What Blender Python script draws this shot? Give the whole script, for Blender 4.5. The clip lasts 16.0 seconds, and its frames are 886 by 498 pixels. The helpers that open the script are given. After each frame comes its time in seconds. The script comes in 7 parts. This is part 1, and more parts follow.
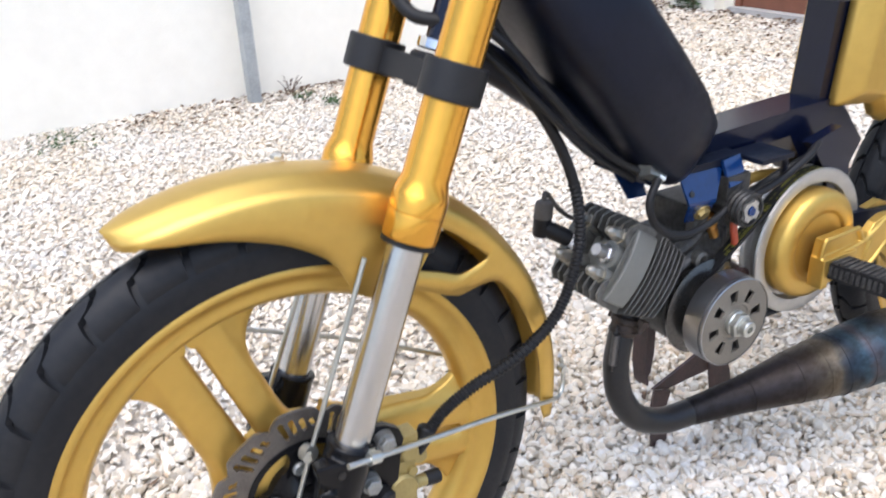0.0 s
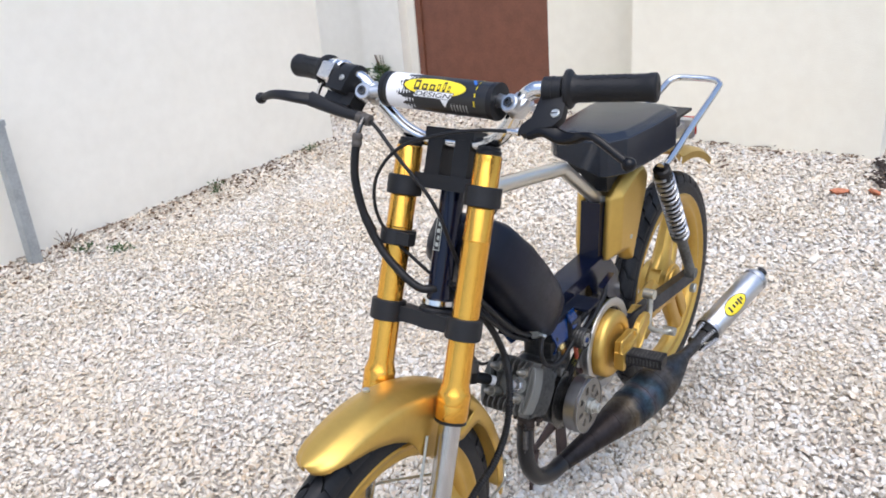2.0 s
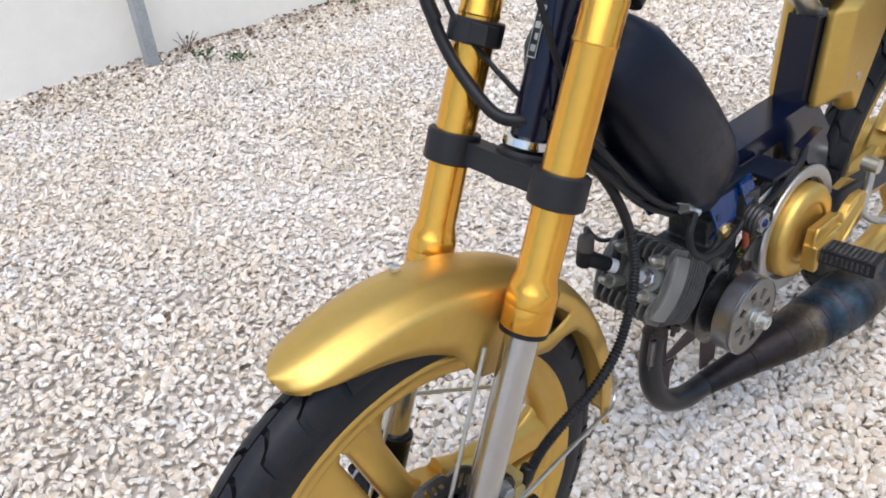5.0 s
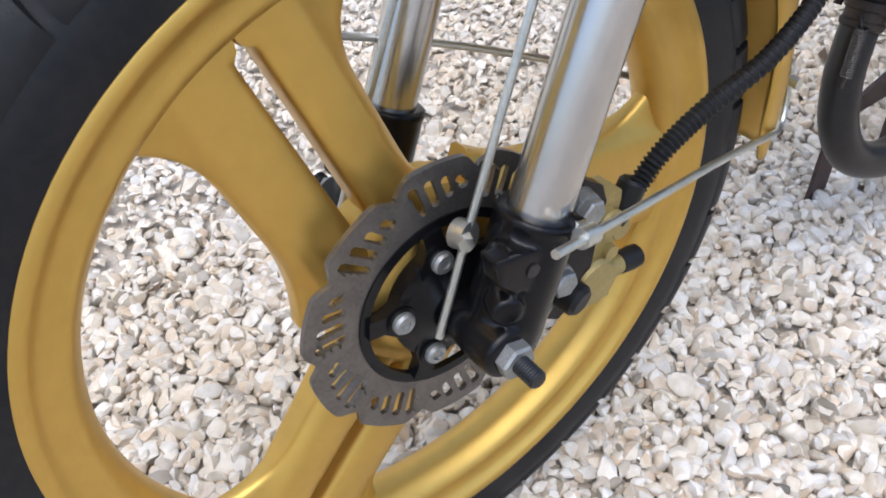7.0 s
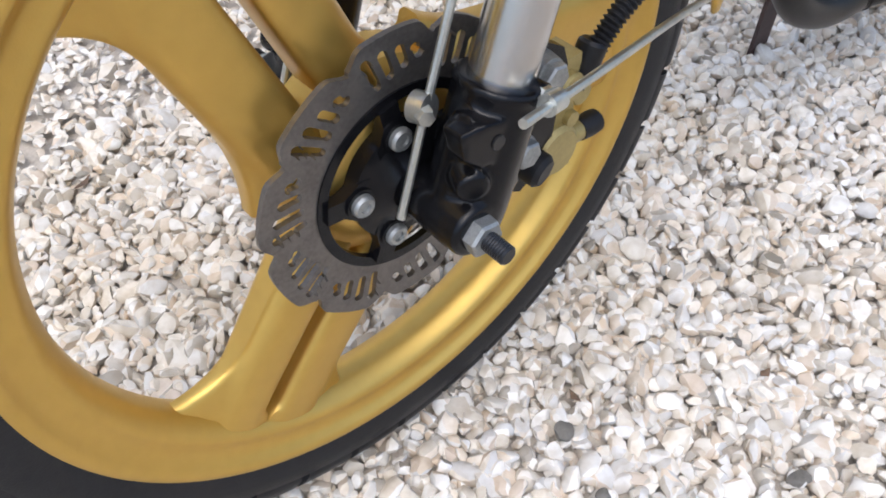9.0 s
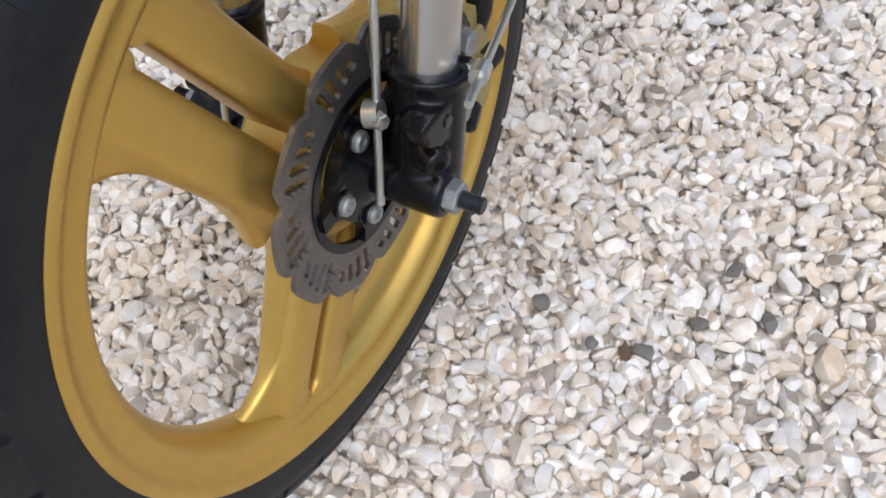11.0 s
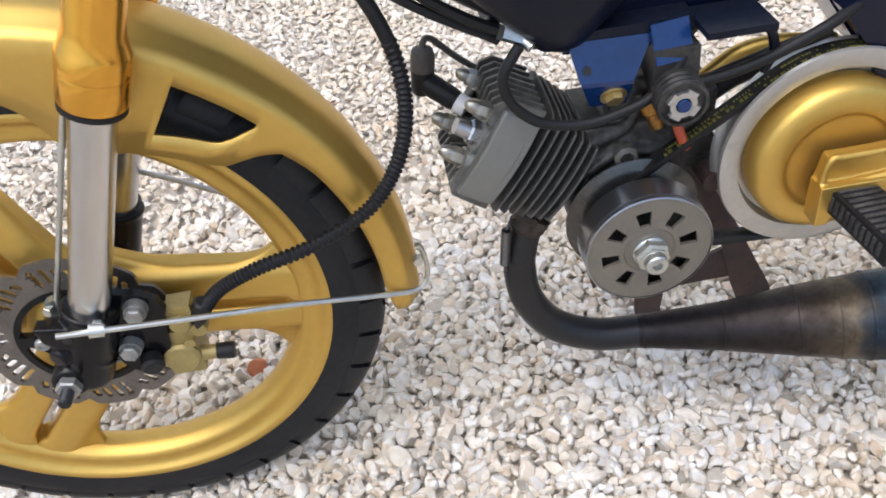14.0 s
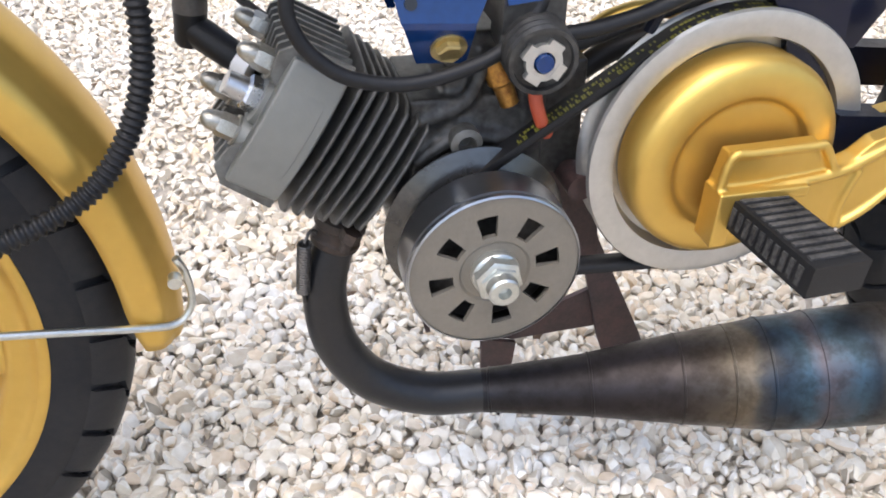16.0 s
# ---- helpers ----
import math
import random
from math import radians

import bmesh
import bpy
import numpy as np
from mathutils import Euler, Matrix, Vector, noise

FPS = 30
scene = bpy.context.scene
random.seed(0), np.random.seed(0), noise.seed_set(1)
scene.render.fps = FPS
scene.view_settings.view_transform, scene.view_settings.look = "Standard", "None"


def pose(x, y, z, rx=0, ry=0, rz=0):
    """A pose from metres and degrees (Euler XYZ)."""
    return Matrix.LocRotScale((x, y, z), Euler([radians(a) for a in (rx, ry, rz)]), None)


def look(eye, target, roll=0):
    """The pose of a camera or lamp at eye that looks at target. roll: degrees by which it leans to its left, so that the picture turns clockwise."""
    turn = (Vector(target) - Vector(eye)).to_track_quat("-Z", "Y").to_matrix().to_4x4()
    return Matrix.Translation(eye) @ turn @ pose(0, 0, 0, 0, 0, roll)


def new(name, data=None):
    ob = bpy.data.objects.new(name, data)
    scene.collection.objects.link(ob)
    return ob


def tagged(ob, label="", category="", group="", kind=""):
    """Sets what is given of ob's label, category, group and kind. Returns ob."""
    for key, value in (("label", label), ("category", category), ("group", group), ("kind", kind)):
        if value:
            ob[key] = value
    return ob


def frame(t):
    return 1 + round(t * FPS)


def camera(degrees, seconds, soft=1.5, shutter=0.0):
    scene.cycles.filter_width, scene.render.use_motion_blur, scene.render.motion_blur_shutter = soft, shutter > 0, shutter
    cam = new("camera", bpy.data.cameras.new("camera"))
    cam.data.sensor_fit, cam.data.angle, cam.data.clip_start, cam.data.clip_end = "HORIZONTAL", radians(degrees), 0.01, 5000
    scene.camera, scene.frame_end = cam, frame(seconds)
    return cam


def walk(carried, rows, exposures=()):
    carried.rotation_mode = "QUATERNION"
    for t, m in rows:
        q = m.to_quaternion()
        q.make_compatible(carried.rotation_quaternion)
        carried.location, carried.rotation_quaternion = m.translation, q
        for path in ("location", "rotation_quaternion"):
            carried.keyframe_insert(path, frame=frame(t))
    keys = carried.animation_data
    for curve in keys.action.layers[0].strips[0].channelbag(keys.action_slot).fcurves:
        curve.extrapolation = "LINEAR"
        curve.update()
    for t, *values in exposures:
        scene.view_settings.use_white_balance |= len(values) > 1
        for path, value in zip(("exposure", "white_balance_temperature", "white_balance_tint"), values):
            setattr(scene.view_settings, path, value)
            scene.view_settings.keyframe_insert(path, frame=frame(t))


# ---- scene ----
SUN_EL = 68
SUN_ROT = 222
SKY = 0.14
SUN = 0.85
EXPOSURES = [(0.0, 1.10, 5920, 10), (0.5, 1.01, 5920, 10), (1.5, 0.86, 5920, 10), (2.5, 0.70, 5910, 10), (4.0, 0.69, 5910, 10), (6.5, 0.74, 5890, 10), (8.0, 0.80, 5890, 10), (10.5, 0.55, 5960, 10), (11.2, 0.51, 5990, 10), (12.0, 0.59, 6000, 10), (13.0, 0.74, 6150, 10), (14.5, 0.89, 6130, 10), (15.0, 0.95, 6130, 10), (15.5, 1.16, 6130, 10), (16.0, 1.30, 6150, 10)]
cam = camera(55.57, 16.0, soft=1.75, shutter=0.15)
# seconds, eye, yaw, pitch, roll
PATH = [
    (0, -0.1933, -0.6543, 0.8170, -29.87, -24.62, -2.67),
    (0.5, -0.2584, -0.6179, 1.0166, -39.84, -24.68, -3.45),
    (1, -0.3769, -0.6817, 1.1425, -43.85, -27.18, -3.46),
    (1.5, -0.5667, -0.7785, 1.2318, -46.14, -23.89, -3.41),
    (2, -0.7220, -0.7108, 1.2419, -52.90, -22.85, -4.78),
    (2.5, -0.6840, -0.6510, 1.2294, -56.51, -23.33, -4.18),
    (3, -0.6592, -0.5696, 1.2159, -60.00, -24.86, -3.19),
    (3.5, -0.6703, -0.5239, 1.2097, -63.58, -25.56, -3.52),
    (4, -0.5942, -0.5702, 1.1963, -56.57, -27.40, -4.21),
    (4.2, -0.5394, -0.5945, 1.1765, -50.49, -28.33, -3.50),
    (6.5, -0.1745, -0.3108, 0.6706, -34.28, -37.54, -5.23),
    (7, -0.1873, -0.3317, 0.6100, -32.34, -39.95, -4.71),
    (7.5, -0.1822, -0.3297, 0.5821, -32.49, -42.18, -5.40),
    (8, -0.1825, -0.3359, 0.5728, -32.68, -42.51, -6.08),
    (8.2, -0.1838, -0.3298, 0.5793, -34.59, -43.06, -5.18),
    (10.5, -0.2078, -0.2841, 0.6367, -44.79, -59.23, -9.28),
    (11, -0.2148, -0.2702, 0.6944, -47.95, -59.54, -16.32),
    (11.5, -0.1413, -0.3087, 0.6908, -50.19, -56.50, -14.45),
    (12, -0.0218, -0.4509, 0.6725, -26.95, -54.80, -23.03),
    (12.5, 0.0963, -0.4534, 0.6828, -15.48, -50.89, -17.65),
    (13, 0.1881, -0.5065, 0.7294, -7.72, -46.76, -15.50),
    (13.5, 0.2791, -0.5550, 0.7711, -2.74, -43.48, -10.76),
    (14, 0.3159, -0.6145, 0.7976, -1.99, -39.88, -8.21),
    (14.5, 0.3970, -0.5921, 0.7814, -1.63, -41.28, -5.75),
    (15, 0.4052, -0.5177, 0.7541, -5.51, -40.81, -1.99),
    (15.5, 0.3595, -0.4675, 0.7024, -11.82, -38.17, -0.10),
    (16, 0.3765, -0.4833, 0.6341, -13.93, -35.63, 1.12),
]


def eye_pose(x, y, z, yaw, pitch, roll):
    a, b = radians(yaw), radians(pitch)
    way = Vector((-math.sin(a) * math.cos(b), math.cos(a) * math.cos(b), math.sin(b)))
    return look((x, y, z), Vector((x, y, z)) + way, roll)


walk(cam, [(row[0], eye_pose(*row[1:])) for row in PATH], exposures=EXPOSURES)

# ---- light: bright shade under a high, hazy sky ----
world = bpy.data.worlds.new("sky")
scene.world = world
world.use_nodes = True
wn = world.node_tree
sky = wn.nodes.new("ShaderNodeTexSky")
sky.sky_type = "NISHITA"
sky.sun_disc = False
sky.sun_elevation, sky.sun_rotation = radians(SUN_EL), radians(SUN_ROT)
sky.air_density, sky.dust_density, sky.ozone_density = 1.0, 4.0, 1.0
wn.links.new(sky.outputs[0], wn.nodes["Background"].inputs[0])
wn.nodes["Background"].inputs[1].default_value = SKY
sun_data = bpy.data.lights.new("sun", "SUN")
sun_data.energy, sun_data.angle, sun_data.color = SUN, radians(80), (1.0, 0.98, 0.95)
sun_ob = new("sun", sun_data)
sa, se = radians(SUN_ROT), radians(SUN_EL)
sun_way = Vector((math.sin(sa) * math.cos(se), math.cos(sa) * math.cos(se), math.sin(se)))
sun_ob.matrix_world = look(sun_way * 20, (0, 0, 0))


# ---- materials ----
def material(name, base, rough=0.5, metal=0.0, vary=0.0, scale=30.0, bump=0.0, bump_scale=200.0, coat=0.0, second=None, rough_vary=0.0, spec=0.5):
    """A surface with two scales of variation: soft stains between base and second, and a fine grain in relief."""
    m = bpy.data.materials.new(name)
    m.use_nodes = True
    nt = m.node_tree
    b = nt.nodes["Principled BSDF"]
    b.inputs["Base Color"].default_value = (*base, 1)
    b.inputs["Roughness"].default_value, b.inputs["Metallic"].default_value = rough, metal
    b.inputs["Specular IOR Level"].default_value = spec
    b.inputs["Coat Weight"].default_value, b.inputs["Coat Roughness"].default_value = coat, 0.08
    tc = nt.nodes.new("ShaderNodeTexCoord")
    if vary or second:
        n1, n2 = nt.nodes.new("ShaderNodeTexNoise"), nt.nodes.new("ShaderNodeTexNoise")
        n1.inputs["Scale"].default_value, n2.inputs["Scale"].default_value = scale, scale * 7
        n1.inputs["Detail"].default_value, n2.inputs["Detail"].default_value = 5, 3
        mixer, ramp = nt.nodes.new("ShaderNodeMath"), nt.nodes.new("ShaderNodeValToRGB")
        mixer.operation = "MULTIPLY_ADD"
        mixer.inputs[1].default_value, mixer.inputs[2].default_value = 0.45, 0.0
        add = nt.nodes.new("ShaderNodeMath")
        add.operation = "MULTIPLY_ADD"
        add.inputs[1].default_value = 0.55
        nt.links.new(tc.outputs["Object"], n1.inputs["Vector"])
        nt.links.new(tc.outputs["Object"], n2.inputs["Vector"])
        nt.links.new(n2.outputs["Fac"], mixer.inputs[0])
        nt.links.new(n1.outputs["Fac"], add.inputs[0])
        nt.links.new(mixer.outputs[0], add.inputs[2])
        other = second or tuple(c * (1 - vary) for c in base)
        ramp.color_ramp.elements[0].position, ramp.color_ramp.elements[1].position = 0.36, 0.62
        ramp.color_ramp.elements[0].color, ramp.color_ramp.elements[1].color = (*other, 1), (*base, 1)
        nt.links.new(add.outputs[0], ramp.inputs[0])
        nt.links.new(ramp.outputs[0], b.inputs["Base Color"])
        if rough_vary:
            mr = nt.nodes.new("ShaderNodeMapRange")
            mr.inputs["To Min"].default_value, mr.inputs["To Max"].default_value = rough + rough_vary, max(0.02, rough - rough_vary)
            mr.inputs["From Min"].default_value, mr.inputs["From Max"].default_value = 0.3, 0.7
            nt.links.new(add.outputs[0], mr.inputs["Value"])
            nt.links.new(mr.outputs[0], b.inputs["Roughness"])
    if bump:
        n3, bp = nt.nodes.new("ShaderNodeTexNoise"), nt.nodes.new("ShaderNodeBump")
        n3.inputs["Scale"].default_value, n3.inputs["Detail"].default_value = bump_scale, 4
        bp.inputs["Strength"].default_value, bp.inputs["Distance"].default_value = bump, 0.002
        nt.links.new(tc.outputs["Object"], n3.inputs["Vector"])
        nt.links.new(n3.outputs["Fac"], bp.inputs["Height"])
        nt.links.new(bp.outputs[0], b.inputs["Normal"])
    return m


GOLD = material("gold_paint", (0.62, 0.408, 0.098), 0.42, 0.86, 0.06, 14, 0.07, 1100, coat=0.14, rough_vary=0.03)
ANODISED = material("gold_anodised", (0.78, 0.405, 0.06), 0.19, 0.9, 0.08, 20, 0.03, 700)
BRASS = material("tarnished_brass", (0.52, 0.27, 0.06), 0.4, 0.8, 0.3, 70, 0.1, 600, second=(0.22, 0.10, 0.03))
CHROME = material("chrome", (0.72, 0.72, 0.72), 0.14, 1.0, 0.08, 30, 0.02, 500, rough_vary=0.06)
STEEL = material("brushed_steel", (0.52, 0.52, 0.53), 0.3, 1.0, 0.15, 40, 0.05, 600, rough_vary=0.1)
DRUM = material("turned_drum_steel", (0.40, 0.41, 0.43), 0.30, 1.0, 0.10, 25, 0.04, 700)
FORKSTEEL = material("polished_stanchion", (0.60, 0.59, 0.58), 0.24, 1.0, 0.06, 12, 0.01, 300)
BELTPRINT = material("faded_belt_print", (0.20, 0.185, 0.025), 0.5, 0.0, 0.3, 90)
ZINC = material("zinc_plated", (0.60, 0.61, 0.57), 0.3, 0.9, 0.2, 60, 0.05, 500)
NAVY = material("navy_paint", (0.005, 0.007, 0.016), 0.38, 0.0, 0.3, 20, 0.04, 600, coat=0.03, spec=0.22, rough_vary=0.1)
NAVYGLOSS = material("glossy_navy_paint", (0.003, 0.005, 0.018), 0.2, 0.0, 0.3, 20, 0.02, 600, coat=0.15, spec=0.3)
BLUE = material("blue_paint", (0.005, 0.030, 0.125), 0.2, 0.1, 0.25, 25, 0.02, 600, coat=0.25)
BLACK = material("black_satin", (0.010, 0.010, 0.011), 0.42, 0.0, 0.3, 40, 0.05, 800, spec=0.3)
CLAMP = material("black_anodised", (0.012, 0.012, 0.013), 0.5, 0.0, 0.25, 50, 0.08, 900, spec=0.35)
GLOSS = material("black_gloss", (0.005, 0.005, 0.006), 0.22, 0.0, 0.2, 40, 0.05, 300, spec=0.25)
RUBBER = material("tyre_rubber", (0.009, 0.010, 0.0125), 0.45, 0.0, 0.35, 22, 0.12, 900, second=(0.017, 0.017, 0.018), spec=0.22)
CAPGREY = material("weathered_grey_rubber", (0.085, 0.075, 0.065), 0.6, 0.0, 0.35, 60, 0.1, 600)
HOSE = material("black_hose", (0.010, 0.010, 0.011), 0.5, 0.0, 0.2, 60, 0.05, 900, spec=0.3)
WORNRUBBER = material("worn_peg_rubber", (0.075, 0.072, 0.068), 0.6, 0.0, 0.5, 55, 0.2, 500, second=(0.014, 0.014, 0.015), spec=0.3)
SEATMAT = material("seat_vinyl", (0.012, 0.016, 0.024), 0.22, 0.0, 0.2, 30, 0.06, 1200, spec=0.45)
ALLOY = material("cast_alloy", (0.165, 0.165, 0.155), 0.5, 0.4, 0.3, 22, 0.08, 500, second=(0.075, 0.070, 0.060))
OILY = material("oily_alloy", (0.070, 0.069, 0.066), 0.42, 0.5, 0.3, 30, 0.08, 400, second=(0.020, 0.019, 0.018))
DULL = material("dull_zinc", (0.36, 0.37, 0.36), 0.45, 0.7, 0.3, 80, 0.15, 500)
NUT = material("dulled_nut_plating", (0.40, 0.38, 0.33), 0.34, 0.85, 0.25, 120, 0.1, 500)
# cast alloy made darker, with the shade between the fins in its colour
FINSHADE = material("shaded_fin_alloy", (0.105, 0.103, 0.096), 0.48, 0.35, 0.3, 22, 0.08, 500, second=(0.050, 0.048, 0.044))
PLATE = material("alloy_plate", (0.30, 0.285, 0.26), 0.5, 0.4, 0.12, 50, 0.1, 700)
CHEEK = material("cheek_alloy", (0.185, 0.187, 0.172), 0.5, 0.3, 0.12, 14, 0.06, 500)
FANPLATE = material("fan_plate_alloy", (0.195, 0.176, 0.145), 0.5, 0.4, 0.12, 50, 0.1, 700)
RUSTY = material("rusty_clamp", (0.055, 0.036, 0.026), 0.6, 0.3, 0.5, 90, 0.4, 500, second=(0.02, 0.018, 0.016))
DARKWIRE = material("dark_spring_wire", (0.10, 0.095, 0.09), 0.45, 0.8, 0.3, 90)
DARKSTEEL = material("worn_dark_steel", (0.12, 0.117, 0.113), 0.24, 0.95, 0.3, 40, 0.05, 500, rough_vary=0.08)
NICKEL = material("satin_nickel_tube", (0.66, 0.63, 0.56), 0.30, 0.9, 0.05, 20, 0.01, 400)
DISC = material("brake_disc_steel", (0.20, 0.185, 0.17), 0.42, 0.85, 0.3, 60, 0.1, 700)
PULLEY = material("pulley_alloy", (0.52, 0.51, 0.48), 0.36, 0.8, 0.12, 30, 0.05, 600)
RAWPIPE = material("header_steel", (0.013, 0.014, 0.0165), 0.36, 0.3, 0.4, 30, 0.06, 500, second=(0.020, 0.019, 0.019))
BROWN = material("rusty_stand_paint", (0.075, 0.042, 0.038), 0.6, 0.1, 0.4, 40, 0.2, 500, second=(0.035, 0.025, 0.024))
CALGOLD = material("caliper_gold", (0.37, 0.29, 0.11), 0.42, 0.4, 0.2, 60, 0.1, 700)
ALU = material("silencer_aluminium", (0.62, 0.63, 0.64), 0.33, 1.0, 0.1, 30, 0.04, 400)
WALL = material("white_render", (0.825, 0.80, 0.715), 0.9, 0.0, 0.06, 2.2, 0.5, 160, second=(0.775, 0.75, 0.665))
CREAM = material("cream_render", (0.88, 0.835, 0.70), 0.9, 0.0, 0.06, 2.2, 0.5, 160, second=(0.835, 0.785, 0.65))
DOOR = material("brown_door_paint", (0.20, 0.078, 0.045), 0.5, 0.0, 0.25, 12, 0.1, 200)
SOIL = material("gravel_bed", (0.55, 0.50, 0.43), 0.95, 0.0, 0.4, 45, 0.8, 120, second=(0.38, 0.34, 0.29))
MULCH = material("dark_mulch", (0.085, 0.066, 0.056), 0.95, 0.0, 0.5, 60, 0.9, 150, spec=0.2)
TERRA = material("terracotta", (0.50, 0.18, 0.085), 0.8, 0.0, 0.3, 60, 0.4, 300)
LEAF = material("leaf_green", (0.07, 0.12, 0.04), 0.55, 0.0, 0.4, 80)
DEADLEAF = material("dead_leaf", (0.16, 0.10, 0.06), 0.8, 0.0, 0.5, 60)
GALV = material("galvanised_post", (0.42, 0.45, 0.46), 0.5, 0.4, 0.25, 20, 0.15, 300)
YELLOW = material("yellow_print", (0.85, 0.66, 0.02), 0.35, 0.0, 0.03, 30)
WHITE = material("white_print", (0.78, 0.78, 0.78), 0.35, 0.0, 0.03, 30)
INK = material("black_print", (0.012, 0.012, 0.013), 0.3, 0.0, 0.1, 30)
RED = material("red_lens", (0.35, 0.02, 0.015), 0.2, 0.0, 0.1, 30)
ROCK = material("pale_rock", (0.62, 0.60, 0.56), 0.9, 0.0, 0.3, 25, 0.8, 90)
BEIGE = material("beige_render", (0.60, 0.50, 0.36), 0.9, 0.0, 0.08, 3, 0.5, 160, second=(0.53, 0.44, 0.31))
EARTH = material("brown_earth", (0.20, 0.15, 0.10), 0.95, 0.0, 0.4, 20, 0.8, 90)
POTGREEN = material("green_plastic", (0.06, 0.14, 0.03), 0.45, 0.0, 0.2, 40)
CONCRETE = material("grey_concrete", (0.45, 0.44, 0.42), 0.9, 0.0, 0.2, 20, 0.5, 150)


def gravel_material():
    m = bpy.data.materials.new("crushed_marble")
    m.use_nodes = True
    nt = m.node_tree
    b = nt.nodes["Principled BSDF"]
    geo, ramp, tc = nt.nodes.new("ShaderNodeNewGeometry"), nt.nodes.new("ShaderNodeValToRGB"), nt.nodes.new("ShaderNodeTexCoord")
    n, mix, bp = nt.nodes.new("ShaderNodeTexNoise"), nt.nodes.new("ShaderNodeMix"), nt.nodes.new("ShaderNodeBump")
    mix.data_type, mix.blend_type = "RGBA", "MULTIPLY"
    stops = [(0.0, (0.25, 0.225, 0.185)), (0.035, (0.42, 0.385, 0.33)), (0.12, (0.61, 0.56, 0.475)), (0.24, (0.77, 0.74, 0.675)), (0.36, (0.65, 0.545, 0.42)), (0.42, (0.60, 0.515, 0.425)), (0.54, (0.73, 0.675, 0.58)), (0.66, (0.79, 0.77, 0.72)), (0.80, (0.57, 0.555, 0.53)), (1.0, (0.81, 0.80, 0.765))]
    el = ramp.color_ramp.elements
    while len(el) < len(stops):
        el.new(0.5)
    for e, (p, c) in zip(el, stops):
        e.position, e.color = p, (*c, 1)
    n.inputs["Scale"].default_value, n.inputs["Detail"].default_value = 85, 6
    r2 = nt.nodes.new("ShaderNodeValToRGB")
    r2.color_ramp.elements[0].position, r2.color_ramp.elements[1].position = 0.3, 0.6
    r2.color_ramp.elements[0].color, r2.color_ramp.elements[1].color = (0.81, 0.765, 0.70, 1), (1, 1, 1, 1)
    nt.links.new(geo.outputs["Random Per Island"], ramp.inputs[0])
    nt.links.new(tc.outputs["Object"], n.inputs["Vector"])
    nt.links.new(n.outputs["Fac"], r2.inputs[0])
    mix.inputs["Factor"].default_value = 1.0
    nt.links.new(ramp.outputs[0], mix.inputs[6])
    nt.links.new(r2.outputs[0], mix.inputs[7])
    nt.links.new(mix.outputs[2], b.inputs["Base Color"])
    patch, pr, mix2 = nt.nodes.new("ShaderNodeTexNoise"), nt.nodes.new("ShaderNodeValToRGB"), nt.nodes.new("ShaderNodeMix")
    patch.inputs["Scale"].default_value, patch.inputs["Detail"].default_value = 2.6, 3
    pr.color_ramp.elements[0].position, pr.color_ramp.elements[1].position = 0.42, 0.6
    pr.color_ramp.elements[0].color, pr.color_ramp.elements[1].color = (0.97, 0.935, 0.87, 1), (1, 1, 1, 1)
    mix2.data_type, mix2.blend_type = "RGBA", "MULTIPLY"
    mix2.inputs["Factor"].default_value = 1.0
    nt.links.new(tc.outputs["Object"], patch.inputs["Vector"])
    nt.links.new(patch.outputs["Fac"], pr.inputs[0])
    nt.links.new(mix.outputs[2], mix2.inputs[6])
    nt.links.new(pr.outputs[0], mix2.inputs[7])
    nt.links.new(mix2.outputs[2], b.inputs["Base Color"])
    b.inputs["Roughness"].default_value = 0.75
    bp.inputs["Strength"].default_value, bp.inputs["Distance"].default_value = 0.4, 0.002
    nt.links.new(n.outputs["Fac"], bp.inputs["Height"])
    nt.links.new(bp.outputs[0], b.inputs["Normal"])
    return m


GRAVEL = gravel_material()


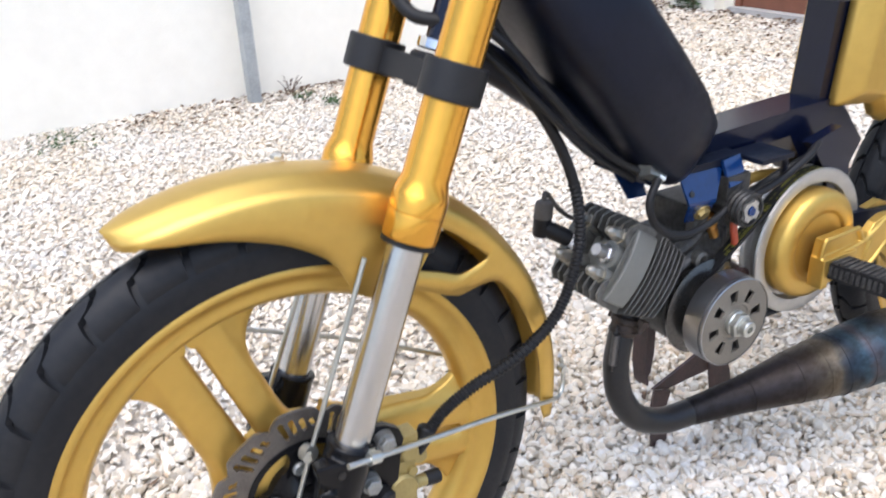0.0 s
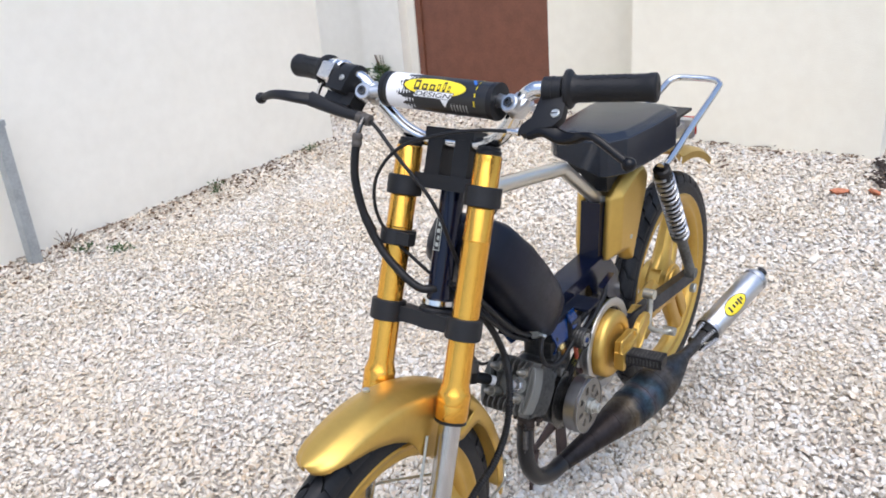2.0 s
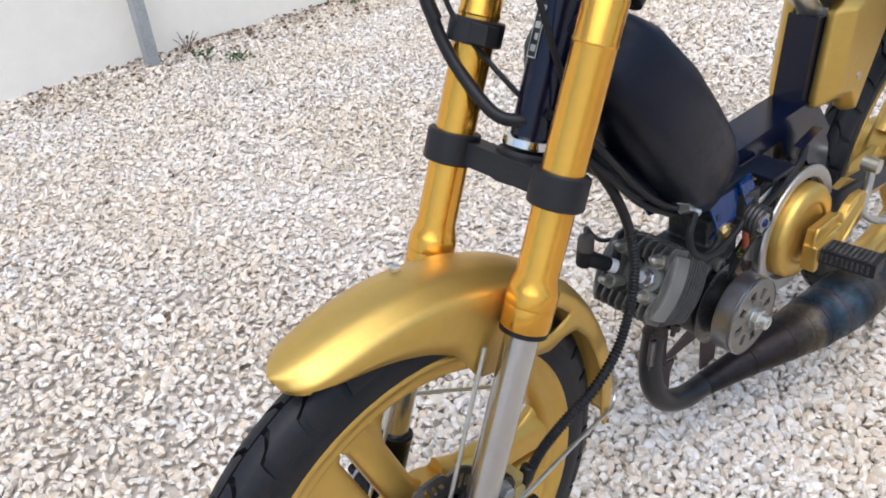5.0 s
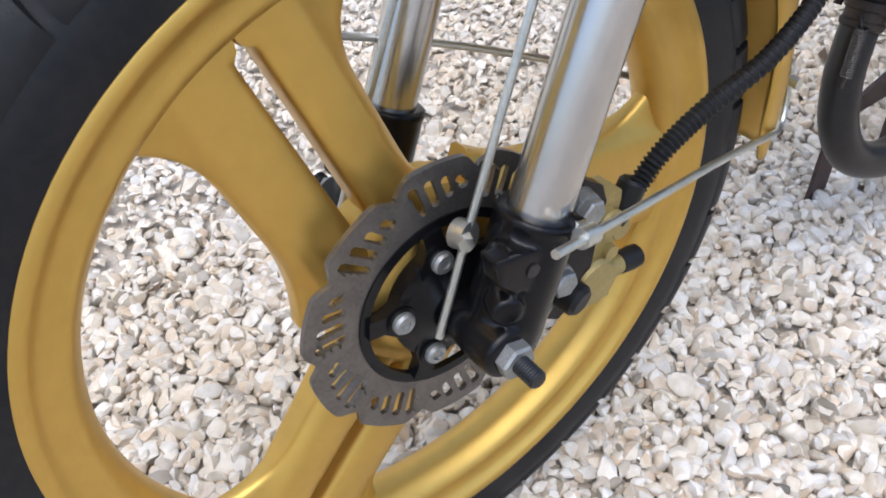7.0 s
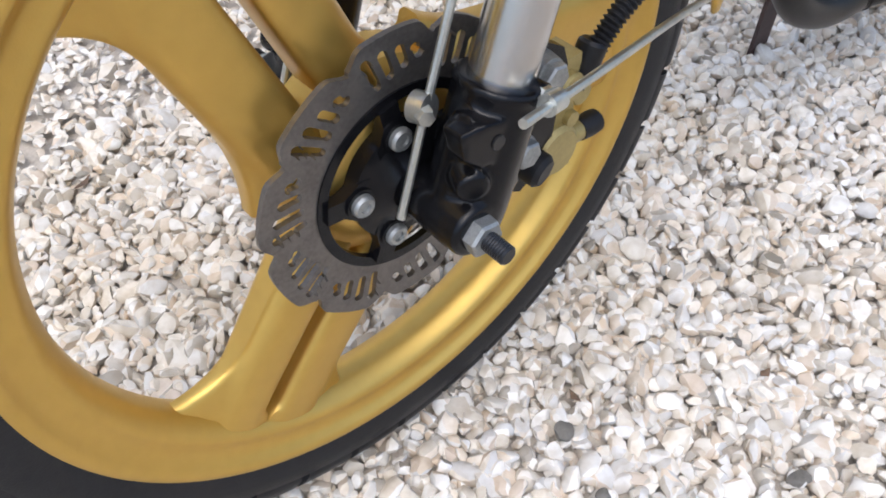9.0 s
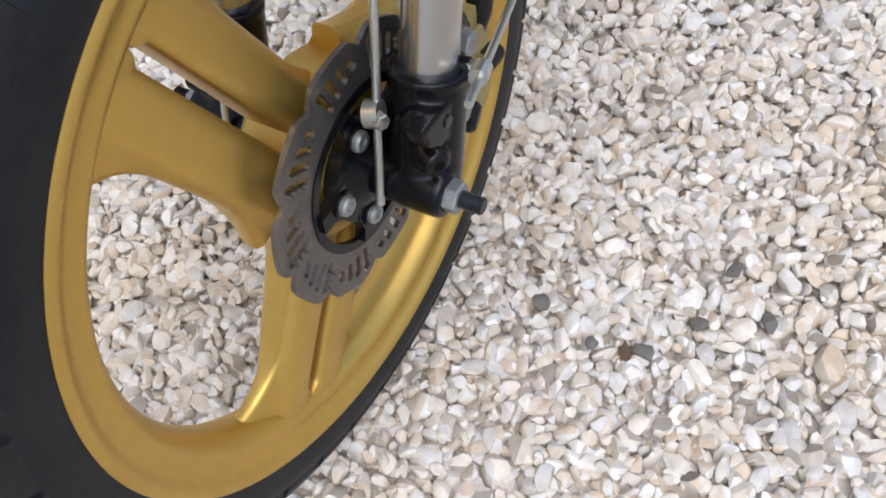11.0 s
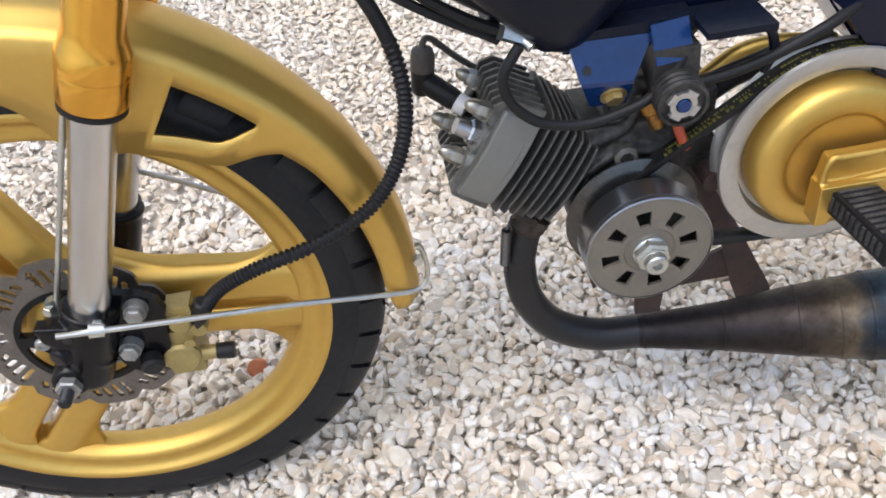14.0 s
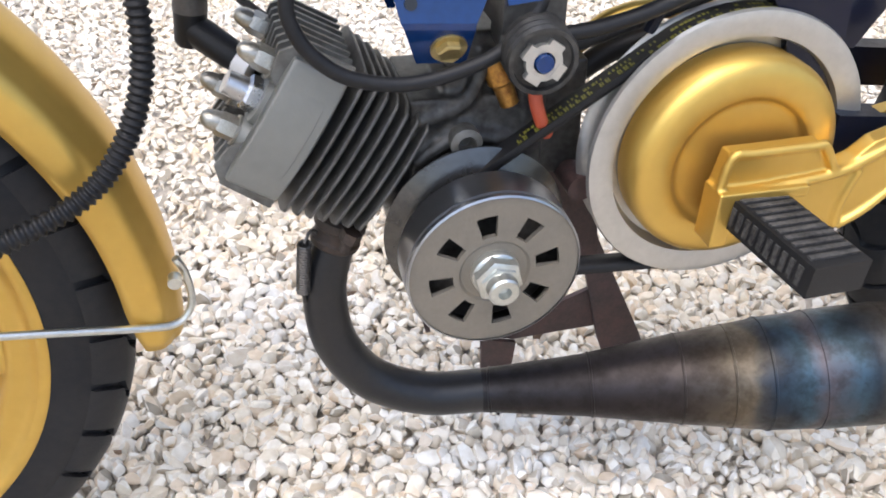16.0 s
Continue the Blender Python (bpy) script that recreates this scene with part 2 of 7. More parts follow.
def heat_material():
    """Bare steel with the tempering colours that heat leaves in bands along the chamber."""
    m = bpy.data.materials.new("heat_tinted_steel")
    m.use_nodes = True
    nt = m.node_tree
    b = nt.nodes["Principled BSDF"]
    tc, sep, ramp = nt.nodes.new("ShaderNodeTexCoord"), nt.nodes.new("ShaderNodeSeparateXYZ"), nt.nodes.new("ShaderNodeValToRGB")
    n, add, mr = nt.nodes.new("ShaderNodeTexNoise"), nt.nodes.new("ShaderNodeMath"), nt.nodes.new("ShaderNodeMapRange")
    n.inputs["Scale"].default_value, n.inputs["Detail"].default_value = 26, 5
    add.operation, add.inputs[1].default_value = "MULTIPLY_ADD", 0.05
    mr.inputs["From Min"].default_value, mr.inputs["From Max"].default_value = 0.52, 1.07
    stops = [(0.0, (0.016, 0.0165, 0.019)), (0.08, (0.020, 0.018, 0.020)), (0.2, (0.023, 0.019, 0.020)), (0.29, (0.030, 0.024, 0.023)), (0.345, (0.065, 0.053, 0.040)), (0.385, (0.13, 0.107, 0.075)), (0.40, (0.05, 0.05, 0.05)), (0.42, (0.02, 0.030, 0.045)), (0.45, (0.04, 0.075, 0.105)), (0.475, (0.075, 0.066, 0.075)), (0.50, (0.04, 0.07, 0.095)), (0.53, (0.02, 0.028, 0.038)), (0.6, (0.09, 0.078, 0.065)), (0.66, (0.03, 0.037, 0.048)), (1.0, (0.08, 0.075, 0.07))]
    el = ramp.color_ramp.elements
    while len(el) < len(stops):
        el.new(0.5)
    for e, (p, c) in zip(el, stops):
        e.position, e.color = p, (*c, 1)
    nt.links.new(tc.outputs["Object"], sep.inputs[0])
    nt.links.new(tc.outputs["Object"], n.inputs["Vector"])
    nt.links.new(n.outputs["Fac"], add.inputs[0])
    nt.links.new(sep.outputs["X"], add.inputs[2])
    nt.links.new(add.outputs[0], mr.inputs["Value"])
    nt.links.new(mr.outputs[0], ramp.inputs[0])
    soot, sr, mix, rr, bp = nt.nodes.new("ShaderNodeTexNoise"), nt.nodes.new("ShaderNodeValToRGB"), nt.nodes.new("ShaderNodeMix"), nt.nodes.new("ShaderNodeMapRange"), nt.nodes.new("ShaderNodeBump")
    soot.inputs["Scale"].default_value, soot.inputs["Detail"].default_value, soot.inputs["Roughness"].default_value = 55, 8, 0.7
    sr.color_ramp.elements[0].position, sr.color_ramp.elements[1].position = 0.38, 0.58
    sr.color_ramp.elements[0].color, sr.color_ramp.elements[1].color = (0.62, 0.56, 0.5, 1), (1, 1, 1, 1)
    mix.data_type, mix.blend_type = "RGBA", "MULTIPLY"
    mix.inputs["Factor"].default_value = 1.0
    nt.links.new(tc.outputs["Object"], soot.inputs["Vector"])
    nt.links.new(soot.outputs["Fac"], sr.inputs[0])
    nt.links.new(ramp.outputs[0], mix.inputs[6])
    nt.links.new(sr.outputs[0], mix.inputs[7])
    nt.links.new(mix.outputs[2], b.inputs["Base Color"])
    rr.inputs["From Min"].default_value, rr.inputs["From Max"].default_value = 0.3, 0.65
    rr.inputs["To Min"].default_value, rr.inputs["To Max"].default_value = 0.62, 0.36
    nt.links.new(soot.outputs["Fac"], rr.inputs["Value"])
    nt.links.new(rr.outputs[0], b.inputs["Roughness"])
    bp.inputs["Strength"].default_value, bp.inputs["Distance"].default_value = 0.15, 0.002
    nt.links.new(soot.outputs["Fac"], bp.inputs["Height"])
    nt.links.new(bp.outputs[0], b.inputs["Normal"])
    b.inputs["Metallic"].default_value = 0.7
    return m


HEAT = heat_material()


# ---- builders ----
def part(name, bm, mat, parent=None, label="", smooth=35, mats=()):
    """Links a bmesh as one mesh object under a thing or a part."""
    me = bpy.data.meshes.new(name)
    bmesh.ops.recalc_face_normals(bm, faces=bm.faces)
    bm.to_mesh(me)
    bm.free()
    me.materials.append(mat)
    for extra in mats:
        me.materials.append(extra)
    if smooth:
        me.shade_smooth()
        me.set_sharp_from_angle(angle=radians(smooth))
    ob = new(name, me)
    if parent is not None:
        ob.parent = parent
        ob.matrix_parent_inverse = Matrix.Translation(-parent.location)
    if label:
        ob["label"] = label
    return ob


def fuse(ob, voxel, rounds=6):
    """Melts the overlapping bodies of one casting into a single skin with soft fillets."""
    re = ob.modifiers.new("fuse", "REMESH")
    re.mode, re.voxel_size, re.use_smooth_shade = "VOXEL", voxel, True
    sm = ob.modifiers.new("soften", "SMOOTH")
    sm.factor, sm.iterations = 0.5, rounds
    return ob


def thing(name, at, label, category, group="", kind=""):
    ob = new(name)
    ob.location = at
    ob.empty_display_size = 0.05
    return tagged(ob, label, category, group, kind)


def ring_faces(bm, rings, close=True, caps=True):
    n = len(rings[0])
    for a, b in zip(rings, rings[1:]):
        for i in range(n if close else n - 1):
            j = (i + 1) % n
            bm.faces.new((a[i], a[j], b[j], b[i]))
    if caps and close:
        bm.faces.new(rings[0][::-1])
        bm.faces.new(rings[-1])


def smooth_path(points, steps=8):
    p = [Vector(q) for q in points]
    p = [p[0] * 2 - p[1]] + p + [p[-1] * 2 - p[-2]]
    out = []
    for a, b, c, d in zip(p, p[1:], p[2:], p[3:]):
        for k in range(steps):
            t = k / steps
            out.append(0.5 * ((2 * b) + (c - a) * t + (2 * a - 5 * b + 4 * c - d) * t * t + (3 * b - a - 3 * c + d) * t ** 3))
    return out + [p[-2]]


def tube(bm, points, radius, segs=12, steps=8, smooth=True):
    """A round bar along a path; radius a number or a function of the share of the length."""
    path = smooth_path(points, steps) if smooth else [Vector(q) for q in points]
    rings, side = [], None
    for k, p in enumerate(path):
        way = (path[min(k + 1, len(path) - 1)] - path[max(k - 1, 0)]).normalized()
        if side is None:
            side = way.orthogonal().normalized()
        side = (side - way * side.dot(way)).normalized()
        up = way.cross(side)
        r = radius(k / (len(path) - 1)) if callable(radius) else radius
        rings.append([bm.verts.new(p + r * (math.cos(a) * side + math.sin(a) * up)) for a in [2 * math.pi * i / segs for i in range(segs)]])
    ring_faces(bm, rings)
    return bm


def blade(bm, points, flat, wide, thin, segs=14, steps=8):
    """A flattened bar along a curve: thin along flat, wide across it; wide and thin are functions of 0 to 1."""
    path = smooth_path(points, steps)
    rings, last = [], len(path) - 1
    for i, p in enumerate(path):
        d = (path[min(i + 1, last)] - path[max(i - 1, 0)]).normalized()
        f = (flat - d * flat.dot(d)).normalized()
        c = d.cross(f)
        s = i / last
        ring = []
        for k in range(segs):
            t = 2 * math.pi * k / segs
            a, b = math.cos(t), math.sin(t)
            ring.append(bm.verts.new(p + c * wide(s) * math.copysign(abs(a) ** 0.7, a) + f * thin(s) * math.copysign(abs(b) ** 0.7, b)))
        rings.append(ring)
    ring_faces(bm, rings)


def ball(bm, at, radius):
    turned(bm, [(-radius * math.cos(math.pi * k / 10), max(1e-4, radius * math.sin(math.pi * k / 10))) for k in range(11)], at, (0, 1, 0), 18)


def turned(bm, profile, origin, axis, segs=32, caps=True):
    """A body turned round an axis: profile of (along, radius)."""
    o, w = Vector(origin), Vector(axis).normalized()
    s = w.orthogonal().normalized()
    u = w.cross(s)
    rings = [[bm.verts.new(o + w * a + r * (math.cos(t) * s + math.sin(t) * u)) for t in [2 * math.pi * i / segs for i in range(segs)]] for a, r in profile]
    ring_faces(bm, rings, caps=caps)
    return bm


def bevel(bm, width, segs=2, angle=30):
    edges = [e for e in bm.edges if len(e.link_faces) == 2 and e.calc_face_angle(0) > radians(angle)]
    if edges and width:
        bmesh.ops.bevel(bm, geom=edges, offset=width, segments=segs, affect="EDGES", profile=0.6, clamp_overlap=True)
    return bm


def box(bm, lo, hi, m=None):
    v = [bm.verts.new((x, y, z)) for x in (lo[0], hi[0]) for y in (lo[1], hi[1]) for z in (lo[2], hi[2])]
    for f in ((0, 1, 3, 2), (4, 6, 7, 5), (0, 4, 5, 1), (2, 3, 7, 6), (0, 2, 6, 4), (1, 5, 7, 3)):
        bm.faces.new([v[i] for i in f])
    if m is not None:
        bmesh.ops.transform(bm, matrix=m, verts=v)
    return bm


def prism(bm, outline, y0, y1):
    """A plate: an outline of (x, z), from y0 to y1."""
    a, b = [bm.verts.new((x, y0, z)) for x, z in outline], [bm.verts.new((x, y1, z)) for x, z in outline]
    ring_faces(bm, [a, b])
    return bm


def rounded(bm, lo, hi, w, m=None, segs=2):
    b2 = bmesh.new()
    box(b2, lo, hi)
    bevel(b2, w, segs)
    if m is not None:
        bmesh.ops.transform(b2, matrix=m, verts=b2.verts)
    return merge(bm, b2)


def merge(bm, other):
    me = bpy.data.meshes.new("tmp")
    other.to_mesh(me)
    other.free()
    bm.from_mesh(me)
    bpy.data.meshes.remove(me)
    return bm


def hexnut(bm, at, axis, radius, height):
    o, w = Vector(at), Vector(axis).normalized()
    s = w.orthogonal().normalized()
    u = w.cross(s)
    b2 = bmesh.new()
    rings = [[b2.verts.new(o + w * a + r * (math.cos(t) * s + math.sin(t) * u)) for t in [math.pi * i / 3 for i in range(6)]] for a, r in ((0, radius), (height * 0.85, radius), (height, radius * 0.86))]
    ring_faces(b2, rings)
    return merge(bm, b2)


def frame_of(origin, x_axis, z_axis):
    x = Vector(x_axis).normalized()
    z = Vector(z_axis)
    z = (z - x * z.dot(x)).normalized()
    y = z.cross(x)
    return Matrix((( x.x, y.x, z.x, origin[0]), (x.y, y.y, z.y, origin[1]), (x.z, y.z, z.z, origin[2]), (0, 0, 0, 1)))


def lerp_list(table, t):
    for (a, va), (b, vb) in zip(table, table[1:]):
        if a <= t <= b:
            return va + (vb - va) * (t - a) / (b - a)
    return table[0][1] if t < table[0][0] else table[-1][1]


# ---- the yard ----
def wall(name, lo, hi, label, mat=None):
    bm = bmesh.new()
    box(bm, lo, hi)
    bevel(bm, 0.012, 2)
    return tagged(part(name, bm, mat or WALL), label, "wall", kind="structure")


bm = bmesh.new()
S = 400
v = [bm.verts.new(p) for p in ((-S, -S, -0.010), (S, -S, -0.010), (S, S, -0.010), (-S, S, -0.010))]
bm.faces.new(v)
tagged(part("ground", bm, SOIL, smooth=0), "pale stony earth under the white gravel of the yard", "ground", kind="structure")

wall("wall_west", (-5.0, 2.60, -0.1), (2.70, 2.85, 2.6), "long white rendered garden wall beside the gravel")
wall("wall_door_side", (3.64, 2.66, -0.1), (3.90, 4.6, 2.6), "white rendered wall beside the brown door")
wall("wall_door_top", (3.642, 1.70, 2.08), (3.898, 2.66, 2.6), "cream rendered wall above the brown door", CREAM)
wall("wall_door_return", (3.641, 1.05, -0.1), (3.899, 1.70, 2.6), "cream rendered wall next to the brown door", CREAM)
wall("wall_north", (3.33, -0.14, -0.1), (4.10, 1.05, 2.6), "cream rendered house wall behind the moped", CREAM)
wall("wall_far", (4.17, -0.38, -0.1), (5.15, 0.30, 2.6), "far beige rendered wall beyond the house corner", BEIGE)
wall("wall_alley", (2.72, 4.6, -0.1), (4.0, 4.85, 2.6), "white wall closing the passage behind the corner")


def pilaster():
    bm = bmesh.new()
    rounded(bm, (3.56, 2.72, -0.1), (3.639, 3.05, 2.4), 0.012)
    tagged(part("pilaster", bm, WALL), "white rendered pilaster beside the brown door", "pilaster", kind="structure")


def door():
    d = thing("door_1", (3.66, 2.18, 0.0), "closed plain brown door in a white wall", "door", kind="structure")
    bm = bmesh.new()
    rounded(bm, (3.665, 1.745, 0.03), (3.705, 2.615, 2.04), 0.004)
    part("door_leaf", bm, DOOR, d)
    for y0, y1 in ((1.703, 1.743), (2.617, 2.657)):
        bm = bmesh.new()
        rounded(bm, (3.65, y0, 0.0), (3.73, y1, 2.077), 0.004)
        part("door_frame", bm, DOOR, d)
    bm = bmesh.new()
    rounded(bm, (3.60, 1.70, -0.05), (3.72, 2.66, 0.028), 0.006)
    part("threshold", bm, CONCRETE, d, "worn concrete threshold")


pilaster()
door()


def within(p, outline):
    """Which of the points lie inside an outline on the ground."""
    inside = np.zeros(len(p), bool)
    for (xa, ya), (xb, yb) in zip(outline, outline[1:] + outline[:1]):
        cross = (ya > p[:, 1]) != (yb > p[:, 1])
        inside ^= cross & (p[:, 0] < (xb - xa) * (p[:, 1] - ya) / ((yb - ya) or 1e-9) + xa)
    return inside


BED = [(3.30, -0.15), (3.00, -0.17), (2.92, -0.33), (2.84, -0.46), (2.69, -0.62), (2.45, -0.95), (2.30, -1.45), (2.3, -1.9), (4.3, -1.9), (4.15, -1.1), (3.95, -0.67), (3.78, -0.41), (3.64, -0.27), (3.48, -0.17)]


def gravel(name, x0, x1, y0, y1, gap, size, fine, seed, holes, drop=0.0, mat=None, flat=(0.5, 0.85), label="white and beige crushed marble gravel covering the yard", category="gravel", skip=None, only=None, ragged=0.05, tilt=0.45):
    """Crushed marble chips, each an uneven lump, thrown over a stretch of the yard."""
    rng = np.random.default_rng(seed)
    b2 = bmesh.new()
    bmesh.ops.create_icosphere(b2, subdivisions=2 if fine else 1, radius=1)
    base = np.array([q.co for q in b2.verts])
    tris = np.array([[q.index for q in f.verts] for f in b2.faces])
    b2.free()
    xs, ys = np.meshgrid(np.arange(x0, x1, gap), np.arange(y0, y1, gap))
    px = np.stack([xs.ravel(), ys.ravel()], 1)
    px = px + rng.uniform(-0.55, 0.55, px.shape) * gap
    keep = np.ones(len(px), bool)
    for a0, a1, c0, c1 in holes:
        keep &= ~((px[:, 0] > a0) & (px[:, 0] < a1) & (px[:, 1] > c0) & (px[:, 1] < c1))
    loose = px + rng.normal(0, ragged, px.shape)
    if skip is not None:
        keep &= ~within(loose, skip)
    if only is not None:
        keep &= within(loose, only)
    px = px[keep]
    n = len(px)
    kinds = []
    for k in range(24):
        f = base.copy()
        for _ in range(9):
            d = rng.normal(size=3)
            d /= np.linalg.norm(d)
            cut = rng.uniform(0.50, 0.76)
            over = np.maximum(f @ d - cut, 0)
            f = f - over[:, None] * d * 0.94
        kinds.append(f)
    kinds = np.array(kinds)
    shape = kinds[rng.integers(0, 24, n)]
    r = size * np.exp(rng.normal(0, 0.23, n))
    sc = np.stack([r * rng.uniform(1.0, 1.42 if fine else 1.3, n), r * rng.uniform(0.75, 1.05, n), r * rng.uniform(*flat, n)], 1)
    shape = shape * sc[:, None, :]
    q = rng.normal(size=(n, 4))
    q[:, 1:3] *= tilt
    q /= np.linalg.norm(q, axis=1)[:, None]
    w, x, y, z = q.T
    rot = np.stack([1 - 2 * (y * y + z * z), 2 * (x * y - z * w), 2 * (x * z + y * w), 2 * (x * y + z * w), 1 - 2 * (x * x + z * z), 2 * (y * z - x * w), 2 * (x * z - y * w), 2 * (y * z + x * w), 1 - 2 * (x * x + y * y)], 1).reshape(-1, 3, 3)
    verts = np.einsum("nij,nkj->nki", rot, shape)
    lift = drop + rng.uniform(-0.006, 0.002, n) * min(1.0, tilt / 0.4) + 0.004 * np.sin(px[:, 0] * 3.1 + px[:, 1] * 2.3)
    verts += np.concatenate([px, lift[:, None]], 1)[:, None, :]
    faces = (tris[None] + (np.arange(n) * len(base))[:, None, None]).reshape(-1, 3)
    me = bpy.data.meshes.new(name)
    me.vertices.add(n * len(base))
    me.vertices.foreach_set("co", verts.astype(np.float32).ravel())
    me.loops.add(faces.size)
    me.loops.foreach_set("vertex_index", faces.astype(np.int32).ravel())
    me.polygons.add(len(faces))
    me.polygons.foreach_set("loop_start", np.arange(0, faces.size, 3, dtype=np.int32))
    me.polygons.foreach_set("loop_total", np.full(len(faces), 3, dtype=np.int32))
    me.update(calc_edges=True)
    me.validate()
    me.shade_smooth()
    me.set_sharp_from_angle(angle=radians(25 if fine else 20))
    me.materials.append(mat or GRAVEL)
    return tagged(new(name, me), label, category, kind="stuff")


NEAR = (-0.42, 0.98, -0.42, 0.50)
gravel("gravel", *NEAR, 0.0107, 0.0086, True, 3, [], flat=(0.58, 0.92))
gravel("gravel", *NEAR, 0.0120, 0.0088, False, 7, [], -0.0085)
gravel("gravel", -0.7, 2.0, -1.1, 2.62, 0.0136, 0.0096, False, 4, [NEAR], flat=(0.34, 0.55), tilt=0.33)
gravel("gravel", 2.0, 3.72, -1.1, 2.62, 0.0170, 0.0118, False, 9, [(3.31, 3.72, -0.14, 1.05)], flat=(0.34, 0.55), skip=BED, tilt=0.33)
gravel("gravel", -3.2, 2.6, -3.4, 2.60, 0.046, 0.0270, False, 10, [(-0.68, 3.72, -1.08, 2.62)], flat=(0.3, 0.45), skip=BED)
gravel("gravel", 2.70, 3.66, 2.62, 4.5, 0.024, 0.0150, False, 5, [])
gravel("gravel", 3.72, 4.95, -1.5, -0.14, 0.024, 0.0160, False, 6, [(3.3, 4.12, -0.15, 1.0), (4.15, 5.2, -0.39, 0.3)], skip=BED)
gravel("soil_bank", 4.95, 7.5, -2.6, 0.2, 0.040, 0.0260, False, 8, [(4.15, 5.2, -0.39, 0.3)], 0.004, EARTH, (0.3, 0.7), "bare brown earth beyond the gravel", "soil")


# ---- the moped: it heads towards -x, its left side faces -y ----
AXLE = Vector((0.0, 0.0, 0.281))
REAR = Vector((1.110, 0.0, 0.308))
FORK_WAY = Vector((0.364, 0.0, 0.931)).normalized()
FORK_BACK = Vector((0.931, 0.0, -0.364)).normalized()


def fork_at(z, y):
    """The point of a fork tube's axis at a height."""
    return Vector((0.0120 + (z - 0.281) * 0.391, y, z))


moped = thing("moped", (0.55, 0, 0), "custom gold and navy-blue moped with pedals on a stand", "moped")


def hoop(bm, section, centre, segs=96):
    """A ring round the y axis with a closed section of (y, radius)."""
    rings = [[bm.verts.new((centre[0] + r * math.cos(a), centre[1] + y, centre[2] + r * math.sin(a))) for y, r in section] for a in [2 * math.pi * i / segs for i in range(segs)]]
    n = len(section)
    for k in range(segs):
        a, b = rings[k], rings[(k + 1) % segs]
        for i in range(n):
            bm.faces.new((a[i], a[(i + 1) % n], b[(i + 1) % n], b[i]))
    return bm


def mirror_section(half):
    return half + [(-y, r) for y, r in half[::-1]]


def tyre_mesh():
    """A narrow moped tyre, a little slimmer than its rim."""
    bm = bmesh.new()
    prof = [(-0.0235, 0.2185), (-0.0255, 0.2300), (-0.0266, 0.2400), (-0.0262, 0.2500), (-0.0222, 0.2560), (-0.0178, 0.2628), (-0.0120, 0.2685), (-0.0050, 0.2718)]
    hoop(bm, mirror_section(prof) + [(0.0, 0.2150)], (0, 0, 0), 128)
    return bm


def tread(wheel, centre, count):
    """Smooth tread pads on the tyre's shoulders, with slanting grooves left open between them."""
    for side in (-1, 1):
        bm = bmesh.new()
        w = 2 * math.pi / count
        rows = ((0.0010, 0.0, 0.2775), (0.0060, 0.0, 0.2770), (0.0130, 0.030, 0.2745), (0.0160, 0.070, 0.2724), (0.0208, 0.078, 0.2675), (0.0244, 0.084, 0.2600), (0.0262, 0.086, 0.2530))
        cols = 9
        tops, base = [], []
        for y, lean, r in rows:
            for dh, keep in ((0.0006, tops), (-0.0052, base)):
                keep.append([bm.verts.new(((r + dh) * math.cos(lean + w * (0.075 + 0.85 * c / (cols - 1))), side * y * (1.0 if dh > 0 else 0.93), (r + dh) * math.sin(lean + w * (0.075 + 0.85 * c / (cols - 1))))) for c in range(cols)])
        for a, b in zip(tops, tops[1:]):
            for c in range(cols - 1):
                bm.faces.new((a[c], a[c + 1], b[c + 1], b[c]))
        ring_t = [r[0] for r in tops] + tops[-1][1:] + [r[-1] for r in tops[-2::-1]] + tops[0][-2:0:-1]
        ring_b = [r[0] for r in base] + base[-1][1:] + [r[-1] for r in base[-2::-1]] + base[0][-2:0:-1]
        for k in range(len(ring_t)):
            n = (k + 1) % len(ring_t)
            bm.faces.new((ring_t[k], ring_t[n], ring_b[n], ring_b[k]))
        for v in [v for r in base for v in r if not v.link_faces]:
            bm.verts.remove(v)
        first = part("tread_block", bm, RUBBER, wheel, smooth=40)
        me = first.data
        for k in range(count):
            ob = first if k == 0 else new("tread_block", me)
            if k:
                ob.parent = wheel
                ob.matrix_parent_inverse = first.matrix_parent_inverse.copy()
            ob.matrix_basis = Matrix.Translation(centre) @ Matrix.Rotation(2 * math.pi * (k + 0.5 * (side > 0)) / count, 4, "Y")


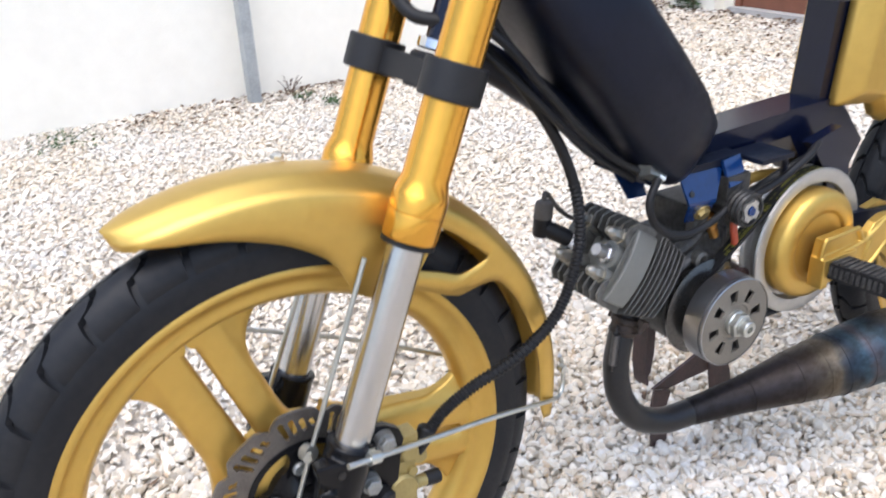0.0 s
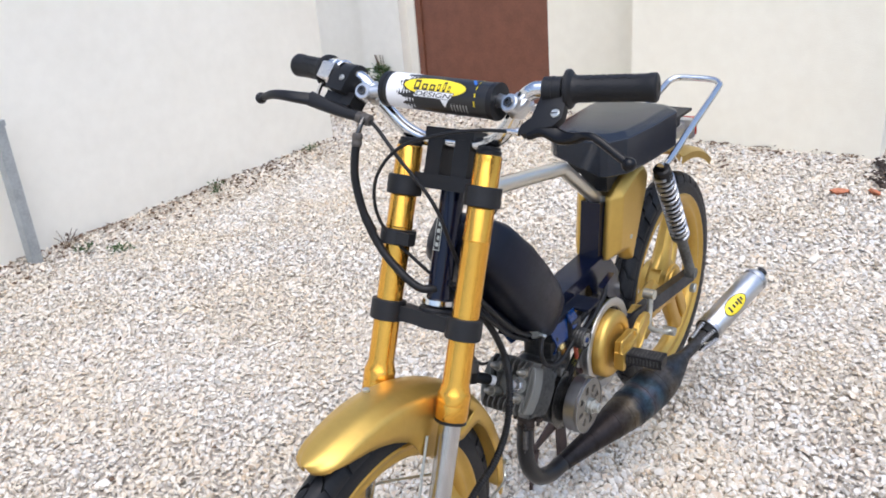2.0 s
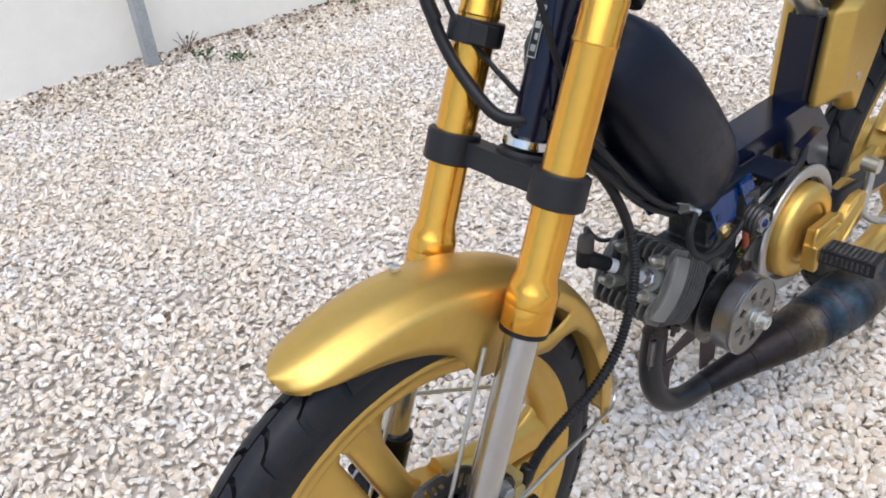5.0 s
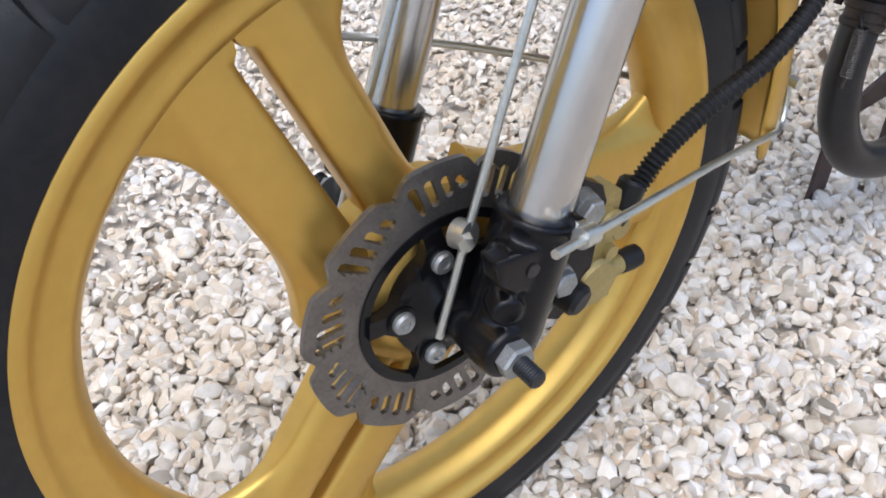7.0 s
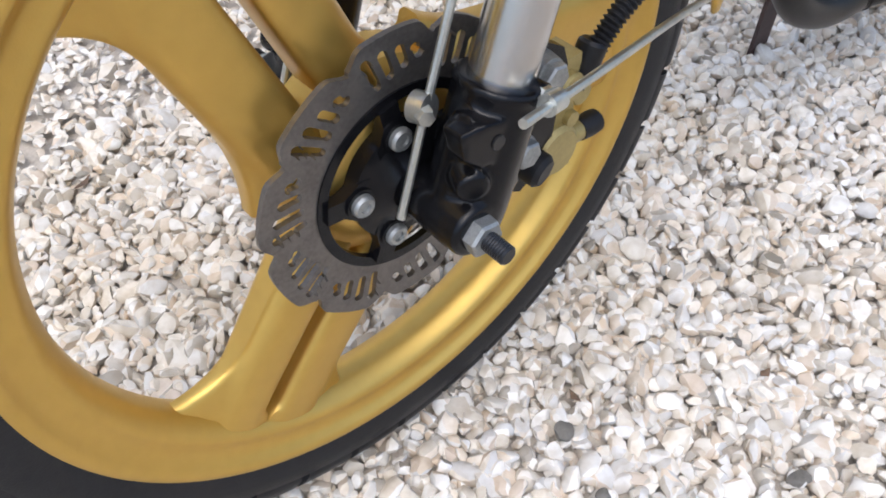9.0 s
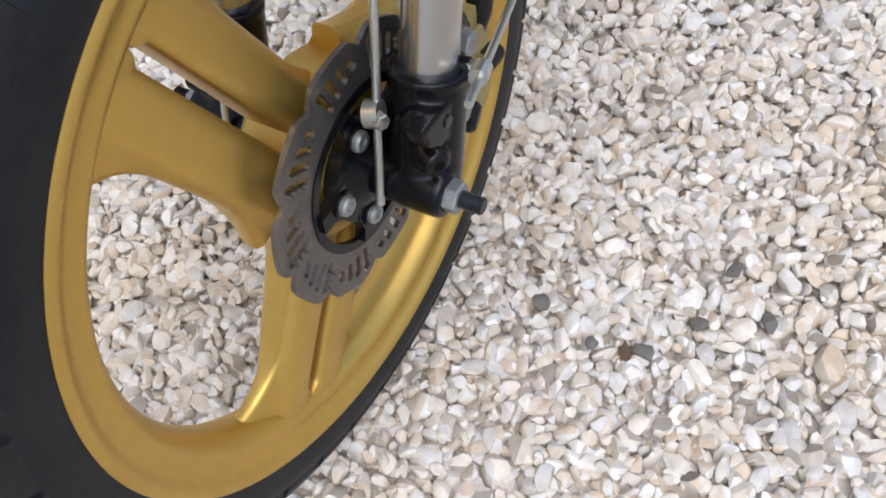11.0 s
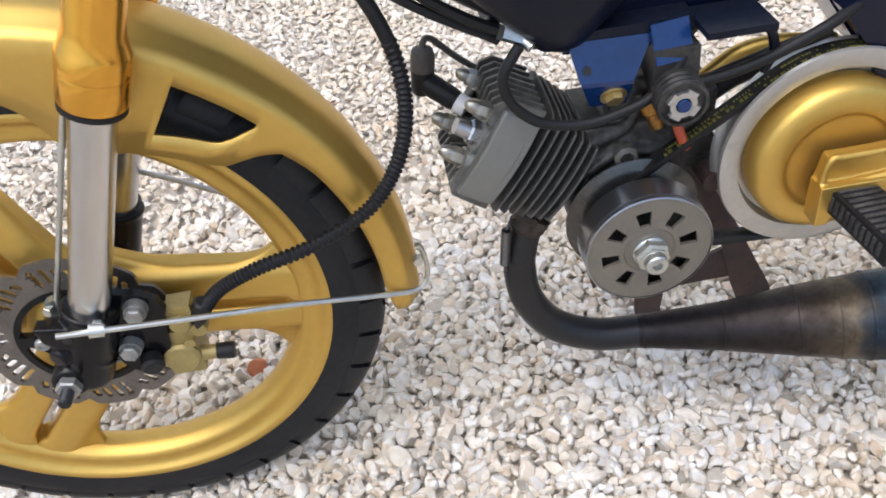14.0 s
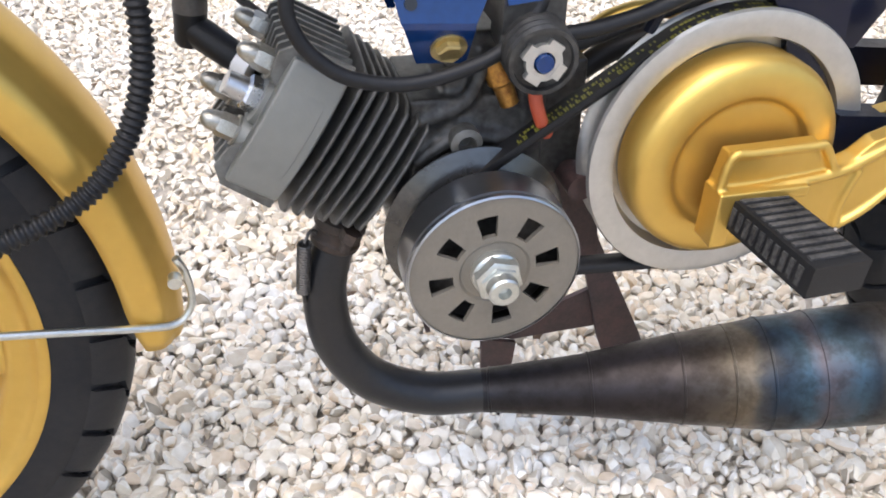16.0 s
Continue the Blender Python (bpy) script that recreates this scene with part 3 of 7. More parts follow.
def spoke_mesh(angle, lo, hi):
    """A cast spoke, flat along the slot and rounded outwards, that flares in a wide curve into the hub and the rim."""
    bm = bmesh.new()
    u, w = Vector((math.cos(angle), 0, math.sin(angle))), Vector((-math.sin(angle), 0, math.cos(angle)))
    low_side = lo + hi < 0.02
    inner, outer, way = (hi, lo, -1) if low_side else (lo, hi, 1)
    wide = abs(outer - inner)
    rings = []
    for k in range(45):
        r = 0.028 + 0.1685 * k / 44
        d = lerp_list([(0.028, 0.0240), (0.07, 0.0205), (0.11, 0.0180), (0.16, 0.0165), (0.197, 0.0165)], r)
        flare = 0.055 * max(0.0, (r - 0.130) / 0.0665) ** 2.8 + 0.016 * max(0.0, (0.088 - r) / 0.06) ** 2
        close = 0.0060 * (1 - math.sqrt(max(0.0, 1 - max(0.0, (r - 0.1815) / 0.0075) ** 2))) if r < 0.189 else 0.0060
        body = wide * 0.97
        edge = 0.36
        half = [(-close, 0.62), (-close + 0.0012, 0.84), (0.0045, 0.96), (0.0085, 1.0), (body * 0.52, 0.985), (body * 0.72, 0.93), (body * 0.84, 0.80), (body * 0.93, 0.62), (body + flare * 0.35, edge + 0.06), (body + flare * 0.8, edge), (body + flare, edge * 0.55)]
        row = [(inner + way * q, -d * y) for q, y in half] + [(inner + way * q, d * y) for q, y in half[::-1]]
        rings.append([bm.verts.new(u * r + w * q + Vector((0, y, 0))) for q, y in row])
    ring_faces(bm, rings)
    return bm


def cast_wheel(name, centre, angles, label):
    bm = bmesh.new()
    hoop(bm, mirror_section([(-0.0225, 0.2262), (-0.0252, 0.2256), (-0.0264, 0.2232), (-0.0262, 0.2200), (-0.0242, 0.2172), (-0.0212, 0.2148), (-0.0192, 0.2108), (-0.0186, 0.2055), (-0.0194, 0.2028), (-0.0190, 0.1998), (-0.0165, 0.1968), (-0.0130, 0.1945), (-0.0085, 0.1918), (-0.0045, 0.1905)]) + [(0.010, 0.2200), (-0.010, 0.2200)], (0, 0, 0), 144)
    turned(bm, [(-0.030, 0.026), (-0.029, 0.040), (-0.024, 0.050), (-0.014, 0.062), (0.014, 0.062), (0.024, 0.050), (0.031, 0.022)], (0, 0, 0), (0, 1, 0), 40)
    bmesh.ops.translate(bm, vec=centre, verts=bm.verts)
    wheel = part(name, bm, GOLD, moped, label)
    for start in (angles[0] + 63, angles[0] + 188, angles[0] - 62):
        for k in range(7):
            if k == 3:
                continue
            bm = bmesh.new()
            m = Matrix.Rotation(-radians(start + 1.5 * k), 4, "Y") @ Matrix.Translation((0.2085, -0.0136, 0))
            rounded(bm, (-0.0030, -0.0006, -0.0016), (0.0022 + 0.001 * (k % 2), 0.0010, 0.0016), 0.0005, m, 1)
            bmesh.ops.translate(bm, vec=centre, verts=bm.verts)
            part("embossed_mark", bm, GOLD, wheel)
    for a in angles:
        for lo, hi in ((-0.028, 0.007), (0.018, 0.059)):
            bm = spoke_mesh(radians(a), lo, hi)
            bmesh.ops.translate(bm, vec=centre, verts=bm.verts)
            part("spoke", bm, GOLD, wheel, smooth=50)
    return wheel


def front_wheel():
    wheel = cast_wheel("front_wheel", AXLE, (110.5, -9.5, -129.5), "gold cast wheel with paired spokes")
    bm = tyre_mesh()
    bmesh.ops.translate(bm, vec=AXLE, verts=bm.verts)
    part("tyre", bm, RUBBER, wheel, "dusty black tyre", smooth=40)
    tread(wheel, AXLE, 36)
    # slotted wave disc
    bm = bmesh.new()
    n, rows = 600, 30
    slots = ((0.100, 0.0748, 0.0768, 0.0034), (0.222, 0.0715, 0.0795, 0.0029), (0.350, 0.0690, 0.0812, 0.0029), (0.475, 0.0668, 0.0825, 0.0026))

    def nearest(a, r):
        """Signed distance to the nearest slot, and the way out of it."""
        best = (1.0, 0.0, 1.0)
        for start, lo, hi, half in slots:
            k = min(1.0, max(0.0, (r - lo) / (hi - lo)))
            da, dr = (a - start - 0.035 * k) * 0.077, r - lo - (hi - lo) * k
            d = math.hypot(da, dr)
            if d - half < best[0]:
                best = (d - half, da / max(d, 1e-6), dr / max(d, 1e-6))
        return best

    grid, spots = [], []
    for i in range(n):
        s = (i % 60) / 60
        edge = 0.0925 - 0.0070 * max(0.0, math.cos(2 * math.pi * s)) ** 3 - 0.0020 * (1 - s)
        col = []
        for k in range(rows + 1):
            a, r = 2 * math.pi * (i % 60) / n, 0.0570 + (edge - 0.0570) * k / rows
            if 0 < k < rows:
                d, ua, ur = nearest(a, r)
                if abs(d) < 0.0007:
                    a, r = a - d * ua / 0.077, r - d * ur
            col.append((a, r))
        spots.append(col)
        turn = 2 * math.pi * (i // 60) / 10
        grid.append([bm.verts.new((r * math.cos(a + turn), 0, r * math.sin(a + turn))) for a, r in col])
    for i in range(n):
        j = (i + 1) % n
        for k in range(rows):
            four = [spots[i][k], spots[i][k + 1], spots[j][k + 1], spots[j][k]]
            am = sum(q[0] for q in four) / 4 if j % 60 else spots[i][k][0]
            if nearest(am, sum(q[1] for q in four) / 4)[0] > 0:
                bm.faces.new((grid[i][k], grid[i][k + 1], grid[j][k + 1], grid[j][k]))
    for v in [v for v in bm.verts if not v.link_faces]:
        bm.verts.remove(v)
    bmesh.ops.recalc_face_normals(bm, faces=bm.faces)
    bmesh.ops.solidify(bm, geom=bm.faces[:], thickness=0.0034)
    bmesh.ops.translate(bm, vec=AXLE + Vector((0, -0.0365, 0)), verts=bm.verts)
    part("brake_disc", bm, DISC, wheel, "slotted wave-edged steel brake disc", smooth=30)
    bm = bmesh.new()
    hoop(bm, [(-0.0015, 0.0525), (-0.0015, 0.0585), (0.0030, 0.0585), (0.0030, 0.0525)], (0, 0, 0), 72)
    turned(bm, [(0.012, 0.037), (-0.003, 0.037), (-0.005, 0.026), (-0.012, 0.018)], (0, 0, 0), (0, 1, 0), 40)
    for k in range(5):
        a = radians(99 + 72 * k)
        m = Matrix.Rotation(-a, 4, "Y")
        b2 = bmesh.new()
        prism(b2, [(0.015, -0.016), (0.034, -0.0125), (0.044, -0.006), (0.054, -0.006), (0.054, 0.006), (0.044, 0.006), (0.034, 0.0125), (0.015, 0.016)], -0.004, 0.004)
        turned(b2, [(-0.0055, 0.009), (0.004, 0.009)], (0.034, 0, 0), (0, 1, 0), 20)
        bmesh.ops.transform(b2, matrix=Matrix.Translation(AXLE + Vector((0, -0.0362, 0))) @ m, verts=b2.verts)
        part("carrier_arm", b2, GLOSS, wheel)
    bmesh.ops.translate(bm, vec=AXLE + Vector((0, -0.036, 0)), verts=bm.verts)
    part("disc_carrier", bm, GLOSS, wheel, "black five-armed disc carrier")
    for k in range(5):
        a = radians(99 + 72 * k)
        bm = bmesh.new()
        turned(bm, [(0.0, 0.0068), (0.003, 0.0068), (0.0046, 0.0055), (0.0046, 0.0032), (0.0030, 0.0030)], AXLE + Vector((0.034 * math.cos(a), -0.0412, 0.034 * math.sin(a))), (0, -1, 0), 18)
        part("bolt", bm, DULL, wheel)


front_wheel()


def rear_wheel():
    wheel = cast_wheel("rear_wheel", REAR, (64, -56, -176), "gold cast rear wheel with paired spokes")
    bm = tyre_mesh()
    bmesh.ops.translate(bm, vec=REAR, verts=bm.verts)
    part("tyre", bm, RUBBER, wheel, "worn black tyre", smooth=40)
    tread(wheel, REAR, 36)
    bm = bmesh.new()
    turned(bm, [(-0.036, 0.014), (-0.036, 0.036), (-0.034, 0.039), (-0.030, 0.040), (-0.030, 0.048), (-0.028, 0.050), (0.038, 0.050), (0.040, 0.048)], REAR, (0, 1, 0), 40)
    part("brake_drum", bm, GOLD, wheel, "gold ribbed brake drum")


rear_wheel()


def fork_leg(side):
    y = 0.071 * side
    bm = bmesh.new()
    lo, hi = fork_at(0.33, y), fork_at(0.56, y)
    turned(bm, [(0, 0.0170), ((hi - lo).length, 0.0170)], lo, FORK_WAY, 40)
    leg = part("fork_leg", bm, FORKSTEEL, moped, "polished steel fork stanchion")
    a, b = fork_at(0.528, y), fork_at(0.892, y)
    length = (b - a).length
    bm = bmesh.new()
    turned(bm, [(0.0, 0.0238), (0.003, 0.0247), (0.022, 0.0246), (0.0235, 0.0242), (0.0245, 0.0250), (0.039, 0.0248), (0.0405, 0.0240), (0.054, 0.0203), (0.2650, 0.0203), (0.2662, 0.0212), (0.2680, 0.0211), (0.2700, 0.0203), (length - 0.002, 0.0203), (length, 0.0190)], a, FORK_WAY, 48)
    part("fork_sleeve", bm, ANODISED, leg, "gold anodised fork sleeve")
    bm = bmesh.new()
    turned(bm, [(-0.006, 0.0200), (-0.005, 0.0240), (-0.001, 0.0240), (0.0, 0.0205)], a, FORK_WAY, 36)
    part("dust_seal", bm, BLACK, leg)
    bm = bmesh.new()
    turned(bm, [(-0.002, 0.0185), (0.006, 0.0185), (0.008, 0.0168), (0.012, 0.0165), (0.0125, 0.010), (0.009, 0.009)], b, FORK_WAY, 32)
    part("top_cap", bm, BLACK, leg)
    # lower casing: a straight tube with the axle boss in front of its foot and a web that carries the stay
    c = fork_at(0.272, y)
    bm = bmesh.new()
    turned(bm, [(-0.012, 0.010), (-0.008, 0.018), (0.0, 0.0222), (0.010, 0.0228), (0.074, 0.0228), (0.0755, 0.0236), (0.0795, 0.0236), (0.0805, 0.0200)], c, FORK_WAY, 40)
    turned(bm, [(-0.026, 0.0130), (-0.022, 0.0155), (0.010, 0.0165), (0.022, 0.0158), (0.024, 0.0140)], (0.0, y - 0.001 * side, 0.281), (0, side, 0), 32)
    tube(bm, [(0.026, y, 0.300), (0.012, y + 0.001 * side, 0.288), (-0.002, y + 0.002 * side, 0.281)], lambda s: 0.0215 - 0.0055 * s, 28, 6)
    tube(bm, [(0.002, y + 0.010 * side, 0.338), (0.014, y + 0.006 * side, 0.332), (0.032, y, 0.326)], lambda s: 0.0090 + 0.004 * s, 20, 4)
    web = bmesh.new()
    prism(web, [(-0.006, 0.346), (0.012, 0.343), (0.036, 0.3345), (0.040, 0.330), (0.026, 0.316), (0.006, 0.319), (-0.004, 0.330)], y + 0.006 * side, y + 0.0205 * side)
    merge(bm, web)
    turned(bm, [(0, 0.0100), (0.012, 0.0092), (0.014, 0.0078)], (0.006, y + 0.008 * side, 0.309), (-0.45, side, 0), 24)
    turned(bm, [(0, 0.0100), (0.018, 0.0085)], (0.042, y + 0.004 * side, 0.3385), (0.25, side, 0), 20)
    fuse(part("lower_casing", bm, GLOSS, leg, "black painted lower fork casing"), 0.0013, 7)
    # solid black disc painted for the shade inside the web's hole
    bm = bmesh.new()
    turned(bm, [(0, 0.0042), (0.0030, 0.0040)], (0.0165, y + 0.0185 * side, 0.3300), (0, side, 0), 14)
    part("web_hole_disc", bm, INK, leg)
    bm = bmesh.new()
    hexnut(bm, (0.0, y + 0.021 * side, 0.281), (0, side, 0), 0.0110, 0.010)
    turned(bm, [(0.0, 0.0142), (0.003, 0.0138)], (0.0, y + 0.0190 * side, 0.281), (0, side, 0), 24)
    part("axle_nut", bm, DULL, leg)
    bm = bmesh.new()
    prof = []
    for k in range(9):
        prof += [(0.0017 * k, 0.0050), (0.0017 * k + 0.0008, 0.0057)]
    turned(bm, prof + [(0.0156, 0.0045)], (0.0, y + 0.030 * side, 0.281), (0, side, 0), 20)
    part("axle_end", bm, RAWPIPE, leg)


for s in (-1, 1):
    fork_leg(s)

bm = bmesh.new()
turned(bm, [(-0.06, 0.008), (0.06, 0.008)], AXLE, (0, 1, 0), 16)
part("axle", bm, STEEL, moped)


def clamp_ring(bm, z, y, height, radius=0.0272):
    o = fork_at(z, y) - FORK_WAY * height / 2
    b2 = bmesh.new()
    turned(b2, [(0, radius - 0.0015), (0.0015, radius), (height - 0.0015, radius), (height, radius - 0.0015)], o, FORK_WAY, 40)
    merge(bm, b2)


def triple_clamps():
    bm = bmesh.new()
    for s in (-1, 1):
        clamp_ring(bm, 0.655, 0.071 * s, 0.032)
    m = frame_of(fork_at(0.655, 0) + FORK_BACK * 0.012, (0, 1, 0), FORK_WAY)
    rounded(bm, (-0.060, -0.018, -0.013), (0.060, 0.018, 0.010), 0.004, m)
    turned(bm, [(-0.016, 0.028), (0.013, 0.028), (0.016, 0.025)], fork_at(0.655, 0) + FORK_BACK * 0.028, FORK_WAY, 32)
    low = part("lower_clamp", bm, CLAMP, moped, "black lower triple clamp")
    bm = bmesh.new()
    for s in (-1, 1):
        clamp_ring(bm, 0.836, 0.071 * s, 0.030)
    rounded(bm, (-0.060, -0.020, -0.006), (0.060, 0.020, 0.016), 0.003, frame_of(fork_at(0.842, 0) + FORK_BACK * 0.014, (0, 1, 0), FORK_WAY))
    up = part("upper_clamp", bm, CLAMP, moped, "black upper triple clamp")
    for y in (-0.0245, 0.0245):
        bm = bmesh.new()
        rounded(bm, (-0.0135, -0.017, 0.0), (0.0135, 0.017, 0.072), 0.003, frame_of(fork_at(0.853, y) + FORK_BACK * 0.016, (0, 1, 0), FORK_WAY))
        part("bar_riser", bm, CLAMP, up)
    bm = bmesh.new()
    rounded(bm, (-0.043, -0.019, 0.0), (0.043, 0.019, 0.015), 0.003, frame_of(fork_at(0.908, 0) + FORK_BACK * 0.016, (0, 1, 0), FORK_WAY))
    part("bar_clamp_cap", bm, CLAMP, up)
    bm = bmesh.new()
    a = fork_at(0.672, 0) + FORK_BACK * 0.028
    turned(bm, [(0, 0.0185), (0.192, 0.0185)], a, FORK_WAY, 32)
    head = part("head_tube", bm, NAVYGLOSS, moped, "navy-blue head tube")
    for s0, mat, cup in ((0.0, CHROME, 0.0245), (0.182, NAVY, 0.0205)):
        bm = bmesh.new()
        turned(bm, [(s0, cup - 0.002), (s0 + 0.002, cup), (s0 + 0.010, cup), (s0 + 0.012, 0.0190)], a, FORK_WAY, 32)
        part("bearing_cup", bm, mat, head)
    bm = bmesh.new()
    rounded(bm, (-0.0055, -0.0006, 0.0), (0.0055, 0.0006, 0.048), 0.0005, frame_of(a + FORK_WAY * 0.085 - FORK_BACK * 0.0188 + Vector((0, 0.003, 0)), (0, 1, 0), FORK_WAY))
    plate = part("type_plate", bm, INK, head, "small dark plate with a pale rim and unreadable lines")
    bm = bmesh.new()
    for lo, hi in (((-0.0055, 0.0005, 0.0), (-0.0045, 0.0009, 0.048)), ((0.0045, 0.0005, 0.0), (0.0055, 0.0009, 0.048)), ((-0.0045, 0.0005, 0.0), (0.0045, 0.0009, 0.0012)), ((-0.0045, 0.0005, 0.0468), (0.0045, 0.0009, 0.048))):
        box(bm, lo, hi, frame_of(a + FORK_WAY * 0.085 - FORK_BACK * 0.0188 + Vector((0, 0.003, 0)), (0, 1, 0), FORK_WAY))
    part("plate_rim", bm, ZINC, plate)
    for k in range(4):
        bm = bmesh.new()
        box(bm, (-0.003, 0.0005, 0.006 + 0.0105 * k), (0.003 - 0.002 * (k % 2), 0.0009, 0.0120 + 0.0105 * k), frame_of(a + FORK_WAY * 0.085 - FORK_BACK * 0.0188 + Vector((0, 0.003, 0)), (0, 1, 0), FORK_WAY))
        part("print_bar", bm, ZINC, plate)
    bm = bmesh.new()
    clamp_ring(bm, 0.761, 0.071, 0.024, 0.0275)
    rounded(bm, (-0.008, -0.008, -0.009), (0.016, 0.008, 0.009), 0.002, frame_of(fork_at(0.761, 0.047) + FORK_BACK * -0.018, (0, -1, 0), FORK_WAY))
    part("cable_clamp", bm, CLAMP, moped, "black clamp on the fork sleeve")


triple_clamps()


def mudguard():
    """Front mudguard: a crowned arch with deep cheeks and an open window behind each fork leg."""
    centre = AXLE
    edge = [(-7, 0.287), (-4, 0.281), (0, 0.278), (14, 0.278), (30, 0.277), (36.5, 0.272), (39, 0.258), (42, 0.236), (46, 0.228), (52, 0.222), (61, 0.214), (64, 0.206), (69, 0.204), (73, 0.212), (77, 0.230), (80, 0.240), (88, 0.257), (98, 0.275), (106, 0.2885), (110, 0.2965), (113.2, 0.3020)]
    win_low = [(42.5, 0.2785), (44, 0.262), (46, 0.2505), (56.5, 0.2375)]
    rad = [(-7, 0.311), (60, 0.3125), (80, 0.311), (100, 0.3125), (113.2, 0.3145)]
    wide = [(-7, 0.031), (10, 0.036), (35, 0.040), (55, 0.044), (72, 0.046), (90, 0.044), (101, 0.0415), (106, 0.0390), (109, 0.0345), (110.9, 0.0290), (112.1, 0.0215), (112.9, 0.0130), (113.2, 0.0060)]
    steps = sorted(set([-7 + 1.35 * k for k in range(91)] + [42.5, 56.5, 111.5, 112.0, 112.4, 112.8, 113.2]))
    steps = [s for s in steps if s <= 113.2]

    def at(t, y, r):
        a = radians(t)
        return centre + Vector((r * math.cos(a), y, r * math.sin(a)))

    bm = bmesh.new()
    rows = []
    for t in steps:
        r0, w, e = lerp_list(rad, t), lerp_list(wide, t), lerp_list(edge, t)
        shoulder = r0 - 0.017
        if t > 104:
            shoulder = r0 - 0.017 + 0.006 * (t - 104) / 10.5
        e = min(e, shoulder - 0.004)
        top = [(0.0, r0), (0.30, r0 - 0.0008), (0.52, r0 - 0.0030), (0.62, r0 - 0.0062), (0.80, r0 - 0.0088), (0.95, (r0 - 0.0088 + shoulder) / 2), (1.0, shoulder)]
        inside = 42.5 <= t <= 56.5
        wt, wb = 0.2825, lerp_list(win_low, t) if inside else 0.262
        wt = min(wt, shoulder - 0.004)
        if e > 0.25:
            wt = wb = e + (shoulder - e) * 0.4
        side = [(1.0 + 0.02, wt), (1.0 + 0.02, max(wb, e + 0.002)), (1.0, e)]
        row = [(q, r) for q, r in top + side]
        rows.append((t, w, row, inside))
    for s in (-1, 1):
        grid = [[bm.verts.new(at(t, s * q * w, r)) for q, r in row] for t, w, row, _ in rows]
        n = len(rows[0][2])
        for k in range(len(grid) - 1):
            for i in range(n - 1):
                if i == n - 3 and rows[k][3] and rows[k + 1][3]:
                    continue
                bm.faces.new((grid[k][i], grid[k + 1][i], grid[k + 1][i + 1], grid[k][i + 1]))
    bmesh.ops.remove_doubles(bm, verts=bm.verts, dist=0.00001)
    guard = part("front_mudguard", bm, GOLD, moped, "gold painted front mudguard with side windows", smooth=50)
    shell = guard.modifiers.new("shell", "SOLIDIFY")
    shell.thickness, shell.offset, shell.use_even_offset = 0.0026, -1.0, False
    for x, z in ((0.012, 0.30),):
        bm = bmesh.new()
        hexnut(bm, at(84, 0.020, 0.3115), (math.cos(radians(84)), 0, math.sin(radians(84))), 0.006, 0.004)
        part("bolt", bm, ZINC, guard)
    # stays
    bm = bmesh.new()
    tube(bm, [(0.018, -0.106, 0.349), (0.10, -0.086, 0.327), (0.20, -0.060, 0.299), (0.285, -0.037, 0.271), (0.305, -0.029, 0.264), (0.315, -0.024, 0.268), (0.3195, -0.021, 0.280), (0.318, -0.020, 0.300), (0.314, -0.021, 0.312)], 0.0026, 10, 6)
    stay = part("mudguard_stay", bm, ZINC, moped, "thin zinc-plated mudguard stay")
    bm = bmesh.new()
    turned(bm, [(-0.006, 0.0058), (0.006, 0.0058)], (0.046, -0.098, 0.341), (0.95, 0.2, -0.26), 16)
    hexnut(bm, (0.046, -0.094, 0.341), (0, 1, 0), 0.006, 0.026)
    part("stay_eye", bm, ZINC, stay)
    bm = bmesh.new()
    turned(bm, [(0, 0.0045), (0.008, 0.0045)], (0.312, -0.033, 0.300), (0, 1, 0), 12)
    part("stay_bolt", bm, ZINC, stay)
    bm = bmesh.new()
    tube(bm, [(-0.01, 0.095, 0.400), (0.076, 0.075, 0.372), (0.157, 0.058, 0.338), (0.29, 0.034, 0.275)], 0.0026, 10, 4)
    part("mudguard_stay", bm, ZINC, moped)
    for s in (-1, 1):
        bm = bmesh.new()
        tube(bm, [(-0.021, 0.0575 * s, 0.279), (0.003, 0.0555 * s, 0.338), (0.068, 0.0500 * s, 0.492), (0.0755, 0.0495 * s, 0.510)], 0.0025, 10, 4, False)
        rod = part("mudguard_stay", bm, ZINC, moped)
        bm = bmesh.new()
        turned(bm, [(-0.0045, 0.0082), (0.0045, 0.0082)], (0.001, 0.0545 * s, 0.338), (0.3, s, 0.1), 20)
        hexnut(bm, (-0.001, 0.057 * s, 0.338), (-0.35, s, 0.1), 0.0052, 0.007)
        part("stay_eye", bm, ZINC, rod)


mudguard()


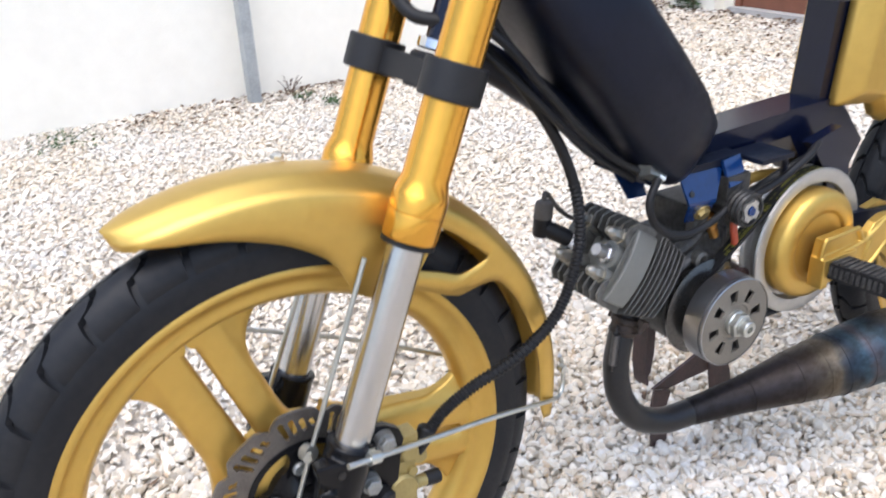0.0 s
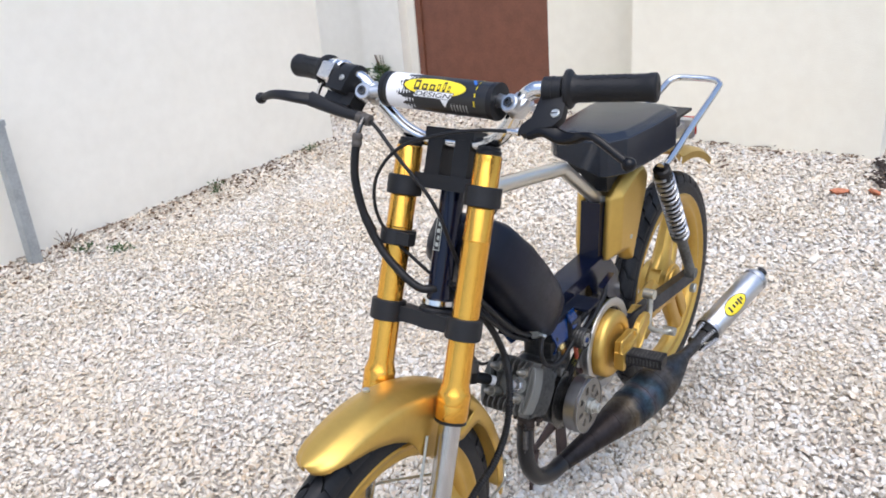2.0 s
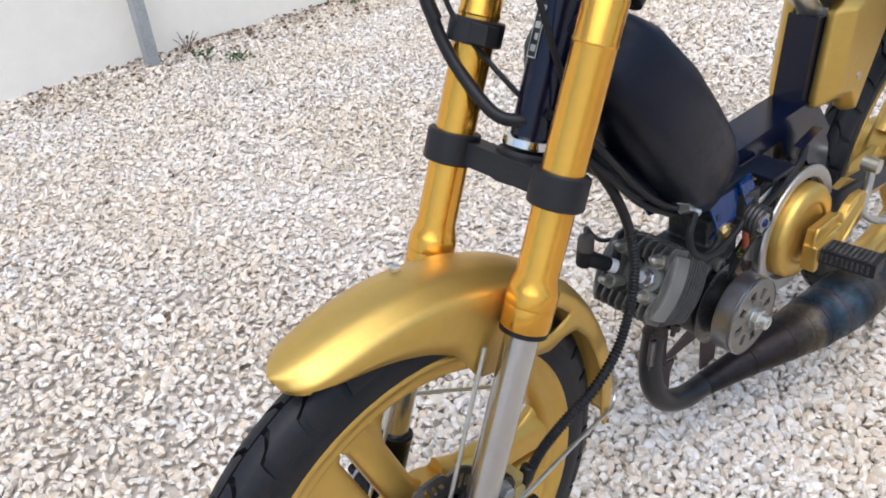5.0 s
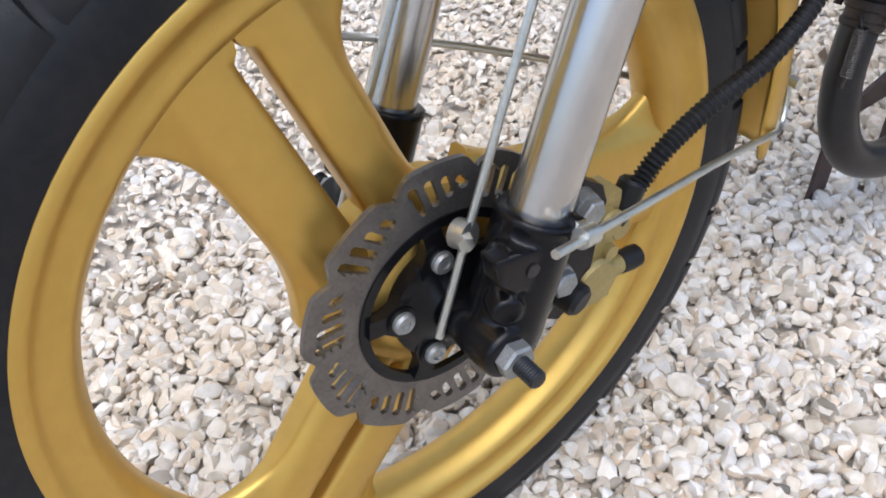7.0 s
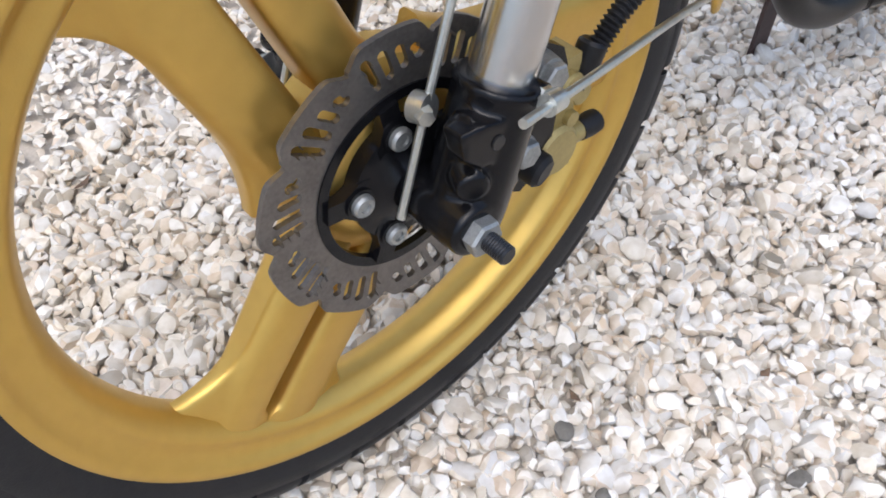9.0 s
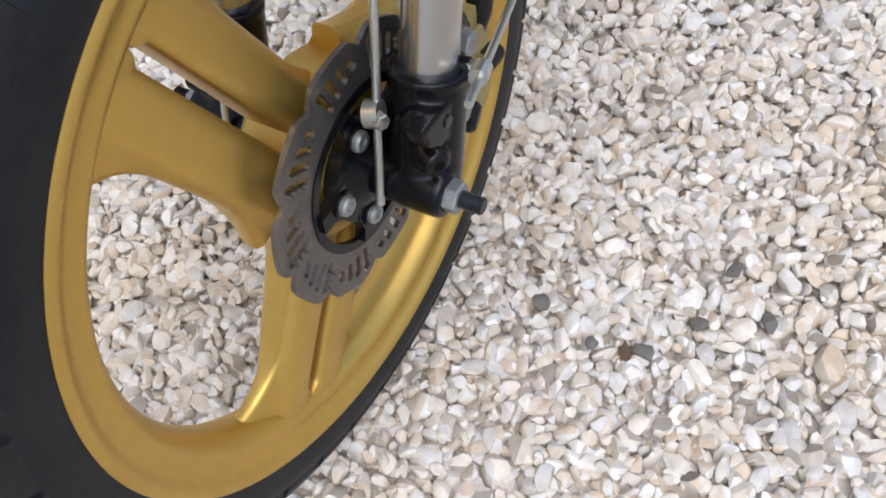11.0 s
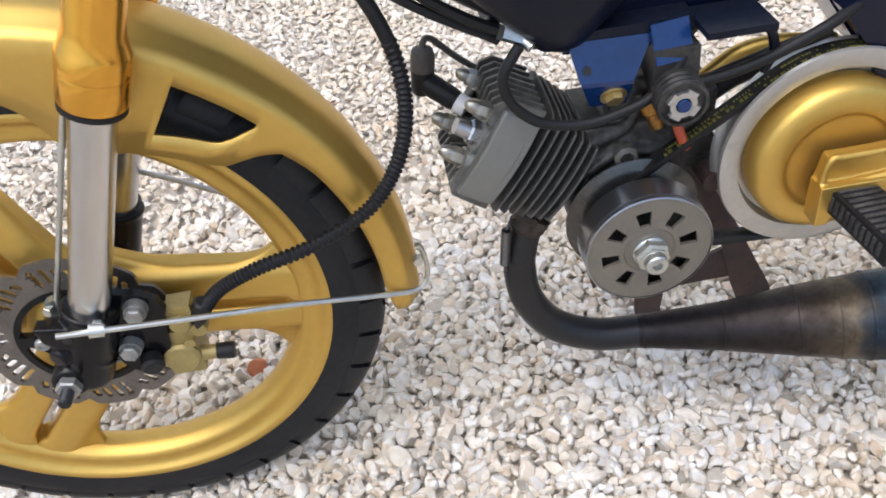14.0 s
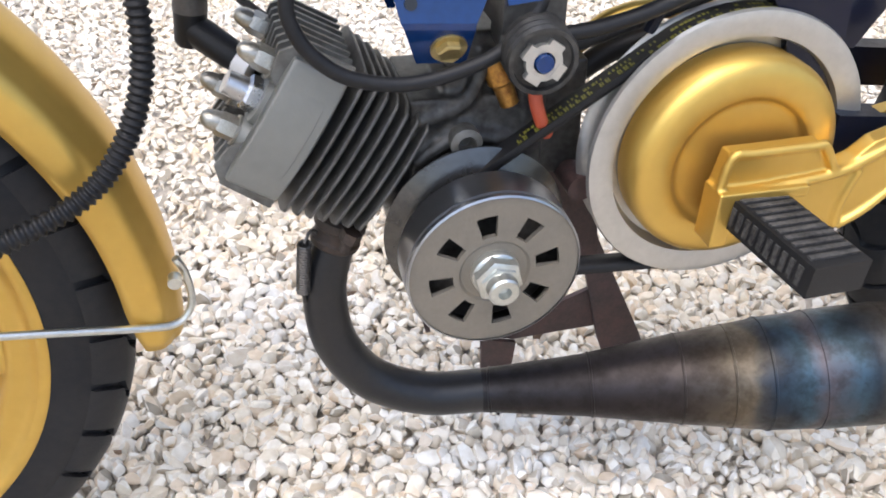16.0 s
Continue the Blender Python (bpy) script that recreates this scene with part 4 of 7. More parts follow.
def caliper():
    bm = bmesh.new()
    prism(bm, [(0.030, 0.346), (0.050, 0.350), (0.074, 0.345), (0.088, 0.335), (0.092, 0.322), (0.088, 0.312), (0.086, 0.296), (0.080, 0.262), (0.058, 0.250), (0.040, 0.262), (0.030, 0.300)], -0.066, -0.058)
    bevel(bm, 0.002, 2)
    bracket = part("caliper_bracket", bm, GLOSS, moped, "black caliper bracket")
    for x, z in ((0.070, 0.331), (0.052, 0.290)):
        bm = bmesh.new()
        turned(bm, [(0, 0.0105), (0.008, 0.0095)], (x, -0.066, z), (0, -1, 0), 20)
        hexnut(bm, (x, -0.073, z), (0, -1, 0), 0.0085, 0.007)
        part("bolt", bm, DULL, bracket)
    bm = bmesh.new()
    rounded(bm, (0.074, -0.062, 0.240), (0.104, -0.030, 0.292), 0.007, None, 3)
    turned(bm, [(0, 0.017), (0.007, 0.017), (0.010, 0.0145)], (0.088, -0.058, 0.262), (0, -1, 0), 28)
    turned(bm, [(0, 0.0095), (0.007, 0.0095), (0.0085, 0.008)], (0.098, -0.058, 0.302), (0, -1, 0), 22)
    rounded(bm, (0.088, -0.060, 0.286), (0.110, -0.040, 0.318), 0.005, None, 2)
    turned(bm, [(0, 0.0075), (0.022, 0.0065)], (0.098, -0.056, 0.257), (1, 0, -0.1), 18)
    body = part("brake_caliper", bm, CALGOLD, moped, "dull gold brake caliper")
    bm = bmesh.new()
    turned(bm, [(0, 0.0072), (0.010, 0.0080), (0.016, 0.0075)], (0.117, -0.056, 0.255), (1, 0, -0.1), 18)
    part("bleed_cap", bm, HOSE, body)
    bm = bmesh.new()
    turned(bm, [(0, 0.0105), (0.010, 0.0105), (0.013, 0.008)], (0.063, -0.066, 0.270), (0.2, -1, -0.2), 20)
    part("rubber_plug", bm, HOSE, body)
    bm = bmesh.new()
    turned(bm, [(0, 0.0085), (0.010, 0.0085), (0.0125, 0.0072)], (0.1105, -0.050, 0.290), (0, -1, 0), 20)
    turned(bm, [(0, 0.0055), (0.014, 0.0050)], (0.1000, -0.052, 0.279), (0, -1, 0), 16)
    part("banjo_bolt", bm, CALGOLD, body, "dull gold banjo bolt")
    bm = bmesh.new()
    turned(bm, [(-0.012, 0.0050), (-0.003, 0.0066), (0.006, 0.0088), (0.018, 0.0088), (0.020, 0.0070)], (0.1140, -0.057, 0.300), (0.45, 0, 0.9), 18)
    part("hose_cuff", bm, BLACK, body)
    # ribbed brake hose up past the engine to the head tube and round to the lever
    pts = [(0.118, -0.058, 0.306), (0.140, -0.060, 0.330), (0.176, -0.060, 0.346), (0.228, -0.060, 0.361), (0.278, -0.052, 0.382), (0.307, -0.045, 0.415), (0.322, -0.040, 0.460), (0.320, -0.035, 0.510), (0.300, -0.030, 0.565), (0.262, -0.024, 0.625), (0.228, -0.012, 0.665)]
    bm = bmesh.new()
    path = smooth_path(pts, 84)
    total = len(path) - 1
    tube(bm, [tuple(p) for p in path[: int(total * 0.72)]], lambda s: 0.0059 + 0.0009 * math.sin(s * 604 * math.pi * 2 / 8), 12, smooth=False)
    part("corrugated_sleeve", bm, HOSE, moped, "corrugated black sleeve over the brake hose", smooth=60)
    bm = bmesh.new()
    tube(bm, [tuple(p) for p in path[int(total * 0.70) :]], 0.0058, 12, smooth=False)
    part("brake_hose", bm, HOSE, moped)
    bm = bmesh.new()
    tube(bm, [(0.228, -0.012, 0.665), (0.19, -0.004, 0.690), (0.170, 0.022, 0.700), (0.168, 0.075, 0.745), (0.167, 0.104, 0.800), (0.168, 0.116, 0.855), (0.174, 0.116, 0.895), (0.179, 0.113, 0.912)], 0.0064, 12, 6)
    hose = part("brake_hose", bm, HOSE, moped, "black brake hose looping beside the fork")
    bm = bmesh.new()
    turned(bm, [(0, 0.0070), (0.002, 0.0080), (0.006, 0.0080), (0.007, 0.0074), (0.011, 0.0074), (0.012, 0.0080), (0.017, 0.0078), (0.020, 0.0060)], (0.1775, 0.1140, 0.907), (0.20, -0.10, 0.97), 16)
    part("hose_sleeve", bm, CAPGREY, hose, "weathered grey rubber sleeve")
    bm = bmesh.new()
    tube(bm, [(0.1810, 0.1125, 0.924), (0.188, 0.1110, 0.936), (0.198, 0.1120, 0.944)], 0.0040, 10, 4)
    part("hose_fitting", bm, DARKSTEEL, hose)
    bm = bmesh.new()
    tube(bm, [(0.168, 0.092, 0.776), (0.1668, 0.098, 0.788), (0.1670, 0.104, 0.800)], 0.0073, 12, 4)
    part("hose_joint", bm, BLACK, hose)


caliper()


def handlebar():
    bm = bmesh.new()
    half = [(0.268, 0.0, 0.899), (0.267, 0.035, 0.899), (0.265, 0.062, 0.904), (0.260, 0.086, 0.918), (0.255, 0.107, 0.940), (0.250, 0.124, 0.963), (0.2465, 0.140, 0.984), (0.2475, 0.152, 0.991), (0.250, 0.167, 0.9935), (0.275, 0.296, 0.997)]
    pts = [(x, -y, z) for x, y, z in half[::-1]] + half[1:]
    tube(bm, pts, 0.0112, 20, 8)
    bar = part("handlebar", bm, CHROME, moped, "chrome handlebar")
    bm = bmesh.new()
    a, b = Vector((0.238, 0.086, 0.981)), Vector((0.238, -0.098, 0.975))
    w, L = (b - a).normalized(), (b - a).length
    turned(bm, [(0.0, 0.0255), (L, 0.0255)], a, w, 48, caps=False)
    me_pad = part("bar_pad", bm, INK, bar, "padded crossbar tube printed white, black and yellow")
    for s0, s1 in ((-0.006, 0.004), (L - 0.004, L + 0.006)):
        bm = bmesh.new()
        turned(bm, [(s0, 0.020), (s0 + 0.001, 0.0262), (s1 - 0.001, 0.0262), (s1, 0.020)], a, w, 40)
        part("pad_end", bm, BLACK, me_pad)
    up = Vector((-0.72, 0, 0.69))
    up = (up - w * up.dot(w)).normalized()
    side = w.cross(up)

    def patch(s_lo, s_hi, ang_lo, ang_hi, lift, shape=None, n=26):
        """A print that follows the round of the pad; shape(u, v) says which cells are printed."""
        bm = bmesh.new()
        vs = {}

        def vert(i, k):
            if (i, k) not in vs:
                s, g = s_lo + (s_hi - s_lo) * i / n, radians(ang_lo + (ang_hi - ang_lo) * k / n)
                vs[(i, k)] = bm.verts.new(a + w * s + (0.0255 + lift) * (up * math.cos(g) + side * math.sin(g)))
            return vs[(i, k)]

        for i in range(n):
            for k in range(n):
                if shape is None or shape((i + 0.5) / n, (k + 0.5) / n):
                    bm.faces.new((vert(i, k), vert(i + 1, k), vert(i + 1, k + 1), vert(i, k + 1)))
        return bm

    part("white_print", patch(0.010, 0.060, -178, 178, 0.0003, lambda u, v: u < 0.62 + 0.25 * math.sin(v * 40) * math.sin(v * 23) or (math.sin(u * 60) + math.sin(v * 90)) > 1.3 * u, 60), WHITE, me_pad)
    disc2 = lambda u, v: (2 * u - 1) ** 2 + (2 * v - 1) ** 2 < 1
    part("logo_rim", patch(0.0400, 0.1490, -28, 37, 0.0005, disc2, 60), INK, me_pad)
    part("logo_oval", patch(0.0420, 0.1470, -25, 34, 0.0008, disc2, 60), YELLOW, me_pad, "yellow oval")
    for s0, s1, g0, g1 in ((0.060, 0.070, -14, 20), (0.074, 0.083, -2, 18), (0.087, 0.096, -2, 18), (0.100, 0.105, -6, 18), (0.109, 0.114, -15, 18), (0.118, 0.122, -2, 18)):
        part("print_bar", patch(s0, s1, g0, g1, 0.0011, lambda u, v: max(abs(2 * u - 1), abs(2 * v - 1)) > 0.42, 12), INK, me_pad)
    part("print_panel", patch(0.0600, 0.1300, 19, 41, 0.0012, lambda u, v: (u > 0.08 - 0.08 * v) and (u < 1.0 - 0.08 * v), 24), INK, me_pad)
    part("print_panel", patch(0.0615, 0.1285, 20.6, 39.4, 0.0014, lambda u, v: (u > 0.08 - 0.08 * v) and (u < 1.0 - 0.08 * v), 24), WHITE, me_pad)
    word = bpy.data.curves.new("word", "FONT")
    word.body, word.shear, word.offset = "DESIGN", 0.25, 0.012
    word_ob = bpy.data.objects.new("word", word)
    scene.collection.objects.link(word_ob)
    flat_word = bpy.data.meshes.new_from_object(word_ob.evaluated_get(bpy.context.evaluated_depsgraph_get()))
    bpy.data.objects.remove(word_ob)
    bm = bmesh.new()
    bm.from_mesh(flat_word)
    bmesh.ops.subdivide_edges(bm, edges=bm.edges[:], cuts=1)
    x_lo, x_hi = min(v.co.x for v in bm.verts), max(v.co.x for v in bm.verts)
    y_lo, y_hi = min(v.co.y for v in bm.verts), max(v.co.y for v in bm.verts)
    for v in bm.verts:
        along, g = 0.0645 + 0.0610 * (v.co.x - x_lo) / (x_hi - x_lo), radians(37.0 - 14.0 * (v.co.y - y_lo) / (y_hi - y_lo))
        v.co = a + w * along + 0.0271 * (up * math.cos(g) + side * math.sin(g))
    part("print_word", bm, INK, me_pad, "black slanted capital letters")
    part("print_bar", patch(0.1625, 0.1640, -60, 60, 0.0006, lambda u, v: math.sin(v * 31) > -0.2, 30), YELLOW, me_pad)
    part("print_bar", patch(0.106, 0.122, 41, 66, 0.0007, lambda u, v: abs(u - 0.5) < 0.45 * (1 - v), 24), WHITE, me_pad)
    for k in range(6):
        part("print_bar", patch(0.124 + 0.005 * k, 0.1262 + 0.005 * k, 52, 76 + 4 * (k % 2), 0.0006, None, 6), DULL, me_pad)
    part("print_bar", patch(0.150, 0.160, -44, -18, 0.0006, lambda u, v: abs(u - v) < 0.3, 20), material("blue_print", (0.03, 0.12, 0.4), 0.35), me_pad)
    for y in (-1, 1):
        bm = bmesh.new()
        face = Vector((-0.80, -0.15 * y, 0.55)).normalized()
        boss = Vector((0.2255, 0.1290 * y, 0.9760))
        turned(bm, [(-0.010, 0.0110), (-0.008, 0.0132), (0.006, 0.0132), (0.008, 0.0115)], boss, face, 28)
        blade(bm, [tuple(boss), (0.236, 0.136 * y, 0.976), (0.246, 0.138 * y, 0.979), (0.252, 0.138 * y, 0.981)], face, lambda s: 0.0120 - 0.002 * s, lambda s: 0.0070, 14, 4)
        blade(bm, [tuple(boss), (0.240, 0.122 * y, 0.964), (0.253, 0.115 * y, 0.951)], face, lambda s: 0.0105 - 0.003 * s, lambda s: 0.0060, 14, 4)
        turned(bm, [(-0.014, 0.0128), (-0.012, 0.0146), (0.012, 0.0146), (0.014, 0.0128)], (0.2490, 0.1285 * y, 0.9690), (-0.12, 0.63 * y, 0.77), 24)
        turned(bm, [(0.0, 0.0100), (0.032, 0.0085)], (0.238, 0.096 * y, 0.978), boss - Vector((0.238, 0.096 * y, 0.978)), 18)
        mount = part("crossbar_clamp", bm, ALU, bar, "pale alloy crossbar clamp", smooth=40)
        bm = bmesh.new()
        turned(bm, [(0.0075, 0.0070), (0.0105, 0.0070), (0.0105, 0.0040), (0.0085, 0.0038)], boss, face, 16)
        part("bolt", bm, DARKSTEEL, mount)
        # solid black hexagon coloured as the shade of a deeper socket
        bm = bmesh.new()
        turned(bm, [(0.0, 0.0036), (0.0088, 0.0036)], boss, face, 6)
        part("bolt_socket_fill", bm, INK, mount)
    for y, inner in ((-1, 0.196), (1, 0.226)):
        g1 = Vector((0.278, 0.312 * y, 0.9985))
        g0 = Vector((0.250, 0.176 * y, 0.9935)).lerp(g1, (inner - 0.176) / 0.136)
        w2, L2 = (g1 - g0).normalized(), (g1 - g0).length
        prof = [(0.0, 0.0160), (0.0005, 0.0245), (0.002, 0.0262), (0.006, 0.0262), (0.008, 0.0245), (0.011, 0.0195), (0.016, 0.0178), (0.03, 0.0172), (L2 - 0.030, 0.0172), (L2 - 0.012, 0.0180), (L2 - 0.010, 0.0188), (L2 - 0.002, 0.0188), (L2, 0.0165)]
        bm = bmesh.new()
        turned(bm, prof, g0, w2, 32)
        grip = part("grip", bm, HOSE, bar, "black rubber grip with an inner flange", smooth=40)
        u2 = Vector((-0.7, 0, 0.7)).cross(w2).normalized()
        q2 = w2.cross(u2)
        for turn in (-100, -60, -20, 20, 60, 100):
            for k in range(9):
                bm = bmesh.new()
                g = radians(turn + 90) + (0.12 if k % 2 else 0.0)
                at = g0 + w2 * (0.022 + (L2 - 0.046) * k / 8) + 0.0172 * (q2 * math.sin(g) + u2 * math.cos(g))
                rounded(bm, (-0.0034, -0.0010, -0.0004), (0.0034, 0.0010, 0.0007), 0.0003, frame_of(at, w2, q2 * math.sin(g) + u2 * math.cos(g)), 1)
                part("grip_mark", bm, HOSE, grip)
        bm = bmesh.new()
        turned(bm, [(L2, 0.0165), (L2 + 0.0006, 0.0150), (L2 + 0.0006, 0.0060), (L2 - 0.0010, 0.0055)], g0, w2, 28)
        part("grip_end", bm, BLACK, grip)
    # left lever and perch: a flat plate hangs forward and down from the bar clamp
    drop, face = Vector((-0.63, 0, -0.777)), Vector((-0.777, 0, 0.63))

    def at_bar(y, v, n):
        return Vector((0.2505, y, 0.9935)) + drop * v + face * n

    bm = bmesh.new()
    turned(bm, [(0.0, 0.0165), (0.001, 0.0178), (0.026, 0.0178), (0.027, 0.0165)], (0.2475, -0.167, 0.9928), (0.20, -1, 0.03), 28)
    turned(bm, [(0.0115, 0.0186), (0.0135, 0.0186)], (0.2475, -0.167, 0.9928), (0.20, -1, 0.03), 28)
    b2 = bmesh.new()
    outline = ((-0.168, 0.004), (-0.193, 0.004), (-0.206, 0.022), (-0.207, 0.042), (-0.198, 0.054), (-0.176, 0.060), (-0.156, 0.071), (-0.150, 0.066), (-0.151, 0.056), (-0.163, 0.044))
    top = [b2.verts.new(at_bar(y, v, 0.0075)) for y, v in outline]
    low = [b2.verts.new(at_bar(y, v, -0.0060)) for y, v in outline]
    b2.faces.new(top)
    b2.faces.new(low[::-1])
    for k in range(len(top)):
        b2.faces.new((top[k], low[k], low[(k + 1) % len(top)], top[(k + 1) % len(top)]))
    bmesh.ops.recalc_face_normals(b2, faces=b2.faces)
    bevel(b2, 0.002, 2)
    merge(bm, b2)
    perch = part("lever_perch", bm, BLACK, bar, "black clutch lever perch")
    bm = bmesh.new()
    turned(bm, [(0.0, 0.0062), (0.0022, 0.0062), (0.0032, 0.0050)], at_bar(-0.1967, 0.0366, 0.0073), face, 18)
    screw = part("screw", bm, ZINC, perch, "slotted zinc screw")
    # thin black bar on the head for the shade of a cut slot
    bm = bmesh.new()
    box(bm, (-0.0054, -0.0008, 0.0), (0.0054, 0.0008, 0.0004), frame_of(at_bar(-0.1967, 0.0366, 0.0104), (0.2, -0.97, 0.1), face))
    part("screw_slot_bar", bm, INK, screw)
    bm = bmesh.new()
    blade(bm, [tuple(at_bar(-0.160, 0.062, 0.0)), tuple(at_bar(-0.182, 0.056, 0.0)), (0.2150, -0.205, 0.9415), (0.2130, -0.226, 0.9420), (0.2085, -0.246, 0.9480), (0.2065, -0.260, 0.9470), (0.2060, -0.280, 0.9350), (0.2045, -0.303, 0.9205)], face, lambda s: 0.0120 - 0.0020 * s / 0.3 if s < 0.3 else max(0.0052, 0.0100 - 0.0065 * (s - 0.3) / 0.35), lambda s: 0.0068 - 0.0018 * s)
    ball(bm, (0.2043, -0.306, 0.9189), 0.0094)
    part("lever", bm, GLOSS, bar, "black ball-ended hand lever", smooth=50)
    # right side: throttle housing, switch block, brake lever on its long black perch
    bm = bmesh.new()
    turned(bm, [(0.0, 0.0165), (0.001, 0.0185), (0.030, 0.0185), (0.031, 0.0165)], (0.2460, 0.154, 0.9925), (0.20, 1, 0.03), 28)
    rounded(bm, (-0.019, -0.016, -0.020), (0.019, 0.016, 0.018), 0.005, frame_of((0.2275, 0.168, 0.985), (0.18, 1, 0.1), face), 3)
    rounded(bm, (-0.012, -0.010, -0.016), (0.012, 0.010, 0.012), 0.003, frame_of((0.2190, 0.150, 0.9620), (0.18, 1, 0.1), face), 2)
    block = part("switch_block", bm, BLACK, bar, "black switch and throttle block")
    bm = bmesh.new()
    turned(bm, [(0.0, 0.0200), (0.002, 0.0225), (0.012, 0.0228), (0.013, 0.0215), (0.015, 0.0215), (0.016, 0.0228), (0.028, 0.0228), (0.031, 0.0200)], (0.2525, 0.188, 0.9937), (0.20, 1, 0.03), 32)
    rounded(bm, (-0.015, -0.014, -0.010), (0.015, 0.012, 0.012), 0.004, frame_of((0.2360, 0.203, 0.999), (0.20, 1, 0.03), face), 3)
    housing = part("throttle_housing", bm, CHROME, block, "chrome throttle housing")
    bm = bmesh.new()
    rounded(bm, (-0.004, -0.013, -0.0018), (0.004, 0.010, 0.0018), 0.0012, frame_of((0.2160, 0.214, 0.975), (0.35, 1, -0.2), face), 2)
    part("choke_lever", bm, CHROME, housing)
    bm = bmesh.new()
    turned(bm, [(0, 0.0045), (0.002, 0.0050), (0.004, 0.0030)], (0.2145, 0.160, 0.9985), face, 14)
    part("switch_button", bm, DULL, block)
    bm = bmesh.new()
    blade(bm, [(0.2000, 0.218, 0.966), (0.2000, 0.190, 0.9585), (0.2015, 0.155, 0.950), (0.2040, 0.118, 0.943)], face, lambda s: 0.0118 - 0.0040 * s, lambda s: 0.0085 - 0.002 * s)
    rounded(bm, (-0.016, -0.016, -0.008), (0.016, 0.010, 0.008), 0.004, frame_of((0.2120, 0.182, 0.958), (0.03, 1, 0.22), face), 3)
    rounded(bm, (-0.010, -0.020, -0.007), (0.010, 0.0, 0.007), 0.003, frame_of((0.2050, 0.158, 0.950), (0.03, 1, 0.22), face), 3)
    master = part("brake_perch", bm, BLACK, bar, "long black brake lever perch", smooth=40)
    bm = bmesh.new()
    turned(bm, [(-0.004, 0.0075), (-0.003, 0.0092), (0.004, 0.0092), (0.005, 0.0082), (0.008, 0.0082), (0.009, 0.0090), (0.020, 0.0086), (0.022, 0.0050)], (0.2035, 0.124, 0.9435), (0.02, -1, -0.20), 20)
    part("cable_cuff", bm, CAPGREY, master, "weathered grey rubber cable cuff")
    bm = bmesh.new()
    blade(bm, [(0.2000, 0.212, 0.9650), (0.1880, 0.238, 0.9700), (0.1840, 0.262, 0.9725), (0.1855, 0.286, 0.9715), (0.1900, 0.308, 0.9660), (0.1925, 0.318, 0.9630)], face, lambda s: 0.0100 - 0.0050 * s, lambda s: 0.0065 - 0.0018 * s)
    ball(bm, (0.1932, 0.322, 0.9615), 0.0094)
    part("lever", bm, BLACK, bar, "black ball-ended brake lever", smooth=50)
    # cables
    for pts, r in (([(0.200, -0.020, 0.700), (0.234, -0.038, 0.670), (0.271, -0.042, 0.628), (0.318, -0.042, 0.578), (0.370, -0.040, 0.534), (0.430, -0.036, 0.500)], 0.0046),
                   ([(0.205, -0.006, 0.685), (0.262, -0.040, 0.618), (0.330, -0.038, 0.552), (0.400, -0.032, 0.505)], 0.0040),
                   ([(0.2035, 0.108, 0.9410), (0.196, 0.086, 0.931), (0.182, 0.040, 0.896), (0.190, -0.010, 0.830), (0.200, -0.030, 0.760), (0.225, -0.036, 0.690), (0.30, -0.030, 0.600)], 0.0030),
                   ([(0.2070, -0.138, 0.9448), (0.198, -0.090, 0.9440), (0.186, -0.035, 0.936), (0.176, 0.030, 0.914), (0.172, 0.074, 0.870), (0.172, 0.086, 0.820), (0.178, 0.072, 0.775), (0.190, 0.018, 0.722), (0.215, -0.010, 0.680)], 0.0027)):
        bm = bmesh.new()
        tube(bm, pts, r, 8, 8)
        part("cable", bm, HOSE, moped, "thin black control cable")
    bm = bmesh.new()
    turned(bm, [(0, 0.0060), (0.004, 0.0060), (0.005, 0.0040), (0.016, 0.0036), (0.022, 0.0026)], (0.2085, -0.150, 0.9445), (-0.10, 1, 0.02), 14)
    part("cable_adjuster", bm, CHROME, perch)


handlebar()


